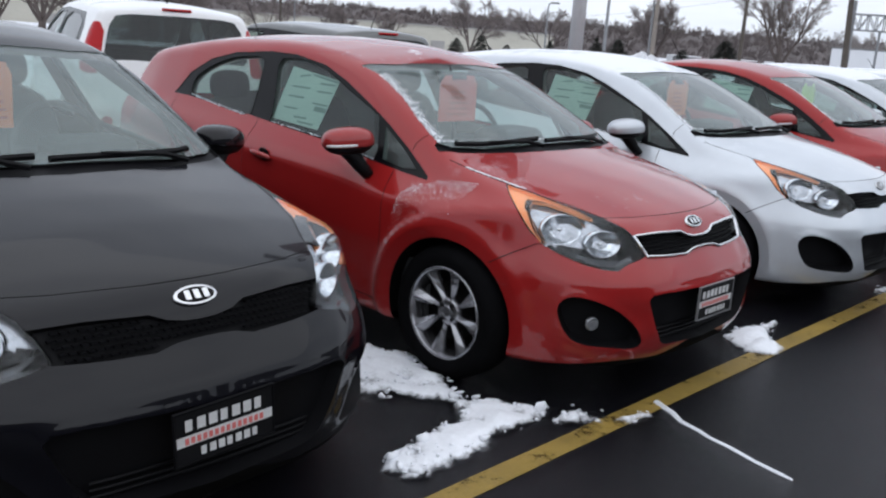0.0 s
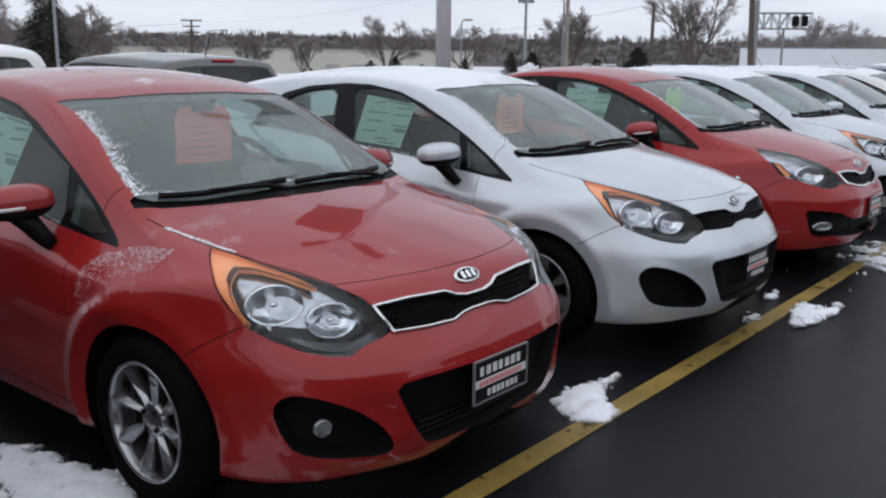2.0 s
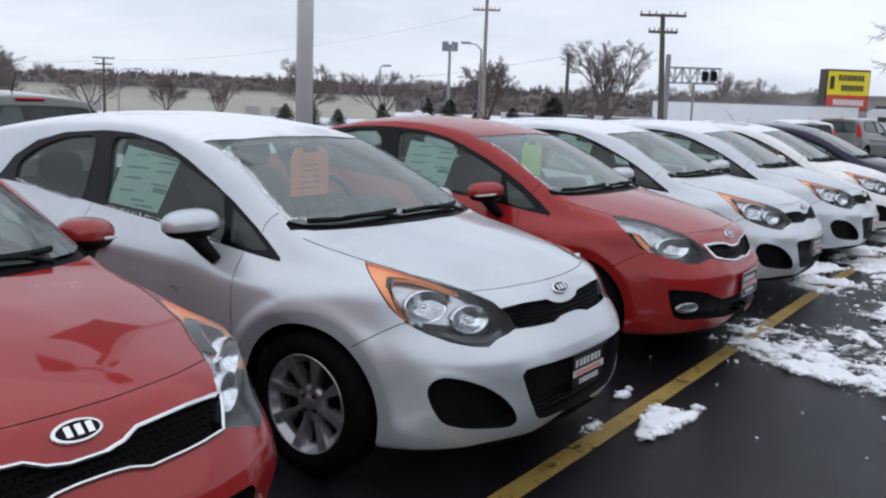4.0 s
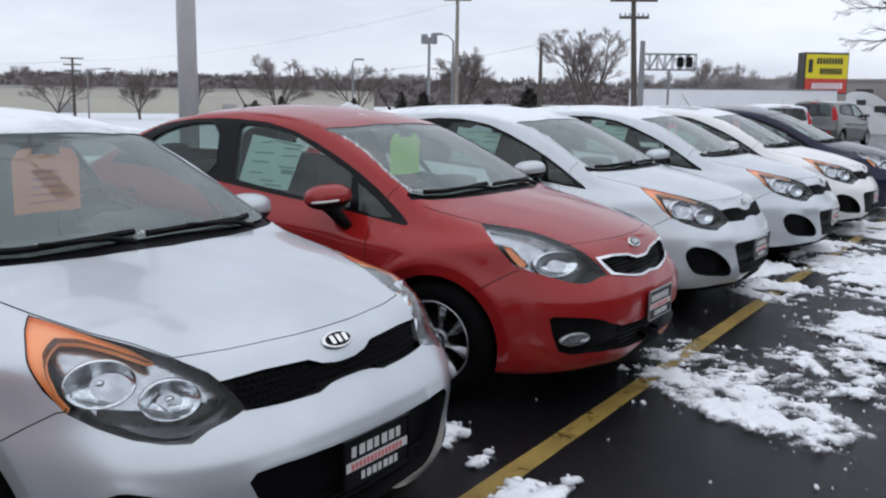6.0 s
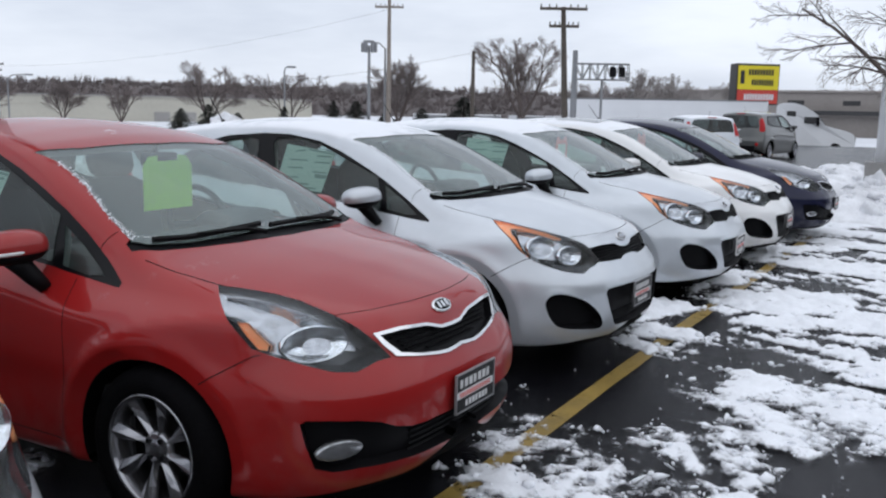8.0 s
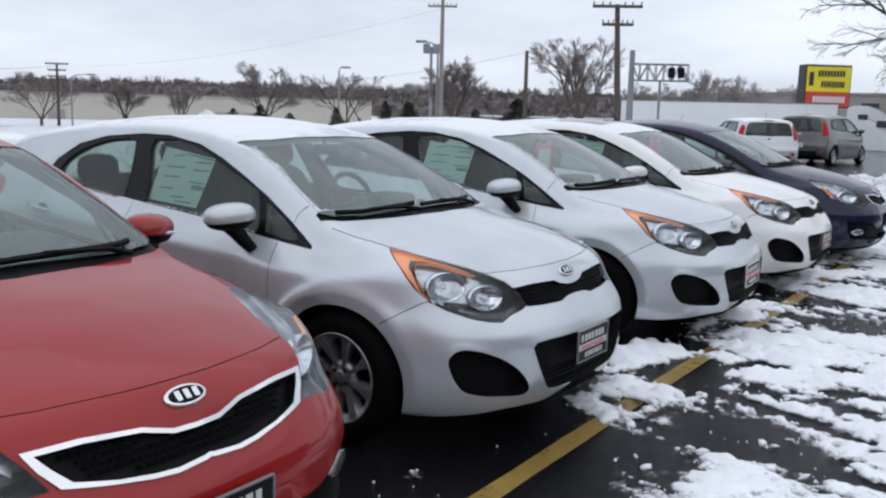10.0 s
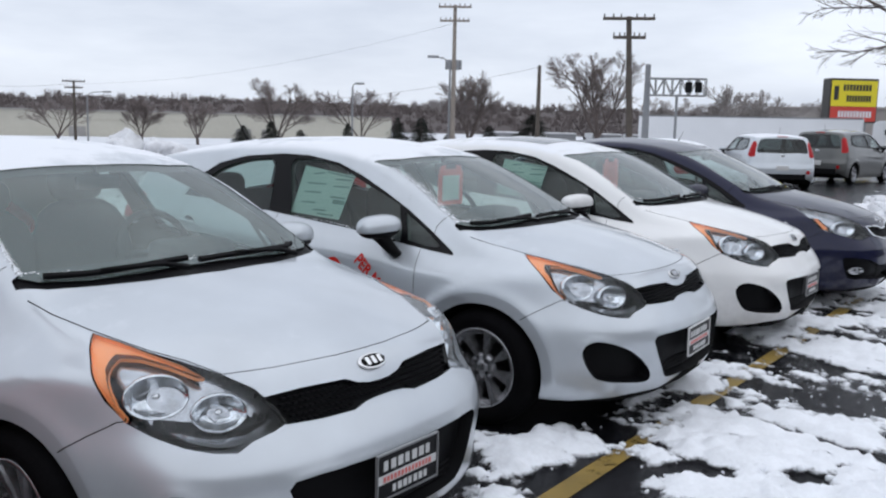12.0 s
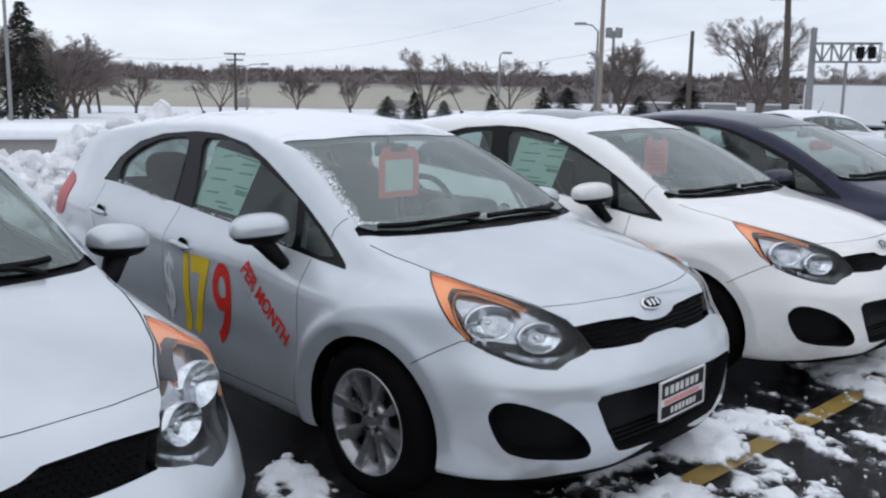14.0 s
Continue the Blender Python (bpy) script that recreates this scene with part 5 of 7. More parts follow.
atc, apos, awet, anoise, asum = an.new("ShaderNodeTexCoord"), an.new("ShaderNodeSeparateXYZ"), an.new("ShaderNodeMapRange"), an.new("ShaderNodeTexNoise"), an.new("ShaderNodeMath")
al.new(atc.outputs["Object"], apos.inputs[0])
al.new(atc.outputs["Object"], anoise.inputs["Vector"])
anoise.inputs["Scale"].default_value, anoise.inputs["Detail"].default_value = 0.9, 5
asum.operation = "MULTIPLY_ADD"
asum.inputs[1].default_value = 4.0
al.new(anoise.outputs["Fac"], asum.inputs[0])
al.new(apos.outputs["X"], asum.inputs[2])
awet.inputs["From Min"].default_value, awet.inputs["From Max"].default_value = 7.2, 9.8
awet.inputs["To Min"].default_value, awet.inputs["To Max"].default_value = 0.22, 0.13
al.new(asum.outputs[0], awet.inputs["Value"])
al.new(awet.outputs[0], an["Principled BSDF"].inputs["Specular IOR Level"])
SNOW = material("snow", (0.80, 0.82, 0.86), 0.85, vary=0.07, scale=5, fine=60, bump=0.6, bump_scale=45)
YELLOW = material("worn yellow paint", (0.26, 0.172, 0.036), 0.55, vary=0.35, scale=6, fine=120, bump=0.3, bump_scale=160)
# rubbed-off flecks in the paint
yn, yl = YELLOW.node_tree.nodes, YELLOW.node_tree.links
rub, cut_, gone_, thin = yn.new("ShaderNodeTexNoise"), yn.new("ShaderNodeMapRange"), yn.new("ShaderNodeBsdfTransparent"), yn.new("ShaderNodeMixShader")
rub.inputs["Scale"].default_value, rub.inputs["Detail"].default_value, rub.inputs["Roughness"].default_value = 7.0, 9, 0.75
ytc = yn.new("ShaderNodeTexCoord")
yl.new(ytc.outputs["Object"], rub.inputs["Vector"])
yl.new(rub.outputs["Fac"], cut_.inputs["Value"])
cut_.inputs["From Min"].default_value, cut_.inputs["From Max"].default_value = 0.53, 0.66
cut_.inputs["To Min"].default_value, cut_.inputs["To Max"].default_value = 0.0, 0.75
yl.new(cut_.outputs[0], thin.inputs[0])
yl.new(yn["Principled BSDF"].outputs[0], thin.inputs[1])
yl.new(gone_.outputs[0], thin.inputs[2])
yl.new(thin.outputs[0], yn["Material Output"].inputs["Surface"])
me = bpy.data.meshes.new("ground")
gx = np.concatenate([np.linspace(-1500, -60, 12), np.linspace(-40, 160, 41), np.linspace(200, 2500, 16)])
gy = np.concatenate([np.linspace(-1500, -60, 12), np.linspace(-40, 200, 49), np.linspace(230, 2500, 16)])
vs = [(x, y, float(ground_z(x, y))) for y in gy for x in gx]
nx = len(gx)
me.from_pydata(vs, [], [(j * nx + i, j * nx + i + 1, (j + 1) * nx + i + 1, (j + 1) * nx + i) for j in range(len(gy) - 1) for i in range(nx - 1)])
me.materials.append(ASPHALT)
tagged(new("ground", me), "dark wet asphalt of the car lot", "ground", kind="structure")


def strip(name, pts, half, z, mat, label, category):
    """A painted line: a thin raised ribbon along pts."""
    bm = bmesh.new()
    pts = [Vector((*p, 0)) for p in pts]
    rows = []
    for i, p in enumerate(pts):
        d = (pts[min(i + 1, len(pts) - 1)] - pts[max(i - 1, 0)]).normalized()
        n = Vector((-d.y, d.x, 0))
        w = half * (1 + 0.10 * noise.noise(p * 2.3))
        rows.append((bm.verts.new(p + n * w + Vector((0, 0, z))), bm.verts.new(p - n * w + Vector((0, 0, z)))))
    for a, b in zip(rows, rows[1:]):
        bm.faces.new((a[0], a[1], b[1], b[0]))
    me = bpy.data.meshes.new(name)
    bm.to_mesh(me)
    bm.free()
    me.materials.append(mat)
    return tagged(new(name, me), label, category, kind="structure")


strip("parking_line", [(x, -0.097 + 0.010 * math.sin(x * 0.7)) for x in np.linspace(-3, 24, 120)], 0.052, 0.004, YELLOW, "worn yellow line along the noses of the cars", "road marking")

# ---------------------------------------------------------------- snow
def fbm(x, y, scale, octaves=5):
    v, a, f = 0.0, 0.5, scale
    for _ in range(octaves):
        v += a * noise.noise(Vector((x * f, y * f, 3.7)))
        a, f = a * 0.55, f * 2.1
    return v


# lumps that lie by themselves: x, y, reach along x, reach along y, weight
LUMPS = [(2.40, 0.20, 0.26, 0.15, 1.15), (2.14, 0.15, 0.12, 0.12, 0.9), (2.60, 0.84, 0.34, 0.26, 1.25), (2.74, 1.28, 0.20, 0.34, 1.1), (2.73, 0.60, 0.12, 0.16, 0.9), (2.75, 0.34, 0.16, 0.14, 0.9), (2.85, 0.17, 0.22, 0.11, 0.90), (3.02, 0.02, 0.20, 0.09, 0.82), (3.20, -0.14, 0.18, 0.08, 0.85), (4.68, 0.09, 0.24, 0.13, 1.05), (4.58, -0.05, 0.12, 0.12, 0.9), (5.06, 0.10, 0.22, 0.05, 0.85), (6.72, -0.27, 0.38, 0.11, 1.1), (6.45, -0.03, 0.24, 0.07, 0.85), (7.00, -0.36, 0.3, 0.05, 0.7), (7.24, 0.36, 0.22, 0.20, 1.1), (7.05, 0.06, 0.16, 0.08, 0.9), (6.88, -0.20, 0.16, 0.05, 0.8), (7.70, 1.55, 0.35, 0.30, 1.0), (12.27, 0.98, 0.24, 0.20, 0.9), (12.14, 0.62, 0.26, 0.32, 0.8), (13.40, 0.08, 0.45, 0.13, 0.5)]


# broad fields of slush: x, y, half length, half width, turn in degrees, weight
FIELDS = [(9.00, -0.14, 0.95, 0.36, 22, 0.76), (9.42, 0.10, 0.36, 0.20, 25, 0.15), (9.85, -0.93, 1.25, 0.52, -4, 0.98), (10.35, -1.40, 0.60, 0.30, 0, 0.45), (8.28, -0.92, 0.24, 0.65, -14, 0.62), (7.85, -1.10, 0.45, 0.22, 30, 0.42),
          (11.35, -0.06, 0.62, 0.30, 22, 0.72), (11.28, -0.80, 0.32, 0.95, -12, 0.76), (12.15, 0.32, 0.50, 0.24, -20, 0.60), (12.20, -0.62, 0.48, 0.55, -20, 0.74), (12.95, -0.30, 0.45, 0.50, -20, 0.62), (12.2, -1.50, 1.9, 0.62, 0, 0.78),
          (10.4, -1.95, 1.1, 0.32, 0, 0.50), (8.8, -1.85, 0.7, 0.26, 10, 0.42)]


def snow_weight(x, y):
    w = -0.66
    w += 0.76 * float(smooth01(12.0, 13.1, x)) * float(smooth01(0.60, 0.30, y))
    w += 0.14 * float(smooth01(14.0, 17.5, x))
    w -= 0.06 * math.exp(-((y + 0.1) / 0.09) ** 2) * float(smooth01(9.6, 10.2, x))
    w -= 0.30 * float(smooth01(0.05, 0.50, y)) * float(smooth01(12.2, 13.2, x)) * float(smooth01(20, 18, x))
    w -= 0.8 * float(smooth01(-1.95, -2.7, y)) * float(smooth01(26, 22, x))
    for fx, fy, fl, fw, ft, k in FIELDS:
        if abs(x - fx) < 2.4 and abs(y - fy) < 2.4:
            c, s_ = math.cos(radians(ft)), math.sin(radians(ft))
            u, v = ((x - fx) * c + (y - fy) * s_) / fl, ((y - fy) * c - (x - fx) * s_) / fw
            q = u * u + v * v
            if q < 5:
                w += k * math.exp(-q * (0.55 + 0.25 * q))
    if x > 7.4:
        w = min(w, 0.42 - 0.16 * float(smooth01(9.6, 11.2, x)))
    # ruts that tyres have cleared
    for ax, ay, bx, by, half, k in RUTS:
        t = min(max(((x - ax) * (bx - ax) + (y - ay) * (by - ay)) / ((bx - ax) ** 2 + (by - ay) ** 2), 0), 1)
        d = math.hypot(x - ax - t * (bx - ax), y - ay - t * (by - ay))
        if d < 3 * half:
            w -= k * math.exp(-((d / half) ** 4))
    for lx, ly, rx, ry, k in LUMPS:
        if abs(x - lx) < 2.2 * rx and abs(y - ly) < 2.2 * ry:
            w += k * math.exp(-(((x - lx) / rx) ** 2) - ((y - ly) / ry) ** 2)
    return min(w, 0.45 if x < 7.4 else 0.20 - 0.04 * float(smooth01(9.6, 11.2, x)) + 0.11 * float(smooth01(12, 14, x)))


RUTS = [(11.90, -0.12, 11.46, -1.20, 0.07, 0.42), (11.05, -0.20, 10.90, -1.50, 0.08, 0.45), (12.30, -0.16, 12.68, -0.85, 0.13, 0.52), (12.20, -0.95, 12.30, -1.45, 0.09, 0.40), (13.35, -0.45, 13.05, -1.6, 0.07, 0.42), (14.1, -0.25, 13.8, -1.9, 0.08, 0.42), (14.9, 0.0, 14.6, -1.6, 0.07, 0.40), (15.9, -0.1, 15.3, -2.0, 0.09, 0.42), (16.8, 0.0, 16.5, -1.8, 0.08, 0.40), (9.15, -0.98, 9.55, -0.78, 0.05, 0.3), (9.95, -0.72, 10.5, -0.95, 0.05, 0.28)]


def snow_sheet(name, x0, x1, y0, y1, step, weight, label, thick=0.044, mat=None, clods=0):
    nx_, ny_ = int((x1 - x0) / step), int((y1 - y0) / step)
    hgt = np.full((nx_ + 1, ny_ + 1), -1.0)
    for i in range(nx_ + 1):
        for j in range(ny_ + 1):
            x, y = x0 + i * step, y0 + j * step
            w = weight(x, y)
            if w < -0.56:
                continue
            # wheel tracks run across the line, a little askew
            c, s_ = 0.95 * x - 0.31 * y, 0.31 * x + 0.95 * y
            far = float(smooth01(7.4, 8.2, x))
            v = w + far * (0.46 * noise.noise(Vector((c * 2.3 + 0.25 * noise.noise(Vector((x, y, 8))), s_ * 0.55, 4.0))) + 0.26 * noise.noise(Vector((c * 6.1, s_ * 1.6, 9.0))))
            v += (0.75 - 0.15 * far) * fbm(x * 0.8 + 5, y * 1.3, 2.1, 6) + (0.24 - 0.02 * far) * noise.noise(Vector((x * 13, y * 13, 2.0))) + 0.10 * noise.noise(Vector((x * 31, y * 31, 0)))
            hgt[i, j] = v
    keep = (hgt[:-1, :-1] > -0.03) | (hgt[1:, :-1] > -0.03) | (hgt[:-1, 1:] > -0.03) | (hgt[1:, 1:] > -0.03)
    ids, vs, fs = {}, [], []

    def vid(i, j):
        if (i, j) not in ids:
            ids[(i, j)] = len(vs)
            h = hgt[i, j]
            x, y = x0 + i * step, y0 + j * step
            z = 0.004 + thick * (1 + 0.7 * float(smooth01(10, 12, x))) * (1 - math.exp(-2.2 * h)) * (0.75 + 1.1 * abs(noise.noise(Vector((x * 8, y * 8, 1.0)))) + 0.5 * abs(noise.noise(Vector((x * 23, y * 23, 5.0))))) if h > 0 else 0.004 + max(h, -0.3) * 0.05
            j1, j2 = (noise.random() - 0.5) * step * 0.3, (noise.random() - 0.5) * step * 0.3
            vs.append((x + j1, y + j2, max(z, -0.012)))
        return ids[(i, j)]

    for i in range(nx_):
        for j in range(ny_):
            if keep[i, j]:
                fs.append((vid(i, j), vid(i + 1, j), vid(i + 1, j + 1), vid(i, j + 1)))
    if clods:
        # clods and grains of snow, thickest along the ragged edges
        rg = np.random.default_rng(clods)
        cells = np.argwhere((hgt > -0.015) & (hgt < 0.35))
        pick = cells[rg.integers(0, len(cells), clods)]
        size = np.clip(rg.lognormal(-5.0, 0.6, clods), 0.003, 0.028)
        ico = bmesh.new()
        bmesh.ops.create_icosphere(ico, subdivisions=1, radius=1.0)
        iv, fi = np.array([v.co[:] for v in ico.verts]), [[v.index for v in f.verts] for f in ico.faces]
        ico.free()
        for (ci, cj), r_ in zip(pick, size):
            h = hgt[ci, cj]
            zc = 0.004 + thick * (1 - math.exp(-2.2 * max(h, 0))) * 0.9 + r_ * 0.25
            turn_ = rg.normal(size=(3, 3)) * 0.28 + np.eye(3)
            pts_ = (iv * rg.uniform(0.75, 1.25, (len(iv), 1)) * r_) @ turn_ * (1, 1, 0.75) + (x0 + (ci + rg.uniform(-0.5, 0.5)) * step, y0 + (cj + rg.uniform(-0.5, 0.5)) * step, zc + 0.006)
            n0 = len(vs)
            vs.extend(map(tuple, pts_))
            fs.extend(tuple(n0 + k_ for k_ in f) for f in fi)
    me = mesh_of(name, vs, fs)
    me.materials.append(mat or SLUSH)
    return tagged(new(name, me), label, "snow", kind="stuff")


def thawing(name):
    """Snow whose thin edges melt away into wet grains."""
    m = material(name, (0.81, 0.83, 0.87), 0.85, vary=0.10, scale=7, fine=50, bump=0.8, bump_scale=24)
    n, l = m.node_tree.nodes, m.node_tree.links
    b, out = n["Principled BSDF"], n["Material Output"]
    tc, pos, tex = n.new("ShaderNodeTexCoord"), n.new("ShaderNodeSeparateXYZ"), n.new("ShaderNodeTexNoise")
    l.new(tc.outputs["Object"], pos.inputs[0])
    l.new(tc.outputs["Object"], tex.inputs["Vector"])
    tex.inputs["Scale"].default_value, tex.inputs["Detail"].default_value, tex.inputs["Roughness"].default_value = 34, 7, 0.75
    thick = n.new("ShaderNodeMapRange")
    thick.inputs["From Min"].default_value, thick.inputs["From Max"].default_value = 0.002, 0.034
    l.new(pos.outputs["Z"], thick.inputs["Value"])
    wide, shift = n.new("ShaderNodeTexNoise"), n.new("ShaderNodeMapRange")
    wide.inputs["Scale"].default_value, wide.inputs["Detail"].default_value, wide.inputs["Roughness"].default_value = 5.0, 6, 0.65
    l.new(tc.outputs["Object"], wide.inputs["Vector"])
    l.new(wide.outputs["Fac"], shift.inputs["Value"])
    shift.inputs["From Min"].default_value, shift.inputs["From Max"].default_value = 0.35, 0.65
    shift.inputs["To Min"].default_value, shift.inputs["To Max"].default_value = -0.30, 0.22
    both_, add = n.new("ShaderNodeMath"), n.new("ShaderNodeMath")
    l.new(thick.outputs[0], both_.inputs[0])
    l.new(shift.outputs[0], both_.inputs[1])
    l.new(both_.outputs[0], add.inputs[0])
    l.new(tex.outputs["Fac"], add.inputs[1])
    cut = n.new("ShaderNodeMapRange")
    cut.interpolation_type = "SMOOTHSTEP"
    cut.inputs["From Min"].default_value, cut.inputs["From Max"].default_value = 0.54, 1.18
    l.new(add.outputs[0], cut.inputs["Value"])
    clear, mix = n.new("ShaderNodeBsdfTransparent"), n.new("ShaderNodeMixShader")
    l.new(cut.outputs[0], mix.inputs[0])
    l.new(clear.outputs[0], mix.inputs[1])
    l.new(b.outputs[0], mix.inputs[2])
    l.new(mix.outputs[0], out.inputs["Surface"])
    return m


SLUSH = thawing("thawing snow")
noise.seed_set(4)
snow_sheet("snow_patches", 1.9, 7.4, -0.8, 1.75, 0.022, snow_weight, "trodden patches of white snow on the asphalt", clods=350)
snow_sheet("snow_patches", 7.4, 13.0, -2.75, 1.9, 0.022, snow_weight, "slushy snow with dark wheel tracks across the yellow line", clods=1900)
snow_sheet("snow_patches", 12.97, 18.0, -2.75, 0.75, 0.035, snow_weight, "slushy snow with dark wheel tracks across the yellow line", clods=700)
snow_sheet("snow_patches", 17.9, 42.0, -4.0, 7.0, 0.10, snow_weight, "thawing snow over the far end of the lot")
# snow left in a crack of the asphalt
crack = bmesh.new()
cp = [Vector(p) for p in ((3.43, -0.09, 0), (3.385, -0.20, 0), (3.335, -0.265, 0), (3.31, -0.36, 0), (3.285, -0.42, 0), (3.27, -0.52, 0), (3.23, -0.64, 0), (3.205, -0.75, 0), (3.20, -0.80, 0))]
tube(crack, [p + Vector((0.006 * noise.noise(p * 30), 0, 0)) for p in cp], [0.016, 0.014, 0.011, 0.010, 0.009, 0.010, 0.009, 0.010, 0.006], 6)
me = bpy.data.meshes.new("snow_crack")
crack.to_mesh(me)
crack.free()
me.materials.append(SNOW)
tagged(new("snow_crack", me), "thin line of snow in a crack of the asphalt", "snow", kind="stuff")
# small crumbs of snow
crumbs = bmesh.new()
rng = random.Random(5)
for k in range(420):
    x, y = rng.uniform(6.5, 15), rng.uniform(-2.0, 0.35)
    if snow_weight(x, y) < -0.40 and rng.random() < 0.85:
        continue
    r = rng.uniform(0.003, 0.009) * (1 if rng.random() < 0.93 else 1.9)
    bmesh.ops.create_icosphere(crumbs, subdivisions=1, radius=r, matrix=Matrix.Translation((x, y, r * 0.4)) @ pose(0, 0, 0, rng.uniform(0, 90), rng.uniform(0, 90), 0) @ Matrix.Diagonal((1, rng.uniform(0.6, 1.5), rng.uniform(0.5, 0.9), 1)))
me = bpy.data.meshes.new("snow_crumbs")
crumbs.to_mesh(me)
crumbs.free()
me.materials.append(SNOW)
tagged(new("snow_crumbs", me), "scattered crumbs of snow on the asphalt", "snow", kind="stuff")
# the lot's far side: old snow over everything beyond the second row
field = bpy.data.meshes.new("snow_field")
fx, fy = np.linspace(-60, 420, 121), np.linspace(9, 420, 104)
fv = []
for y in fy:
    for x in fx:
        fv.append((x, y, float(ground_z(x, y)) + 0.03 + 0.05 * noise.noise(Vector((x * 0.2, y * 0.2, 0)))))
n_ = len(fx)
field.from_pydata(fv, [], [(j * n_ + i, j * n_ + i + 1, (j + 1) * n_ + i + 1, (j + 1) * n_ + i) for j in range(len(fy) - 1) for i in range(n_ - 1)])
field.polygons.foreach_set("use_smooth", [True] * len(field.polygons))
field.materials.append(FIELD)
tagged(new("snow_field", field), "flat snow-covered ground beyond the lot", "snow", kind="stuff")


far_snow = bpy.data.meshes.new("snow_field")
far_snow.from_pydata([(63, -80, -0.55), (420, -80, -1.05), (420, 9, -1.05), (63, 9, -0.55)], [], [(0, 1, 2, 3)])
far_snow.materials.append(FIELD)
tagged(new("snow_field", far_snow), "flat grey snow beyond the road", "snow", kind="stuff")


PLOUGHED = material("ploughed snow", (0.74, 0.75, 0.78), 0.85, vary=0.22, scale=3.5, fine=30, bump=0.8, bump_scale=30)


def snow_heap(cx, cy, rx, ry, height, seed, label, turn=0.0, lumps=420):
    """A ploughed heap with clods."""
    n = 90
    vs, fs = [], []
    for i in range(n + 1):
        for j in range(n + 1):
            u, v = 2 * i / n - 1, 2 * j / n - 1
            r = math.hypot(u, v) + 0.22 * noise.noise(Vector((u * 2 + seed, v * 2, 0)))
            h = height * max(0.0, 1 - r) ** 0.75 if r < 1 else 0.0
            p = Vector((u * rx * 2.2 + seed, v * ry * 2.2, 0))
            clod = noise.noise(p * 1.1) * 0.16 + abs(noise.noise(p * 2.6)) * 0.14 + abs(noise.noise(p * 6.0)) * 0.07
            z = h * (0.85 + 0.8 * clod) + (0.18 * clod * height if h > 0 else 0) - (0.05 if h <= 0 else 0)
            vs.append((u * rx, v * ry, z))
    for i in range(n):
        for j in range(n):
            fs.append((i * (n + 1) + j, (i + 1) * (n + 1) + j, (i + 1) * (n + 1) + j + 1, i * (n + 1) + j + 1))
    # broken lumps thrown up by the plough
    rg = np.random.default_rng(int(seed))
    ico = bmesh.new()
    bmesh.ops.create_icosphere(ico, subdivisions=2, radius=1.0)
    ball, fi = [v.co.copy() for v in ico.verts], [[v.index for v in f.verts] for f in ico.faces]
    ico.free()
    for _ in range(lumps):
        a, d = rg.uniform(0, math.tau), math.sqrt(rg.uniform(0, 0.75))
        i, j = int((1 + d * math.cos(a)) * n / 2), int((1 + d * math.sin(a)) * n / 2)
        base, r_ = Vector(vs[i * (n + 1) + j]), float(np.clip(rg.lognormal(-2.35, 0.5), 0.03, 0.24))
        if base.z < 0.05:
            continue
        n0, k_, flat = len(vs), rg.uniform(0, 50), Vector(rg.uniform(0.7, 1.3, 3))
        for q in ball:
            swell = 0.8 + 0.7 * noise.noise(q * 1.1 + Vector((k_, 0, 0))) + 0.25 * noise.noise(q * 3.0 + Vector((0, k_, 0)))
            vs.append(tuple(base + Vector((q.x * flat.x, q.y * flat.y, q.z * flat.z * 0.8)) * (r_ * swell)))
        fs.extend(tuple(n0 + k2 for k2 in f) for f in fi)
    me = mesh_of("snow_bank", vs, fs)
    me.materials.append(PLOUGHED)
    ob = tagged(new("snow_bank", me), label, "snow heap")
    ob.matrix_basis = pose(cx, cy, 0, 0, 0, turn)
    return ob


snow_heap(14.9, 7.2, 2.0, 1.6, 1.42, 2.0, "lumpy ploughed heap of white snow behind the cars", 20)
snow_heap(12.7, 6.6, 1.7, 1.2, 1.15, 7.0, "lower lumpy heap of ploughed snow", 0)
snow_heap(22.0, -1.0, 2.9, 1.7, 0.66, 17.0, "smooth thawing heap of snow round a lamp post", -15, 120)
snow_heap(25.5, 0.6, 4.2, 1.3, 0.6, 11.0, "low rounded heap of snow at the end of the row", 10, 60)

# ---------------------------------------------------------------- the street and the far side
STEEL = material("galvanised steel", (0.20, 0.205, 0.215), 0.6, 0.0, vary=0.12, scale=3, fine=40)
PALESTEEL = material("pale painted steel", (0.78, 0.79, 0.81), 0.6, vary=0.08, scale=3, fine=40)
WOOD = material("weathered pole wood", (0.075, 0.062, 0.052), 0.85, vary=0.3, scale=4, fine=50)
PALEWOOD = material("pale pole wood", (0.22, 0.19, 0.165), 0.85, vary=0.25, scale=4, fine=50)
BARK = material("bare bark", (0.095, 0.075, 0.068), 0.9, vary=0.3, scale=3, fine=30)
TWIG = material("twigs", (0.175, 0.145, 0.138), 0.9, vary=0.25, scale=1, fine=10)
WOODS = material("far bare woods", (0.125, 0.105, 0.104), 0.95, vary=0.15, scale=0.05, fine=1.5)
PINE = material("dark needles", (0.022, 0.026, 0.019), 0.85, vary=0.4, scale=2, fine=30)
BEIGE = material("beige wall panels", (0.47, 0.45, 0.39), 0.8, vary=0.08, scale=0.15, fine=2)
CONCRETE = material("grey concrete", (0.30, 0.29, 0.28), 0.85, vary=0.15, scale=0.4, fine=4)
DARKWALL = material("dark openings", (0.03, 0.03, 0.032), 0.5)
OFFWHITE = material("white sheet metal", (0.66, 0.67, 0.69), 0.5, vary=0.06, scale=0.5)
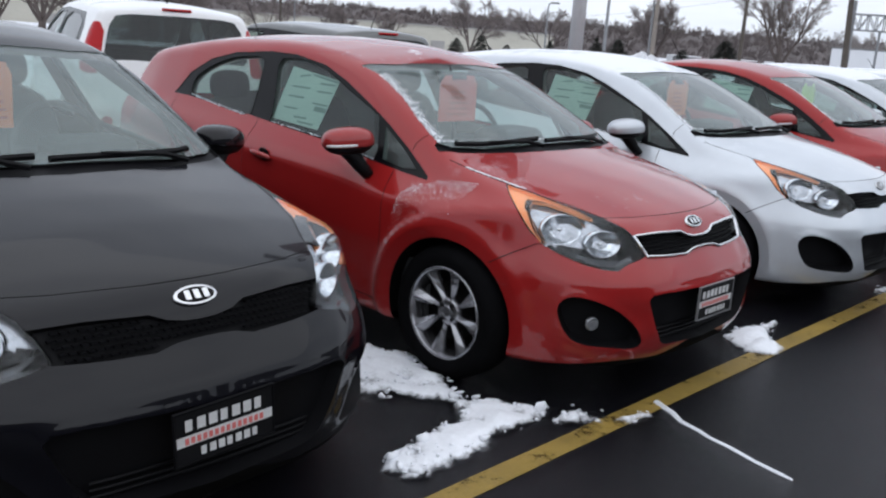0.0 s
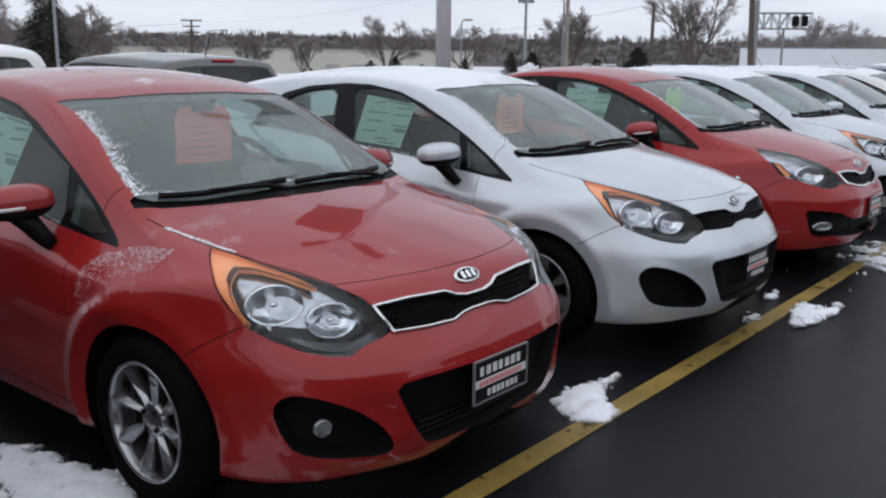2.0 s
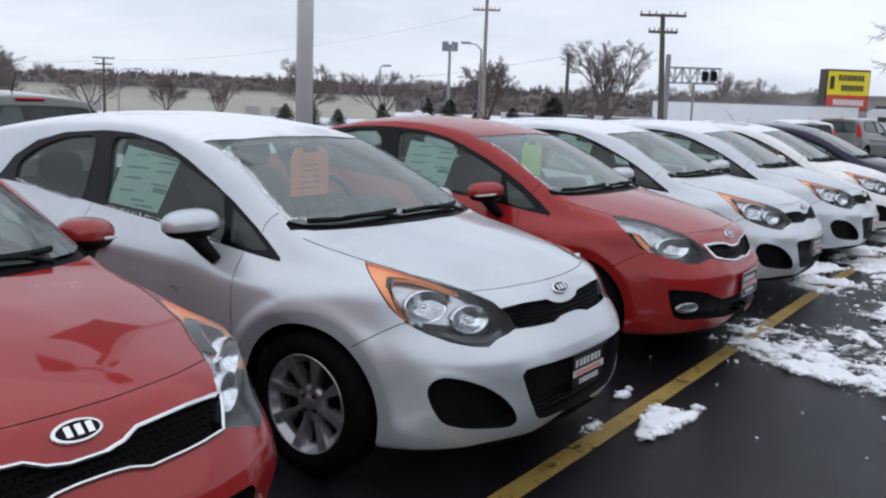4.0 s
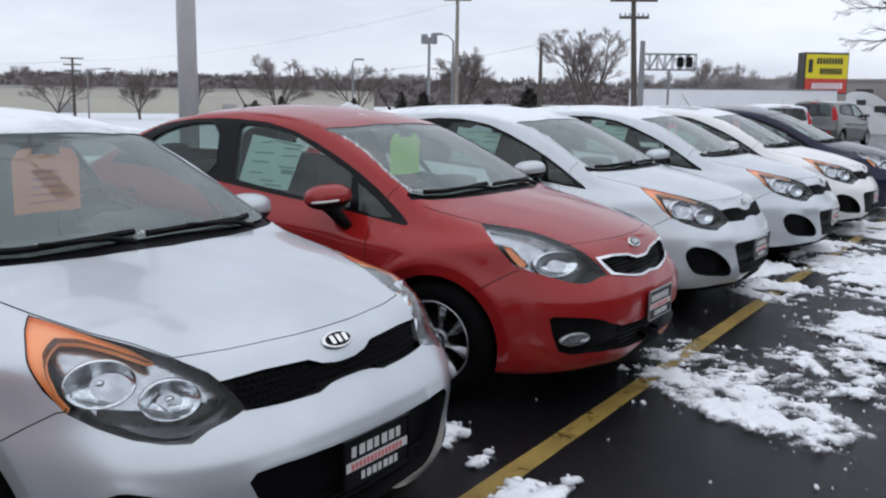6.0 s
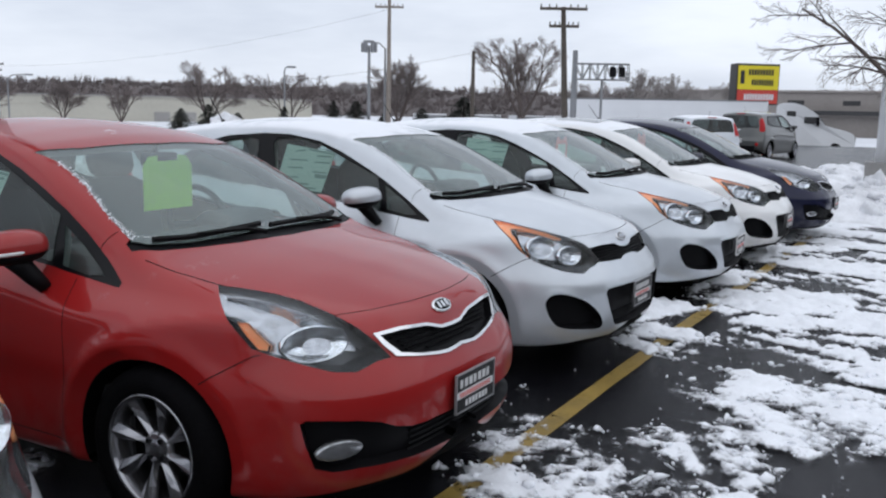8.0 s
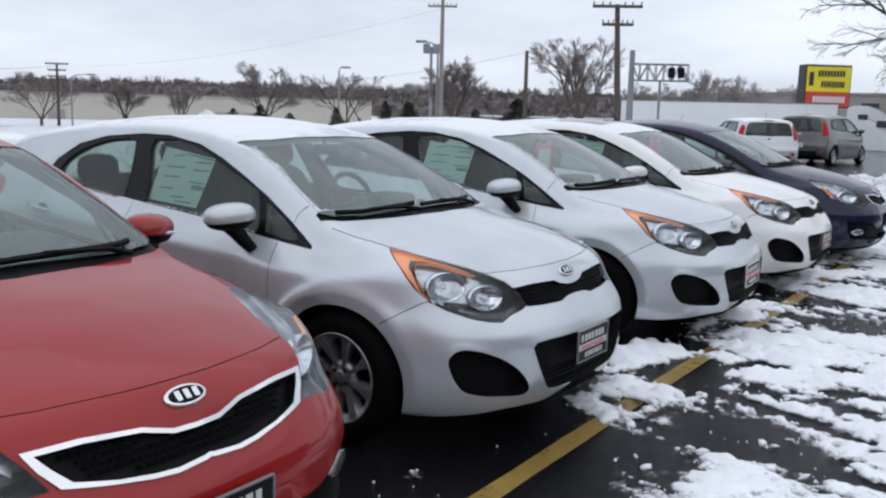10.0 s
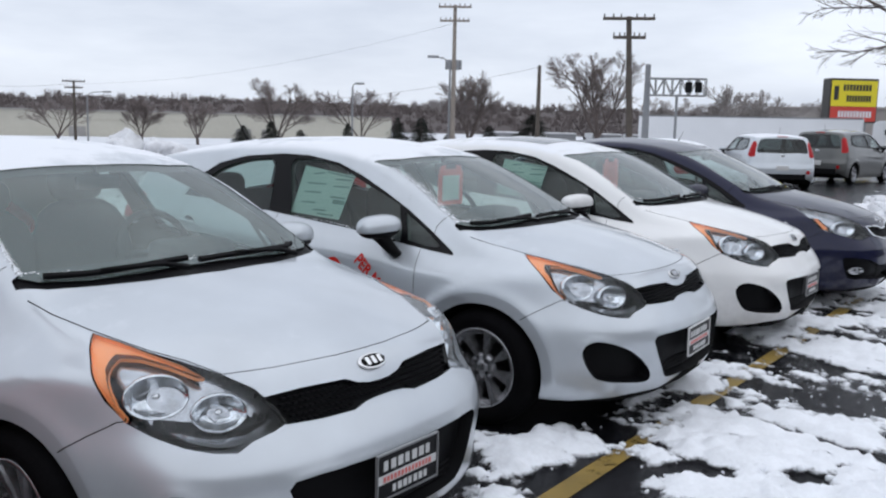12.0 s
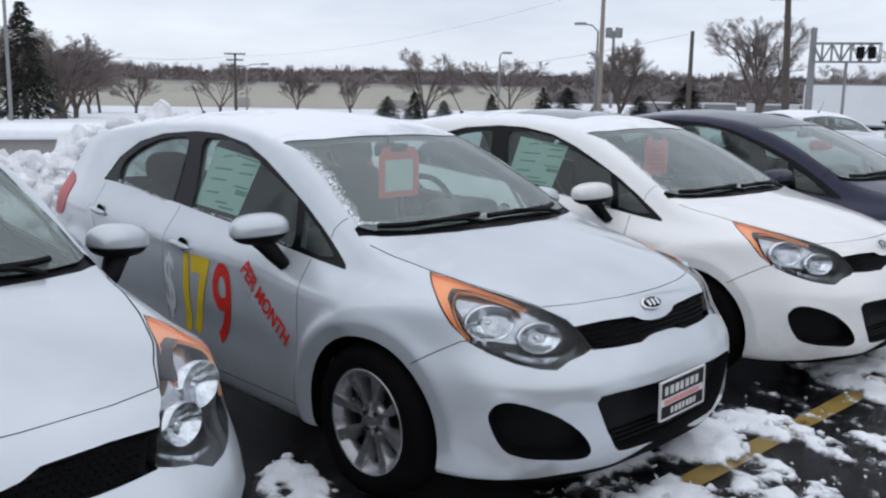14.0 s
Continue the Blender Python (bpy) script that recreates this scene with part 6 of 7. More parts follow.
BRICKGREY = material("drab grey-brown wall", (0.27, 0.245, 0.23), 0.85, vary=0.12, scale=0.3, fine=3)
BOARD_Y = material("yellow hoarding", (0.72, 0.60, 0.02), 0.5, vary=0.05)
BOARD_R = material("red hoarding", (0.52, 0.05, 0.035), 0.5, vary=0.05)
BOARD_K = material("dark print", (0.02, 0.02, 0.02), 0.5)
WIRE = material("black wire", (0.03, 0.03, 0.032), 0.6)


def single(name, bm, mat, label, category, group=""):
    me = bpy.data.meshes.new(name)
    bm.to_mesh(me)
    bm.free()
    me.materials.append(mat)
    return tagged(new(name, me), label, category, group)


def holder(name, label, category, at, group="", turn=0.0):
    ob = tagged(new(name), label, category, group)
    ob.matrix_basis = pose(at[0], at[1], at[2] if len(at) > 2 else 0, 0, 0, turn)
    return ob


# lamp posts of the lot, each with three heads and a hanging banner
BRONZE = material("dark bronze housing", (0.035, 0.032, 0.030), 0.5, vary=0.2, scale=6)
BANNER = material("dark red banner cloth", (0.10, 0.022, 0.035), 0.8, vary=0.2, scale=3, fine=60)


def lot_lamp(at, label):
    post = holder("street_lamp", label, "street lamp", at, "lamp posts of the lot")
    bm = bmesh.new()
    tube(bm, [(0, 0, 0.4), (0, 0, 7.7)], [0.098, 0.075], 20)
    for f in bm.faces:
        f.smooth = True
    part("pole", bm, PALESTEEL, post)
    bm = bmesh.new()
    tube(bm, [(0, 0, 0), (0, 0, 0.75)], [0.25, 0.25], 24)
    part("footing", bm, CONCRETE, post, "round concrete footing")
    for turn in (40, 160, 280):
        m = pose(0, 0, 7.55, 0, -8, turn)
        bm = bmesh.new()
        tube(bm, [m @ Vector((0.05, 0, 0)), m @ Vector((0.55, 0, 0.02))], 0.045, 8)
        arm = part("arm", bm, BRONZE, post)
        bm = bmesh.new()
        box(bm, 0.5, 1.15, -0.22, 0.22, -0.09, 0.10, 0.04, m)
        part("lamp_head", bm, BRONZE, arm, "flat dark lamp head")
    bm = bmesh.new()
    rows = []
    for k in range(11):
        u = k / 10
        rows.append([bm.verts.new((-0.62 * d - 0.10 * math.sin(5 * u) * w, 0.79 * d, 6.75 - 1.95 * u + 0.12 * d)) for w, d in ((0, 0.10), (0.5, 0.5), (1, 0.9), (0.6, 1.25 - 0.2 * u))])
    for r0, r1 in zip(rows, rows[1:]):
        for i in range(3):
            bm.faces.new((r0[i], r0[i + 1], r1[i + 1], r1[i])).smooth = True
    r = bmesh.ops.extrude_face_region(bm, geom=bm.faces[:])
    bmesh.ops.translate(bm, vec=(0.004, 0.004, 0), verts=[v for v in r["geom"] if isinstance(v, bmesh.types.BMVert)])
    part("banner", bm, BANNER, post, "dark red cloth banner")
    return post


lot_lamp((10.13, 5.31), "tall grey steel lamp post behind the cars")
lot_lamp((22.7, -0.45), "grey steel lamp post standing in the heaped snow")


def utility_pole(at, height, mat, arms, lean=(0, 0), r=0.15, turn=20, label="weathered wooden utility pole with crossarms"):
    p = holder("utility_pole", label, "utility pole", at, "utility poles", turn)
    bm = bmesh.new()
    top = Vector((lean[0], lean[1], height))
    tube(bm, [(0, 0, -1.2), top], [r, r * 0.62], 12)
    part("pole", bm, mat, p)
    for frac, half in arms:
        bm = bmesh.new()
        c = top * frac
        box(bm, c.x - half, c.x + half, c.y - 0.16, c.y - 0.05, c.z - 0.06, c.z + 0.06)
        arm = part("crossarm", bm, mat, p)
        for k in (-0.95, -0.6, -0.3, 0.3, 0.6, 0.95):
            bm = bmesh.new()
            tube(bm, [(c.x + half * k, c.y - 0.1, c.z + 0.05), (c.x + half * k, c.y - 0.1, c.z + 0.2)], [0.04, 0.03], 6)
            part("insulator", bm, STEEL, arm)
    return p


utility_pole((44.1, 14.15, 0), 6.05, WOOD, ((0.985, 1.05), (0.86, 0.66)), lean=(-0.35, 0.1), r=0.17, turn=-62)
utility_pole((54.95, 31.0, 0), 8.7, PALEWOOD, ((0.985, 1.0), (0.89, 0.9)), r=0.17, turn=-60, label="tall pale wooden utility pole with two crossarms")
utility_pole((52.7, 23.65, 0), 4.8, WOOD, (), r=0.15, label="short bare wooden pole")
utility_pole((58.1, 76.7, -1), 5.8, WOOD, ((0.98, 1.0), (0.88, 0.8), (0.78, 0.8)), r=0.16, turn=-40)
utility_pole((47.1, 82.4, -1), 5.5, WOOD, ((0.97, 1.0),), lean=(-0.7, 0), r=0.15, turn=-30)


def road_lamp(at, height, arm, turn, label="slim street lamp with a curved arm"):
    p = holder("road_lamp", label, "street lamp", at, "street lamps along the road", turn)
    bm = bmesh.new()
    tube(bm, [(0, 0, -1.2), (0, 0, height * 0.92), (arm * 0.3, 0, height * 0.985), (arm, 0, height)], [0.09, 0.06, 0.045, 0.035], 8)
    part("pole", bm, STEEL, p)
    bm = bmesh.new()
    box(bm, arm - 0.1, arm + 0.6, -0.14, 0.14, height - 0.08, height + 0.07, 0.03)
    part("lamp_head", bm, STEEL, p)


road_lamp((56.9, 72.8, -1), 4.7, 1.5, -45)
road_lamp((54.9, 31.25, 0), 5.6, -1.3, -60)
road_lamp((61.3, 44.9, 0), 4.4, 0.3, -60, "short street lamp with a square head")
road_lamp((25.6, 43.1, -0.6), 13.0, 1.5, -60, "slim grey lamp post beyond the lot")

# mast with aerials
mast = holder("aerial_mast", "slender steel mast with panel aerials on top", "mast", (151.9, 99.7, -2.34))
mast.matrix_basis = mast.matrix_basis @ Matrix.Diagonal((2.55, 2.55, 2.55, 1))
bm = bmesh.new()
tube(bm, [(0, 0, -1.2), (0, 0, 6.0)], [0.14, 0.10], 8)
part("pole", bm, STEEL, mast)
for k in range(6):
    bm = bmesh.new()
    a = k * math.tau / 6
    box(bm, 0.5 * math.cos(a) - 0.08, 0.5 * math.cos(a) + 0.08, 0.5 * math.sin(a) - 0.08, 0.5 * math.sin(a) + 0.08, 5.5, 6.2)
    part("aerial", bm, STEEL, mast)

# sign bridge over the road, seen from behind
gan = holder("sign_gantry", "grey lattice arm of a road sign bridge", "sign gantry", (54.3, 18.0, 0), turn=-62)
bm = bmesh.new()
tube(bm, [(0, 0, -1.2), (0, 0, 4.85)], [0.22, 0.14], 12)
part("post", bm, STEEL, gan)
bm = bmesh.new()
L = 3.0
for z in (3.25, 4.12):
    for y in (-0.3, 0.3):
        tube(bm, [(0, y, z), (L, y, z)], 0.042, 6)
for k in range(7):
    x0, x1 = L * k / 7, L * (k + 1) / 7
    for y in (-0.3, 0.3):
        tube(bm, [(x0, y, 3.25 if k % 2 else 4.12), (x1, y, 4.12 if k % 2 else 3.25)], 0.026, 5)
        tube(bm, [(x1, y, 3.25), (x1, y, 4.12)], 0.028, 5)
part("lattice_arm", bm, STEEL, gan)
for k in range(2):
    bm = bmesh.new()
    box(bm, 1.9 + 0.5 * k, 2.25 + 0.5 * k, -0.55, -0.35, 3.4, 3.95, 0.05)
    part("signal_box", bm, BLACKPLASTIC, gan)
bm = bmesh.new()
tube(bm, [(1.55, 0, -1.2), (1.55, 0, 3.25)], 0.07, 8)
part("post", bm, STEEL, gan)

# hoarding
hb = holder("billboard", "yellow and red roadside billboard on two steel legs", "billboard", (72.6, 11.6, 0), turn=-52)
bm = bmesh.new()
box(bm, -1.60, 1.60, 0.05, 1.15, 2.15, 5.0, 0.04)
part("cabinet", bm, BRONZE, hb, "dark steel cabinet")
bm = bmesh.new()
box(bm, -1.5, 1.5, -0.02, 0.06, 3.2, 4.85)
part("yellow_panel", bm, BOARD_Y, hb, "yellow panel with dark print")
bm = bmesh.new()
box(bm, -1.5, 1.5, -0.02, 0.06, 2.25, 3.18)
part("red_panel", bm, BOARD_R, hb, "red panel with pale print")
for row, (z0, z1, mat, x0, x1, n) in enumerate(((4.2, 4.6, BOARD_K, -0.75, 1.15, 9), (3.5, 3.9, BOARD_K, -0.5, 1.15, 9), (2.5, 2.9, OFFWHITE, -1.0, 1.25, 11))):
    bm = bmesh.new()
    for k in range(n):
        a = x0 + (x1 - x0) * k / n
        box(bm, a, a + (x1 - x0) / n * 0.68, -0.05, -0.021, z0, z1)
    part("print", bm, mat, hb)
bm = bmesh.new()
box(bm, -1.35, -1.05, -0.05, -0.021, 3.6, 4.5)
part("print", bm, BOARD_K, hb)
for x in (-1.0, 1.0):
    bm = bmesh.new()
    tube(bm, [(x, 0.4, -1.2), (x, 0.4, 2.2)], 0.12, 10)
    part("leg", bm, STEEL, hb)

# warehouse across the road
wh = holder("warehouse", "long low beige warehouse across the road", "building", (0, 0))
a, b = Vector((38.0, 128.0, 0)), Vector((109.0, 79.8, 0))
d = (b - a).normalized()
nrm = Vector((-d.y, d.x, 0))
for z0, z1, off in ((-1.6, 1.0, 0.0), (1.0, 1.12, 0.06), (1.12, 2.15, 0.0)):
    bm = bmesh.new()
    q = [a - nrm * off, b - nrm * off, b + nrm * 40, a + nrm * 40]
    v0, v1 = [bm.verts.new((*p.xy, z0)) for p in q], [bm.verts.new((*p.xy, z1)) for p in q]
    for k in range(4):
        bm.faces.new((v0[k], v0[(k + 1) % 4], v1[(k + 1) % 4], v1[k]))
    bm.faces.new(v1)
    part("wall_band", bm, BEIGE, wh)
bm = bmesh.new()
q = [a - nrm * 0.3, b - nrm * 0.3, b + nrm * 41, a + nrm * 41]
v0, v1 = [bm.verts.new((*p.xy, 2.15)) for p in q], [bm.verts.new((*p.xy, 2.3)) for p in q]
for k in range(4):
    bm.faces.new((v0[k], v0[(k + 1) % 4], v1[(k + 1) % 4], v1[k]))
bm.faces.new(v1)
part("roof", bm, CONCRETE, wh)
for t_ in (0.12, 0.2, 0.52, 0.76, 0.8):
    p = a + (b - a) * t_
    bm = bmesh.new()
    box(bm, -1.0, 1.0, -0.1, 0.1, -1.4, 0.2, 0, Matrix.Translation(p) @ d.to_track_quat("X", "Z").to_matrix().to_4x4())
    part("dock_door", bm, CONCRETE, wh)

# flat grey building behind the hoarding
fb = holder("flat_building", "flat-roofed grey building with a row of dark windows", "building", (104, 0, 0), turn=-90)
bm = bmesh.new()
box(bm, -25.5, 32, 0, 20, -1.5, 3.75)
part("wall", bm, BRICKGREY, fb)
bm = bmesh.new()
box(bm, -25.8, 32.4, -0.25, 20.4, 3.75, 3.95)
part("roof", bm, BRICKGREY, fb)
bm = bmesh.new()
box(bm, -14, 32, -1.2, -0.01, 1.55, 1.95)
part("canopy", bm, DARKWALL, fb, "dark canopy over the loading doors")
for k in range(9):
    bm = bmesh.new()
    box(bm, -20 + 5.2 * k, -18.4 + 5.2 * k, -0.05, 0.1, 2.5, 2.95)
    part("window", bm, DARKWALL, fb)
# low shed at the edge of the lot
shed = holder("low_shed", "low grey shed with snow on its roof", "building", (17.3, 16.8, 0), turn=-21)
bm = bmesh.new()
box(bm, -7, 1.0, 0, 3, -0.2, 0.46)
part("wall", bm, CONCRETE, shed)
bm = bmesh.new()
box(bm, -7.2, 1.2, -0.2, 3.2, 0.46, 0.66, 0.06)
part("roof", bm, SNOW, shed, "thick snow on a flat roof")
# white box trailers parked far off
for k, (x, y) in enumerate(((74, 34), (76, 31), (78, 28.5), (80, 25.5), (81.5, 23), (82.5, 20.5), (71, 37.5), (84, 17.5))):
    tr = holder("box_trailer", "white box trailer parked on the far side", "trailer", (x, y, -0.6), "parked trailers", -50)
    bm = bmesh.new()
    box(bm, -1.2, 1.2, -1.3, 1.3, 0.25, 1.6, 0.03)
    part("box_body", bm, OFFWHITE, tr)
    bm = bmesh.new()
    box(bm, -1.15, 1.15, -1.34, -1.28, 0.35, 1.5, 0.0)
    part("rear_door", bm, STEEL, tr)
    for s_ in (-0.8, 0.8):
        bm = bmesh.new()
        tube(bm, [(s_ - 0.2, -0.6, 0.0), (s_ + 0.2, -0.6, 0.0)], 0.42, 12)
        part("wheel", bm, RUBBER, tr)


# ---------------------------------------------------------------- trees
def limb(bm_t, bm_w, p, d, length, r, depth, rng, slim, rise, fork_n):
    """One limb that bends towards the light, with thinner ones leaving it along its length."""
    pts, rad, dd = [p.copy()], [max(r, slim)], d.copy()
    steps = 4 if depth > 1 else 2
    for k in range(steps):
        dd = (dd + Vector((rng.gauss(0, 0.09), rng.gauss(0, 0.09), rng.gauss(rise, 0.05)))).normalized()
        pts.append(pts[-1] + dd * (length / steps))
        rad.append(max(r * (1 - 0.62 * (k + 1) / steps), slim))
    tube(bm_t if depth > 2 else bm_w, pts, rad, 6 if depth > 3 else 3, False)
    if depth == 0:
        return
    n = fork_n[depth]
    for k in range(n):
        f = 0.22 + 0.76 * (k + rng.uniform(0.1, 0.9)) / n
        i = min(int(f * steps), steps - 1)
        at, along = pts[i].lerp(pts[i + 1], f * steps - i), (pts[i + 1] - pts[i]).normalized()
        side = Matrix.Rotation(rng.uniform(0, math.tau), 3, along) @ along.orthogonal().normalized()
        a = rng.uniform(0.38, 0.72)
        nd = (along * math.cos(a) + side * math.sin(a)).normalized()
        limb(bm_t, bm_w, at, nd, length * rng.uniform(0.42, 0.66) * (1.12 - 0.45 * f), r * (0.62 - 0.25 * f), depth - 1, rng, slim, rise, fork_n)


def bare_tree_meshes(height, seed, depth=4, stem=0.14, thick=1.0, slim=0.0045, rise=0.06, stems=4, lean=0.42, reach=0.62, fork_n=(0, 7, 7, 7, 6)):
    rng = random.Random(seed)
    bt, bw = bmesh.new(), bmesh.new()
    fork = Vector((0.02 * height, 0, height * stem))
    tube(bt, [(0, 0, -1.0), (0.012 * height, 0, height * stem * 0.5), fork], [height * 0.026 * thick, height * 0.022 * thick, height * 0.020 * thick], 8, False)
    for k in range(stems):
        a = k * math.tau / stems + rng.uniform(-0.5, 0.5)
        out = lean * rng.uniform(0.45, 1.2)
        limb(bt, bw, fork - Vector((0, 0, 0.04 * height * rng.random())), Vector((math.cos(a) * out, math.sin(a) * out, 1)).normalized(), height * reach * rng.uniform(0.8, 1.05), height * 0.013 * thick, depth, rng, slim, rise, fork_n)
    out = []
    for nm, bm in (("trunk", bt), ("crown", bw)):
        me = bpy.data.meshes.new(nm)
        bm.to_mesh(me)
        bm.free()
        out.append(me)
    return out


TREES = [bare_tree_meshes(6.0, seed_, stems=n_, lean=l_) for seed_, n_, l_ in ((3, 4, 0.45), (8, 3, 0.55), (21, 5, 0.42), (33, 4, 0.60))]


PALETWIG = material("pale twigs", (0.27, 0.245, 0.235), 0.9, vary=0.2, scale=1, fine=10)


def bare_tree(at, height, which, turn, twig=TWIG, label="bare winter tree with a wide crown", group="bare trees along the road"):
    t = holder("bare_tree", label, "tree", at, group, turn)
    t.matrix_basis = t.matrix_basis @ Matrix.Diagonal((height / 4.1, height / 4.1, height / 5.3, 1))
    part("trunk", TREES[which][0], BARK if twig is TWIG else twig, t)
    part("crown", TREES[which][1], twig, t, "leafless twigs")


for k, (x, y, h, z) in enumerate(((49.9, 81.2, 4.2, -1.2), (56.8, 77.5, 4.9, -1.2), (63.1, 73.4, 4.2, -1.1), (67.3, 70.3, 4.4, -1.1), (62.1, 53.7, 5.6, -1.0), (66.9, 48.9, 5.2, -0.8), (69.1, 39.6, 5.8, -0.7), (73.0, 30.2, 7.6, -0.3), (40, 85, 5.6, -1.2), (36, 82, 7.5, -1.2), (45, 80, 5.0, -1.2), (33, 84, 7.0, -1.2), (32.4, 53.9, 5.4, -0.8), (33.6, 57, 5.0, -0.9), (35.5, 60, 5.0, -0.9), (28, 64, 7.0, -0.9), (33, 69, 6.4, -0.9), (38, 66, 4.6, -0.9), (36, 64, 4.6, -0.9), (76, 26, 4.3, -0.5), (80, 22.5, 5.2, -0.5), (83, 20, 4.6, -0.5), (89, 17, 4.8, -0.5), (86, 22, 5.4, -0.5))):
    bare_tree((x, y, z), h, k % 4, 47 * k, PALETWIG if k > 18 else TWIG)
# tree at the edge of the lot whose twigs reach into view
near = bare_tree_meshes(5.4, 14, 4, 0.36, 0.6, 0.0022, -0.07, 7, 1.5, 0.40, (0, 4, 4, 5, 5))
t = holder("bare_tree", "bare tree by the lot with drooping twigs", "tree", (21.3, -1.0), turn=30)
part("trunk", near[0], BARK, t)
part("crown", near[1], BARK, t, "leafless drooping twigs")


def fir_meshes(seed):
    """A trunk and a crown of thin drooping sprays in uneven layers."""
    rng = random.Random(seed)
    bt = bmesh.new()
    tube(bt, [(0, 0, -0.3), (0, 0, 0.95)], [0.03, 0.004], 6)
    trunk = bpy.data.meshes.new("trunk")
    bt.to_mesh(trunk)
    bt.free()
    vs, fs = [], []
    for k in range(620):
        f = rng.random() ** 0.85
        a = rng.uniform(0, math.tau)
        c, across = Vector((math.cos(a), math.sin(a), 0)), Vector((-math.sin(a), math.cos(a), 0))
        reach = 0.31 * (1 - f) ** 0.7 * rng.uniform(0.55, 1.1) * (1 + 0.55 * noise.noise(Vector((1.6 * math.cos(a), 1.6 * math.sin(a), 7.0 * f + seed)))) + 0.012
        base = Vector((0, 0, 0.05 + 0.93 * f))
        for j in range(16):
            u = rng.uniform(0.2, 1.0)
            root = base + c * (reach * u) + Vector((0, 0, reach * (0.10 * u - 0.42 * u * u)))
            way = (c * rng.uniform(0.2, 1.0) + across * rng.uniform(-1, 1) + Vector((0, 0, rng.uniform(-0.7, 0.15)))).normalized()
            tip = root + way * (0.020 + 0.20 * reach) * rng.uniform(0.6, 1.2)
            w = way.cross(Vector((rng.uniform(-1, 1), rng.uniform(-1, 1), 1))).normalized() * (0.0030 + 0.010 * reach)
            n0 = len(vs)
            vs += [root - w, root + w, tip]
            fs.append((n0, n0 + 1, n0 + 2))
    return trunk, mesh_of("crown", vs, fs, smooth=False)


FIRS = [fir_meshes(2), fir_meshes(9)]
for k, (x, y, h, w) in enumerate(((28.7, 49.9, 6.0, 1.15), (49.3, 43.7, 1.5, 2.4), (50.6, 42.5, 1.8, 1.9), (52.0, 41.2, 1.3, 2.2), (54.2, 39.0, 1.75, 1.5), (56.4, 36.5, 2.2, 1.5), (57.4, 35.3, 2.2, 2.2), (60.1, 31.6, 1.8, 2.2), (61.6, 29.1, 2.6, 2.6), (58.6, 33.8, 1.4, 2.2))):
    fir = holder("fir_tree", "dark green conifer standing in the snow", "tree", (x, y, -0.45), "conifers along the road", 40 * k)
    fir.matrix_basis = fir.matrix_basis @ Matrix.Diagonal((h * w, h * w, h * 1.08, 1))
    part("trunk", FIRS[k % 2][0], BARK, fir)
    part("crown", FIRS[k % 2][1], PINE, fir, "dark green needles")

# wooded rise along the horizon, its ground coloured darker for shade among the trees
rng = random.Random(12)
hill_v, hill_f = [], []
AZ = np.radians(np.linspace(-15, 110, 126))
def crest(a):
    return 7.9 + 0.9 * noise.noise(Vector((a * 4, 0, 0))) + 0.7 * noise.noise(Vector((a * 37, 5, 0))) + 0.7 * noise.noise(Vector((a * 11, 3, 0)))
for a in AZ:
    for dist, f in ((230, 0.0), (262, 0.45), (300, 0.9), (330, 1.0)):
        hill_v.append((8 + dist * math.cos(a), dist * math.sin(a), -1.6 + f * (crest(a) + 0.6)))
for i in range(len(AZ) - 1):
    for j in range(3):
        hill_f.append((i * 4 + j, i * 4 + j + 1, (i + 1) * 4 + j + 1, (i + 1) * 4 + j))
me = mesh_of("hillside", hill_v, hill_f)
me.materials.append(material("wooded slope with painted shade", (0.095, 0.079, 0.078), 0.95, vary=0.15, scale=0.05, fine=1.5))
tagged(new("hillside", me), "low brown wooded rise along the horizon", "hillside", kind="structure")
wv, wf = [], []
for k in range(5200):
    a = rng.uniform(AZ[0], AZ[-1])
    dist = rng.uniform(232, 328)
    f = np.interp(dist, [230, 262, 300, 330], [0.0, 0.45, 0.9, 1.0])
    base = Vector((8 + dist * math.cos(a), dist * math.sin(a), -1.6 + f * crest(a)))
    h = rng.uniform(1.2, 2.5) * (1.75 if rng.random() < 0.12 else 1)
    half = h * rng.uniform(0.5, 0.95)
    side = Vector((-math.sin(a), math.cos(a), 0))
    out_ = Vector((math.cos(a), math.sin(a), 0))
    for j in range(13):
        th = rng.uniform(-1.9, 1.9)
        rr_ = rng.uniform(0.45, 1.0)
        b0 = base + side * (half * 0.35 * math.sin(th)) + Vector((0, 0, h * rng.uniform(0.15, 0.5)))
        tip = base + side * (half * rr_ * math.sin(th)) + Vector((0, 0, h * (0.55 + 0.45 * rr_ * math.cos(th)))) + out_ * rng.gauss(0, 0.4)
        w = side * rng.uniform(0.06, 0.16) + Vector((0, 0, 0.05))
        n0 = len(wv)
        wv += [b0 - w, b0 + w, tip + w * 0.5, tip - w * 0.5]
        wf.append((n0, n0 + 1, n0 + 2, n0 + 3))
me = mesh_of("far_woods", wv, wf, smooth=False)
me.materials.append(WOODS)
tagged(new("far_woods", me), "far leafless woods, greyish brown", "woods", kind="stuff")

# taller single crowns that stand above the woods, paler against the sky
wv, wf = [], []
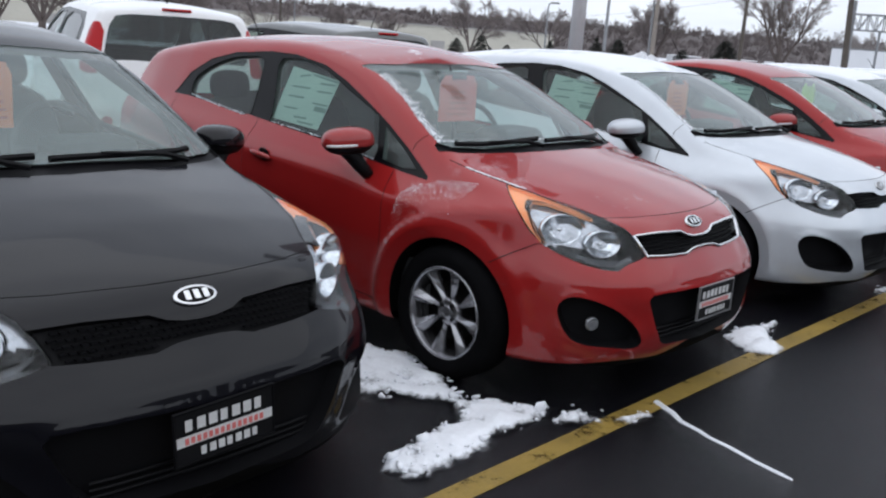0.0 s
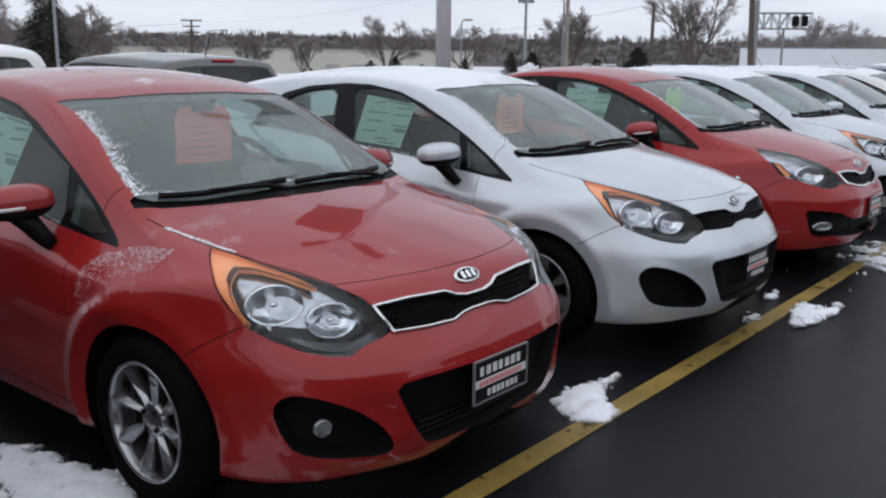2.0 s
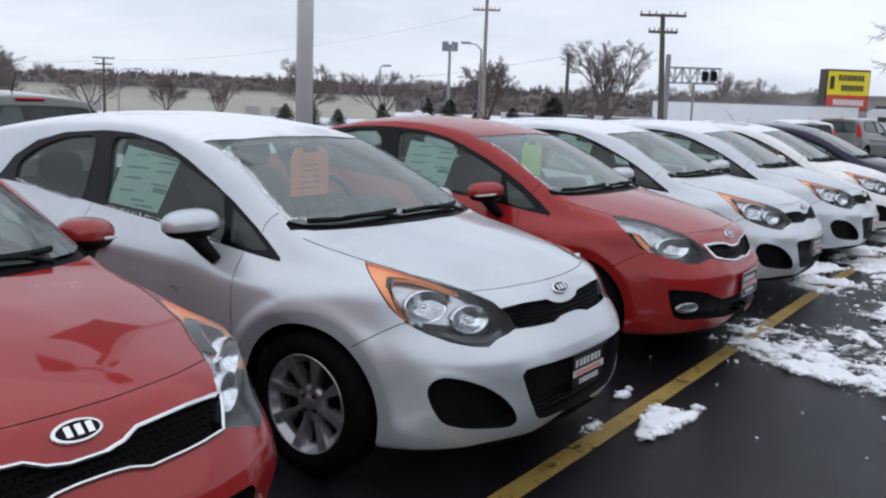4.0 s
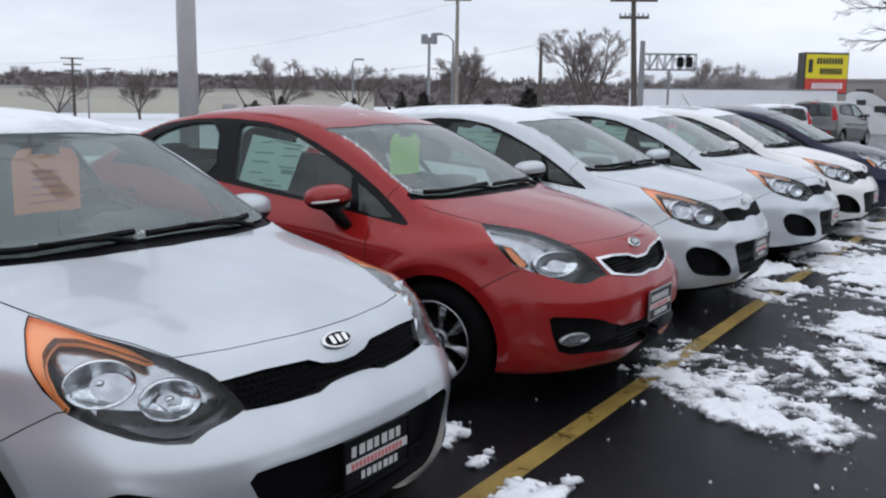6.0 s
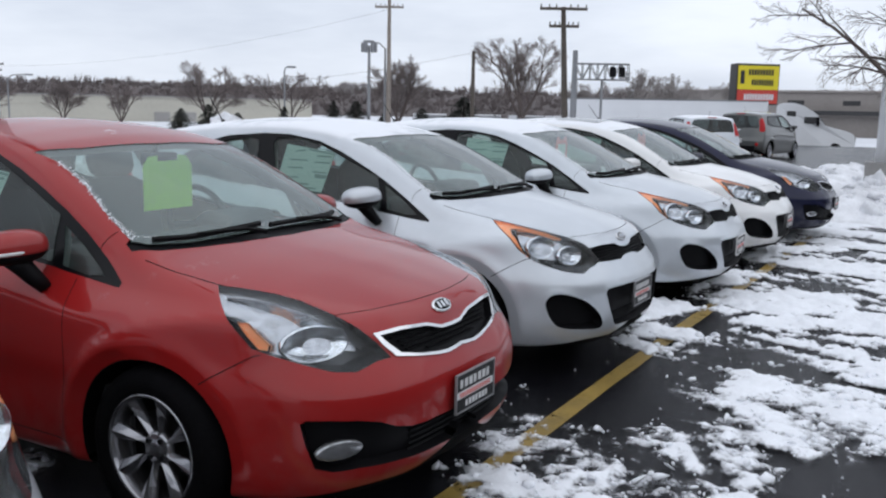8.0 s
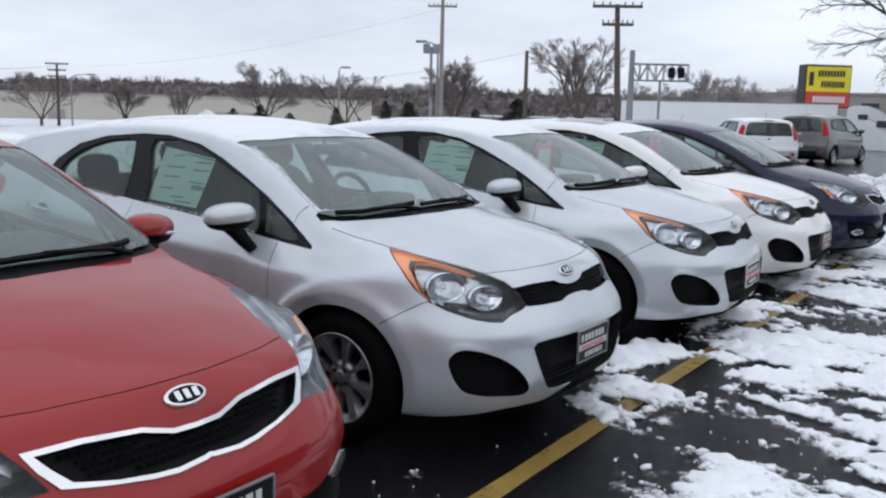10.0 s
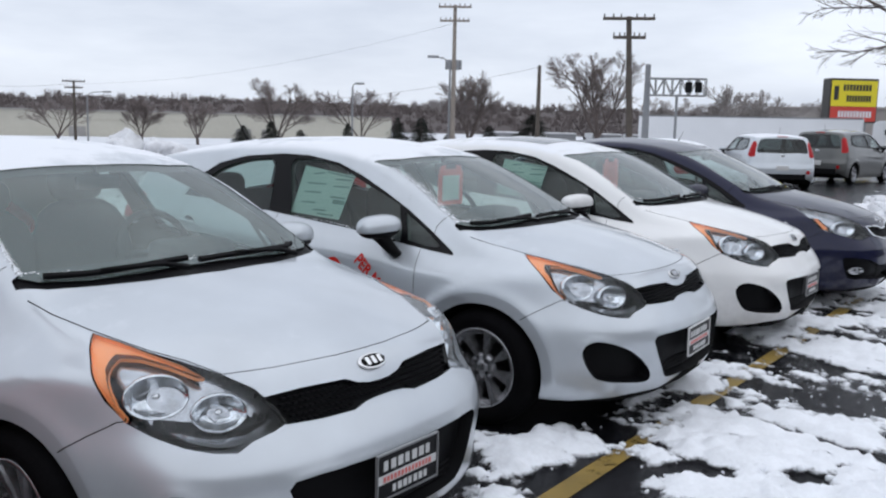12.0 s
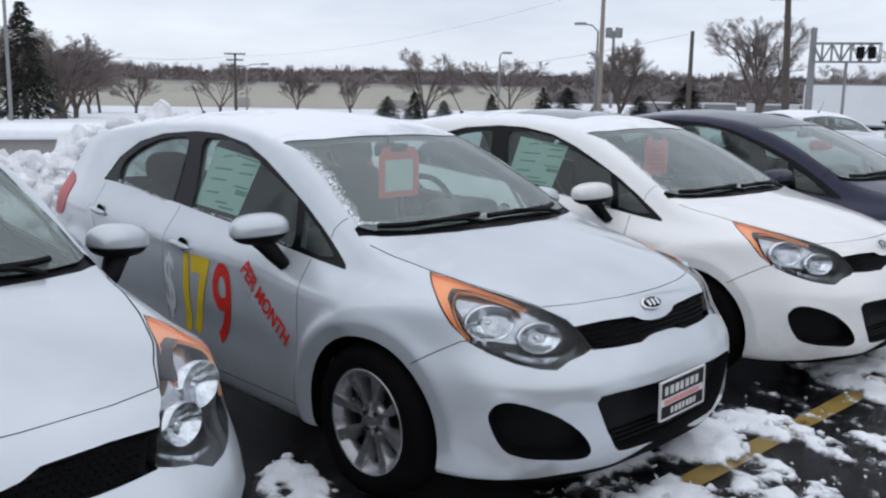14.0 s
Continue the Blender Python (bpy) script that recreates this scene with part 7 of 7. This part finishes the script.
for k in range(620):
    a = rng.uniform(AZ[0], AZ[-1])
    if noise.noise(Vector((a * 23, 9, 0))) < rng.uniform(-0.5, 0.35):
        continue
    dist = rng.uniform(285, 332)
    base = Vector((8 + dist * math.cos(a), dist * math.sin(a), -1.6 + np.interp(dist, [230, 262, 300, 330], [0.0, 0.45, 0.9, 1.0]) * crest(a)))
    h = rng.uniform(2.0, 4.2)
    side = Vector((-math.sin(a), math.cos(a), 0))
    for j in range(46):
        th = rng.gauss(0, 0.62)
        lo, hi = rng.uniform(0.1, 0.6), rng.uniform(0.7, 1.0)
        b0 = base + side * (h * 0.34 * lo * math.sin(th)) + Vector((0, 0, h * lo))
        tip = base + side * (h * 0.62 * hi * math.sin(th)) + Vector((0, 0, h * (0.30 + 0.70 * hi * math.cos(th * 0.9))))
        w = side * rng.uniform(0.03, 0.07)
        n0 = len(wv)
        wv += [b0 - w, b0 + w, tip + w * 0.4, tip - w * 0.4]
        wf.append((n0, n0 + 1, n0 + 2, n0 + 3))
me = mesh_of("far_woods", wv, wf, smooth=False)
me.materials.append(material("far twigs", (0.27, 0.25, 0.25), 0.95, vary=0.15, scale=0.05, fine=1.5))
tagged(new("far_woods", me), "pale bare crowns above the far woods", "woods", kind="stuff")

# ---------------------------------------------------------------- wires
def wire(p, q, sag, r=0.014):
    p, q = Vector(p), Vector(q)
    bm = bmesh.new()
    tube(bm, [p.lerp(q, t) - Vector((0, 0, sag * 4 * t * (1 - t))) for t in np.linspace(0, 1, 14)], r, 4)
    single("overhead_wire", bm, WIRE, "thin black overhead wire", "wire", "overhead wires")


wire((58.1, 76.7, 4.5), (47.0, 82.4, 4.3), 0.4)
wire((47.0, 82.4, 4.3), (18, 98, 7.0), 0.7)
wire((58.1, 76.6, 4.5), (54.9, 31.0, 7.6), 1.0, 0.006)
wire((52.7, 23.65, 4.7), (50.0, 50.0, 2.6), 0.7, 0.009)

# unseen wall closing the lot behind, added so the car fronts reflect less sky
bm = bmesh.new()
box(bm, -30, 45, -26, -17, -0.2, 4.8)
me = bpy.data.meshes.new("dimming_wall")
bm.to_mesh(me)
bm.free()
me.materials.append(material("unseen wall dark grey", (0.06, 0.062, 0.068), 0.8, vary=0.15, scale=0.4, fine=5))
tagged(new("dimming_wall", me), "plain dark grey wall closing the lot", "wall", kind="structure")

# ---------------------------------------------------------------- tall hatchbacks parked beyond, tails to the row
def tall_car(colour, label, at, turn, size=(1, 1, 1)):
    if "box" not in MESHES:
        MESHES["box"] = build_meshes("box")
    sh, me = MESHES["box"]
    car = tagged(new("tall_hatchback"), label, "car", "cars parked beyond the row")
    for region, mat in (("body", colour), ("hood", colour), ("front_bumper", colour), ("underbody", WELL_SHADE), ("seam", SEAM), ("cowl", BLACKPLASTIC), ("windshield", SHIELD), ("rear_glass", DARKGLASS), ("grille", BLACKPLASTIC), ("lower_grille", BLACKPLASTIC), ("lining", HEADLINER)):
        if region in me:
            part({"seam": "panel_gap", "lining": "inner_lining"}.get(region, region), me[region], mat, car)
    for k, side in ((0, -1), (1, 1)):
        part("front_door", me["front_door"][k], colour, car)
        part("rear_door", me["rear_door"][k], colour, car)
        part("window_trim", me["window_trim"][k], GLOSSBLACK, car)
        part("front_window", me["front_window"][k], GLASS, car)
        part("rear_window", me["rear_window"][k], DARKGLASS, car)
        part("taillight", me["taillight"][k], REDLENS, car, "upright red tail lamp")
        part("headlight", me["headlight_base"][k], BEZEL, car)
        for hub, liner in zip(sh.hubs, me["wells"]):
            tyre = part("wheel", TYRE, RUBBER, car, "black tyre on a silver wheel")
            tyre.matrix_basis = pose(side * 0.79, hub, HUB_Z, 17 * hub, 0, 0 if side < 0 else 180)
            part("rim", RIM8, ALLOY, tyre)
            part("shaded_brake_disc", DISC, WELL_SHADE, tyre)
            part("wheel_well", liner, WELL_SHADE, car).matrix_basis = Matrix.Translation((0, hub, HUB_Z)) @ Matrix.Diagonal((-side, 1, 1, 1))
        mm = Matrix.Translation((side * 0.97, 1.38, 1.09)) @ Matrix.Diagonal((-side, 1, 1, 1))
        shell = part("door_mirror", MIRROR_TOP, colour, car)
        shell.matrix_basis = mm
        part("mirror_base", MIRROR_LOW, BLACKPLASTIC, shell)
        part("mirror_arm", MIRROR_ARM, BLACKPLASTIC, shell)
        bm = bmesh.new()
        oval(bm, 0.05, 0.05, 0.01, Matrix.Translation((side * 0.66, 4.10, 0.52)) @ Vector((0, 1, 0)).to_track_quat("Z", "Y").to_matrix().to_4x4())
        part("reflector", bm, REDLENS, car)
    bm = bmesh.new()
    box(bm, -0.13, 0.13, 3.86, 3.93, 1.512, 1.535, 0.006)
    part("brake_lamp", bm, REDLENS, car, "red strip lamp on the roof edge")
    bm = bmesh.new()
    box(bm, -0.60, 0.60, 4.02, 4.125, 0.30, 0.47, 0.02)
    part("bumper_insert", bm, BLACKPLASTIC, car, "black lower bumper")
    bm = bmesh.new()
    box(bm, -0.16, 0.16, 4.10, 4.128, 0.56, 0.70, 0.004)
    part("licence_plate", bm, PLATEWHITE, car, "pale dealer plate")
    bm = bmesh.new()
    oval(bm, 0.07, 0.033, 0.01, Matrix.Translation((0, 4.045, 0.985)) @ Vector((0, 1, 0)).to_track_quat("Z", "Y").to_matrix().to_4x4())
    part("badge", bm, CHROME, car)
    bm = bmesh.new()
    tube(bm, [(0, 3.55, 1.565), (0, 3.66, 1.76)], [0.006, 0.003], 6)
    part("aerial", bm, BLACKPLASTIC, car)
    car.matrix_basis = pose(at[0], at[1], 0, 0, 0, turn) @ Matrix.Diagonal((*size, 1))
    return car


def nose_at(rear, heading):
    """Where the nose stands if the tail's middle is at rear and the car heads that way, in degrees from +x; and the turn."""
    h = radians(heading)
    return (rear[0] + 4.12 * math.cos(h), rear[1] + 4.12 * math.sin(h)), 90 + heading


tall_car(WHITE, "white tall hatchback with dark rear glass", *nose_at((4.5, 5.6), 74))
tall_car(GREY, "grey tall hatchback seen over the red roof", *nose_at((7.05, 4.9), 88), size=(1.0, 0.86, 0.945))
tall_car(SILVER, "silver tall hatchback with dark rear glass and upright tail lamps", *nose_at((33.0, 4.9), 31), size=(1.0, 1.0, 0.91))
tall_car(GREY, "grey tall hatchback parked beside a silver one", *nose_at((37.05, 5.08), -9))

(nx0, ny0), nturn = nose_at((25.3, 3.9), 58)
make_car("sedan", "sedan", SILVER, "silver saloon parked beyond the dark blue one", (nx0, ny0), nturn, sticker=False, size=(0.97, 0.95, 0.93))

# articulated lorry on the road
def profile_block(bm, outline, half, bevel=0.05):
    """A block with the given outline (x, z), as wide as half says at each corner."""
    sides = [[bm.verts.new((x, s_ * w, z)) for (x, z), w in zip(outline, half)] for s_ in (-1, 1)]
    faces = [bm.faces.new(sides[0]), bm.faces.new(sides[1][::-1])]
    n = len(outline)
    for k in range(n):
        faces.append(bm.faces.new((sides[0][k], sides[1][k], sides[1][(k + 1) % n], sides[0][(k + 1) % n])))
    edges = list({e for f in faces for e in f.edges})
    if bevel:
        bmesh.ops.bevel(bm, geom=edges, offset=bevel, segments=2, affect="EDGES")
    bmesh.ops.recalc_face_normals(bm, faces=bm.faces)


lorry = holder("lorry", "white lorry with a sleeper cab and a long white box trailer", "lorry", (63.3, 22.1, -0.95), turn=-80)
lorry.matrix_basis = lorry.matrix_basis @ Matrix.Diagonal((0.80, 0.80, 0.80, 1))
bm = bmesh.new()
box(bm, 0, 16.0, -1.28, 1.28, 1.15, 4.08, 0.04)
trailer = part("trailer_box", bm, OFFWHITE, lorry, "long white box trailer")
bm = bmesh.new()
for k in range(27):
    box(bm, 0.28 + 0.6 * k, 0.32 + 0.6 * k, -1.292, -1.281, 1.30, 3.96)
part("panel_rib", bm, OFFWHITE, trailer)
for z in (1.17, 4.0):
    bm = bmesh.new()
    box(bm, 0.02, 15.98, -1.31, -1.281, z, z + 0.10, 0.01)
    part("side_rail", bm, STEEL, trailer, "grey steel side rail")
bm = bmesh.new()
box(bm, 0.3, 15.4, -0.6, 0.6, 0.95, 1.149)
part("trailer_frame", bm, BLACKPLASTIC, lorry)
for y in (-0.62, 0.62):
    bm = bmesh.new()
    box(bm, 12.3, 12.5, y - 0.08, y + 0.08, 0.35, 1.0, 0.01)
    part("landing_leg", bm, STEEL, lorry)
bm = bmesh.new()
CAB = ((0, 0.75), (0, 3.75), (0.35, 3.95), (1.2, 3.98), (1.9, 3.80), (2.75, 3.30), (3.05, 3.02), (3.55, 2.22), (4.7, 2.02), (5.5, 1.78), (5.72, 1.50), (5.78, 0.85), (5.62, 0.55), (3.9, 0.55))
profile_block(bm, CAB, [1.22] * 6 + [1.18, 1.15, 1.0, 0.92, 0.90, 0.95, 1.0, 1.2], 0.07)
cab = part("cab", bm, OFFWHITE, lorry, "white sleeper cab with a sloping bonnet")
cab.location.x = 16.65
for outline in (((2.05, 2.45), (2.05, 2.92), (2.90, 2.92), (3.22, 2.42)), ((0.75, 2.95), (0.75, 3.35), (1.42, 3.35), (1.42, 2.95))):
    bm = bmesh.new()
    profile_block(bm, outline, [1.225] * 4, 0.02)
    part("side_window", bm, DARKWALL, cab, "dark side window")
bm = bmesh.new()
profile_block(bm, ((3.13, 2.94), (3.17, 2.94), (3.53, 2.36), (3.49, 2.36)), [1.02, 1.02, 1.05, 1.05], 0.0)
part("windscreen", bm, DARKWALL, cab, "dark sloping windscreen")
bm = bmesh.new()
box(bm, 5.74, 5.80, -0.55, 0.55, 0.95, 1.50, 0.02)
part("grille", bm, STEEL, cab)
bm = bmesh.new()
box(bm, 2.9, 3.12, -1.46, -1.34, 2.25, 2.95, 0.03)
tube(bm, [(2.95, -1.15, 2.5), (3.0, -1.38, 2.5)], 0.03, 6)
part("door_mirror", bm, BLACKPLASTIC, cab)
bm = bmesh.new()
box(bm, 0.5, 3.7, -1.19, -0.7, 0.42, 0.56, 0.02)
part("side_step", bm, BLACKPLASTIC, cab, "dark step under the doors")
bm = bmesh.new()
box(bm, -0.45, -0.08, -0.5, 0.5, 1.6, 2.9, 0.05)
box(bm, -0.5, 0.1, -0.45, 0.45, 0.75, 1.0, 0.0)
part("coupling_rack", bm, BLACKPLASTIC, cab)
for x in (1.3, 2.6, 14.6, 15.9, 21.0):
    for y in (-1.0, 1.0):
        bm = bmesh.new()
        tube(bm, [(x, y - 0.15, 0.5), (x, y - 0.12, 0.5), (x, y + 0.12, 0.5), (x, y + 0.15, 0.5)], [0.44, 0.5, 0.5, 0.44], 20)
        wheel = part("wheel", bm, RUBBER, lorry)
        bm = bmesh.new()
        tube(bm, [(x, y - 0.17 if y < 0 else y + 0.17, 0.5), (x, y, 0.5)], 0.27, 16)
        part("rim", bm, STEEL, wheel)

# ---------------------------------------------------------------- lettering on the silver car's door
def flank_text(car, words, size, y0, z0, slope, mat, squeeze=1.0, label="", bold=0.0):
    """Words stuck on the flank: read from the rear towards the nose."""
    cu = bpy.data.curves.new("lettering", "FONT")
    cu.body, cu.size, cu.offset = words, size, bold
    tmp = new("lettering", cu)
    bpy.context.view_layer.update()
    me = bpy.data.meshes.new_from_object(tmp.evaluated_get(bpy.context.evaluated_depsgraph_get()))
    bpy.data.objects.remove(tmp)
    bm = bmesh.new()
    bm.from_mesh(me)
    for _ in range(6):
        bmesh.ops.triangulate(bm, faces=bm.faces)
        far = [e for e in bm.edges if e.calc_length() > 0.025]
        if not far:
            break
        bmesh.ops.subdivide_edges(bm, edges=far, cuts=1)
    bmesh.ops.triangulate(bm, faces=bm.faces)
    sh = MESHES["hatch"][0]
    c, s = math.cos(slope), math.sin(slope)
    for v in bm.verts:
        a, b = v.co.x * squeeze, v.co.y
        y, z = y0 - (a * c - b * s), z0 + a * s + b * c
        v.co = Vector((-(float(sh.side_x(y, z)[0]) + 0.0035), y, z))
    bmesh.ops.recalc_face_normals(bm, faces=bm.faces)
    return part("lettering", bm, mat, car, label)


priced = cars[5]
flank_text(priced, "$", 0.40, 2.345, 0.49, 0.0, LETTER_W, 0.5, "white sticker dollar sign", 0.004)
flank_text(priced, "1", 0.50, 2.21, 0.43, -0.02, LETTER_Y, 0.62, "yellow sticker figure", 0.018)
flank_text(priced, "7", 0.50, 2.09, 0.43, -0.02, LETTER_Y, 0.62, "yellow sticker figure", 0.018)
flank_text(priced, "9", 0.52, 1.90, 0.42, -0.02, LETTER_R, 0.66, "red sticker figure", 0.007)
flank_text(priced, "PER MONTH", 0.094, 1.66, 0.775, -0.68, LETTER_R, 0.82, "small slanting red sticker words", 0.003)


# ---------------------------------------------------------------- frost on glass and sills
FROST = material("frost crust", (0.80, 0.83, 0.87), 0.9, vary=0.06, scale=20)


def frost(car, kind, line, inward, reach, count, seed, label, grain=(0.001, 0.004)):
    """Flat crystals strewn along a line on the body, thinning out in the inward direction."""
    sh = MESHES[kind][0]
    rng = random.Random(seed)
    pts = dense(line, 0.01, False)
    bm = bmesh.new()
    along = [rng.random() for _ in range(count)]
    raw = []
    for u in along:
        p = pts[int(u * (len(pts) - 1))]
        d = min(abs(rng.gauss(0, 0.5)), 1.6) * reach * (0.45 + 0.9 * abs(noise.noise(Vector((u * 9, seed, 0)))))
        raw.append(p + np.array(inward) * d + np.array((rng.gauss(0, 0.004), rng.gauss(0, 0.004), 0)))
    raw = np.array(raw)
    side = np.where(raw[:, :1] < 0, -1.0, 1.0)
    q = sh.on(raw)
    q[:, 0] = np.abs(q[:, 0]) * side[:, 0]
    nn = sh.normal(np.abs(q) * (1, 1, 1)) * np.hstack([side, np.ones((len(q), 2))])
    for c, n in zip(q, nn):
        n = Vector(n)
        a = n.orthogonal().normalized()
        b = n.cross(a)
        o = Vector(c) + n * 0.0025
        r, turn = rng.uniform(*grain), rng.uniform(0, 6)
        k = rng.choice((4, 5, 6))
        bm.faces.new([bm.verts.new(o + (a * math.cos(turn + math.tau * i / k) + b * math.sin(turn + math.tau * i / k)) * r * rng.uniform(0.5, 1.2)) for i in range(k)])
    return tagged(part("frost", bm, FROST, car, label), kind="stuff")


for k, kind, much in ((1, "hatch", 1300), (2, "hatch", 1000), (3, "sedan", 420), (4, "hatch", 700), (5, "hatch", 1300), (6, "hatch", 350)):
    # along the near pillar and the foot of the windscreen
    frost(cars[k], kind, [(-0.545, 1.64, 1.27), (-0.565, 1.458, 1.195), (-0.609, 1.281, 1.096), (-0.632, 1.12, 1.01)], (0.8, 0.05, 0.02), 0.10 if much > 1000 else 0.04, much, 30 + k, "crust of frost along the windscreen pillar")
    frost(cars[k], kind, [(-0.62, 1.13, 1.012), (-0.45, 1.055, 1.015), (-0.2, 1.03, 1.02), (0.1, 1.02, 1.02)], (0, 0.3, 0.14), 0.05, much // 3, 60 + k, "frost at the foot of the windscreen")
    if kind == "hatch":
        frost(cars[k], kind, [(-0.75, 2.48, 0.985), (-0.745, 2.77, 1.012), (-0.736, 3.07, 1.045)], (0, 0, 1), 0.014, 240, 90 + k, "frost on the window sill")
        frost(cars[k], kind, [(-0.762, 1.42, 0.90), (-0.752, 1.87, 0.955), (-0.75, 2.26, 0.98)], (0, 0, 1), 0.006, 160, 120 + k, "frost on the window sill")
# speckles on the red car's wing
frost(cars[1], "hatch", [(-0.70, 0.80, 0.88), (-0.72, 1.0, 0.86), (-0.78, 1.15, 0.80)], (-0.1, 0.2, -1), 0.19, 1500, 7, "speckled frost on the wing", (0.0005, 0.0021))
frost(cars[1], "hatch", [(-0.62, 0.62, 0.885), (-0.645, 0.80, 0.91), (-0.66, 0.92, 0.93)], (0.3, 0.1, 0), 0.05, 700, 8, "speckled frost along the bonnet gap", (0.0007, 0.003))
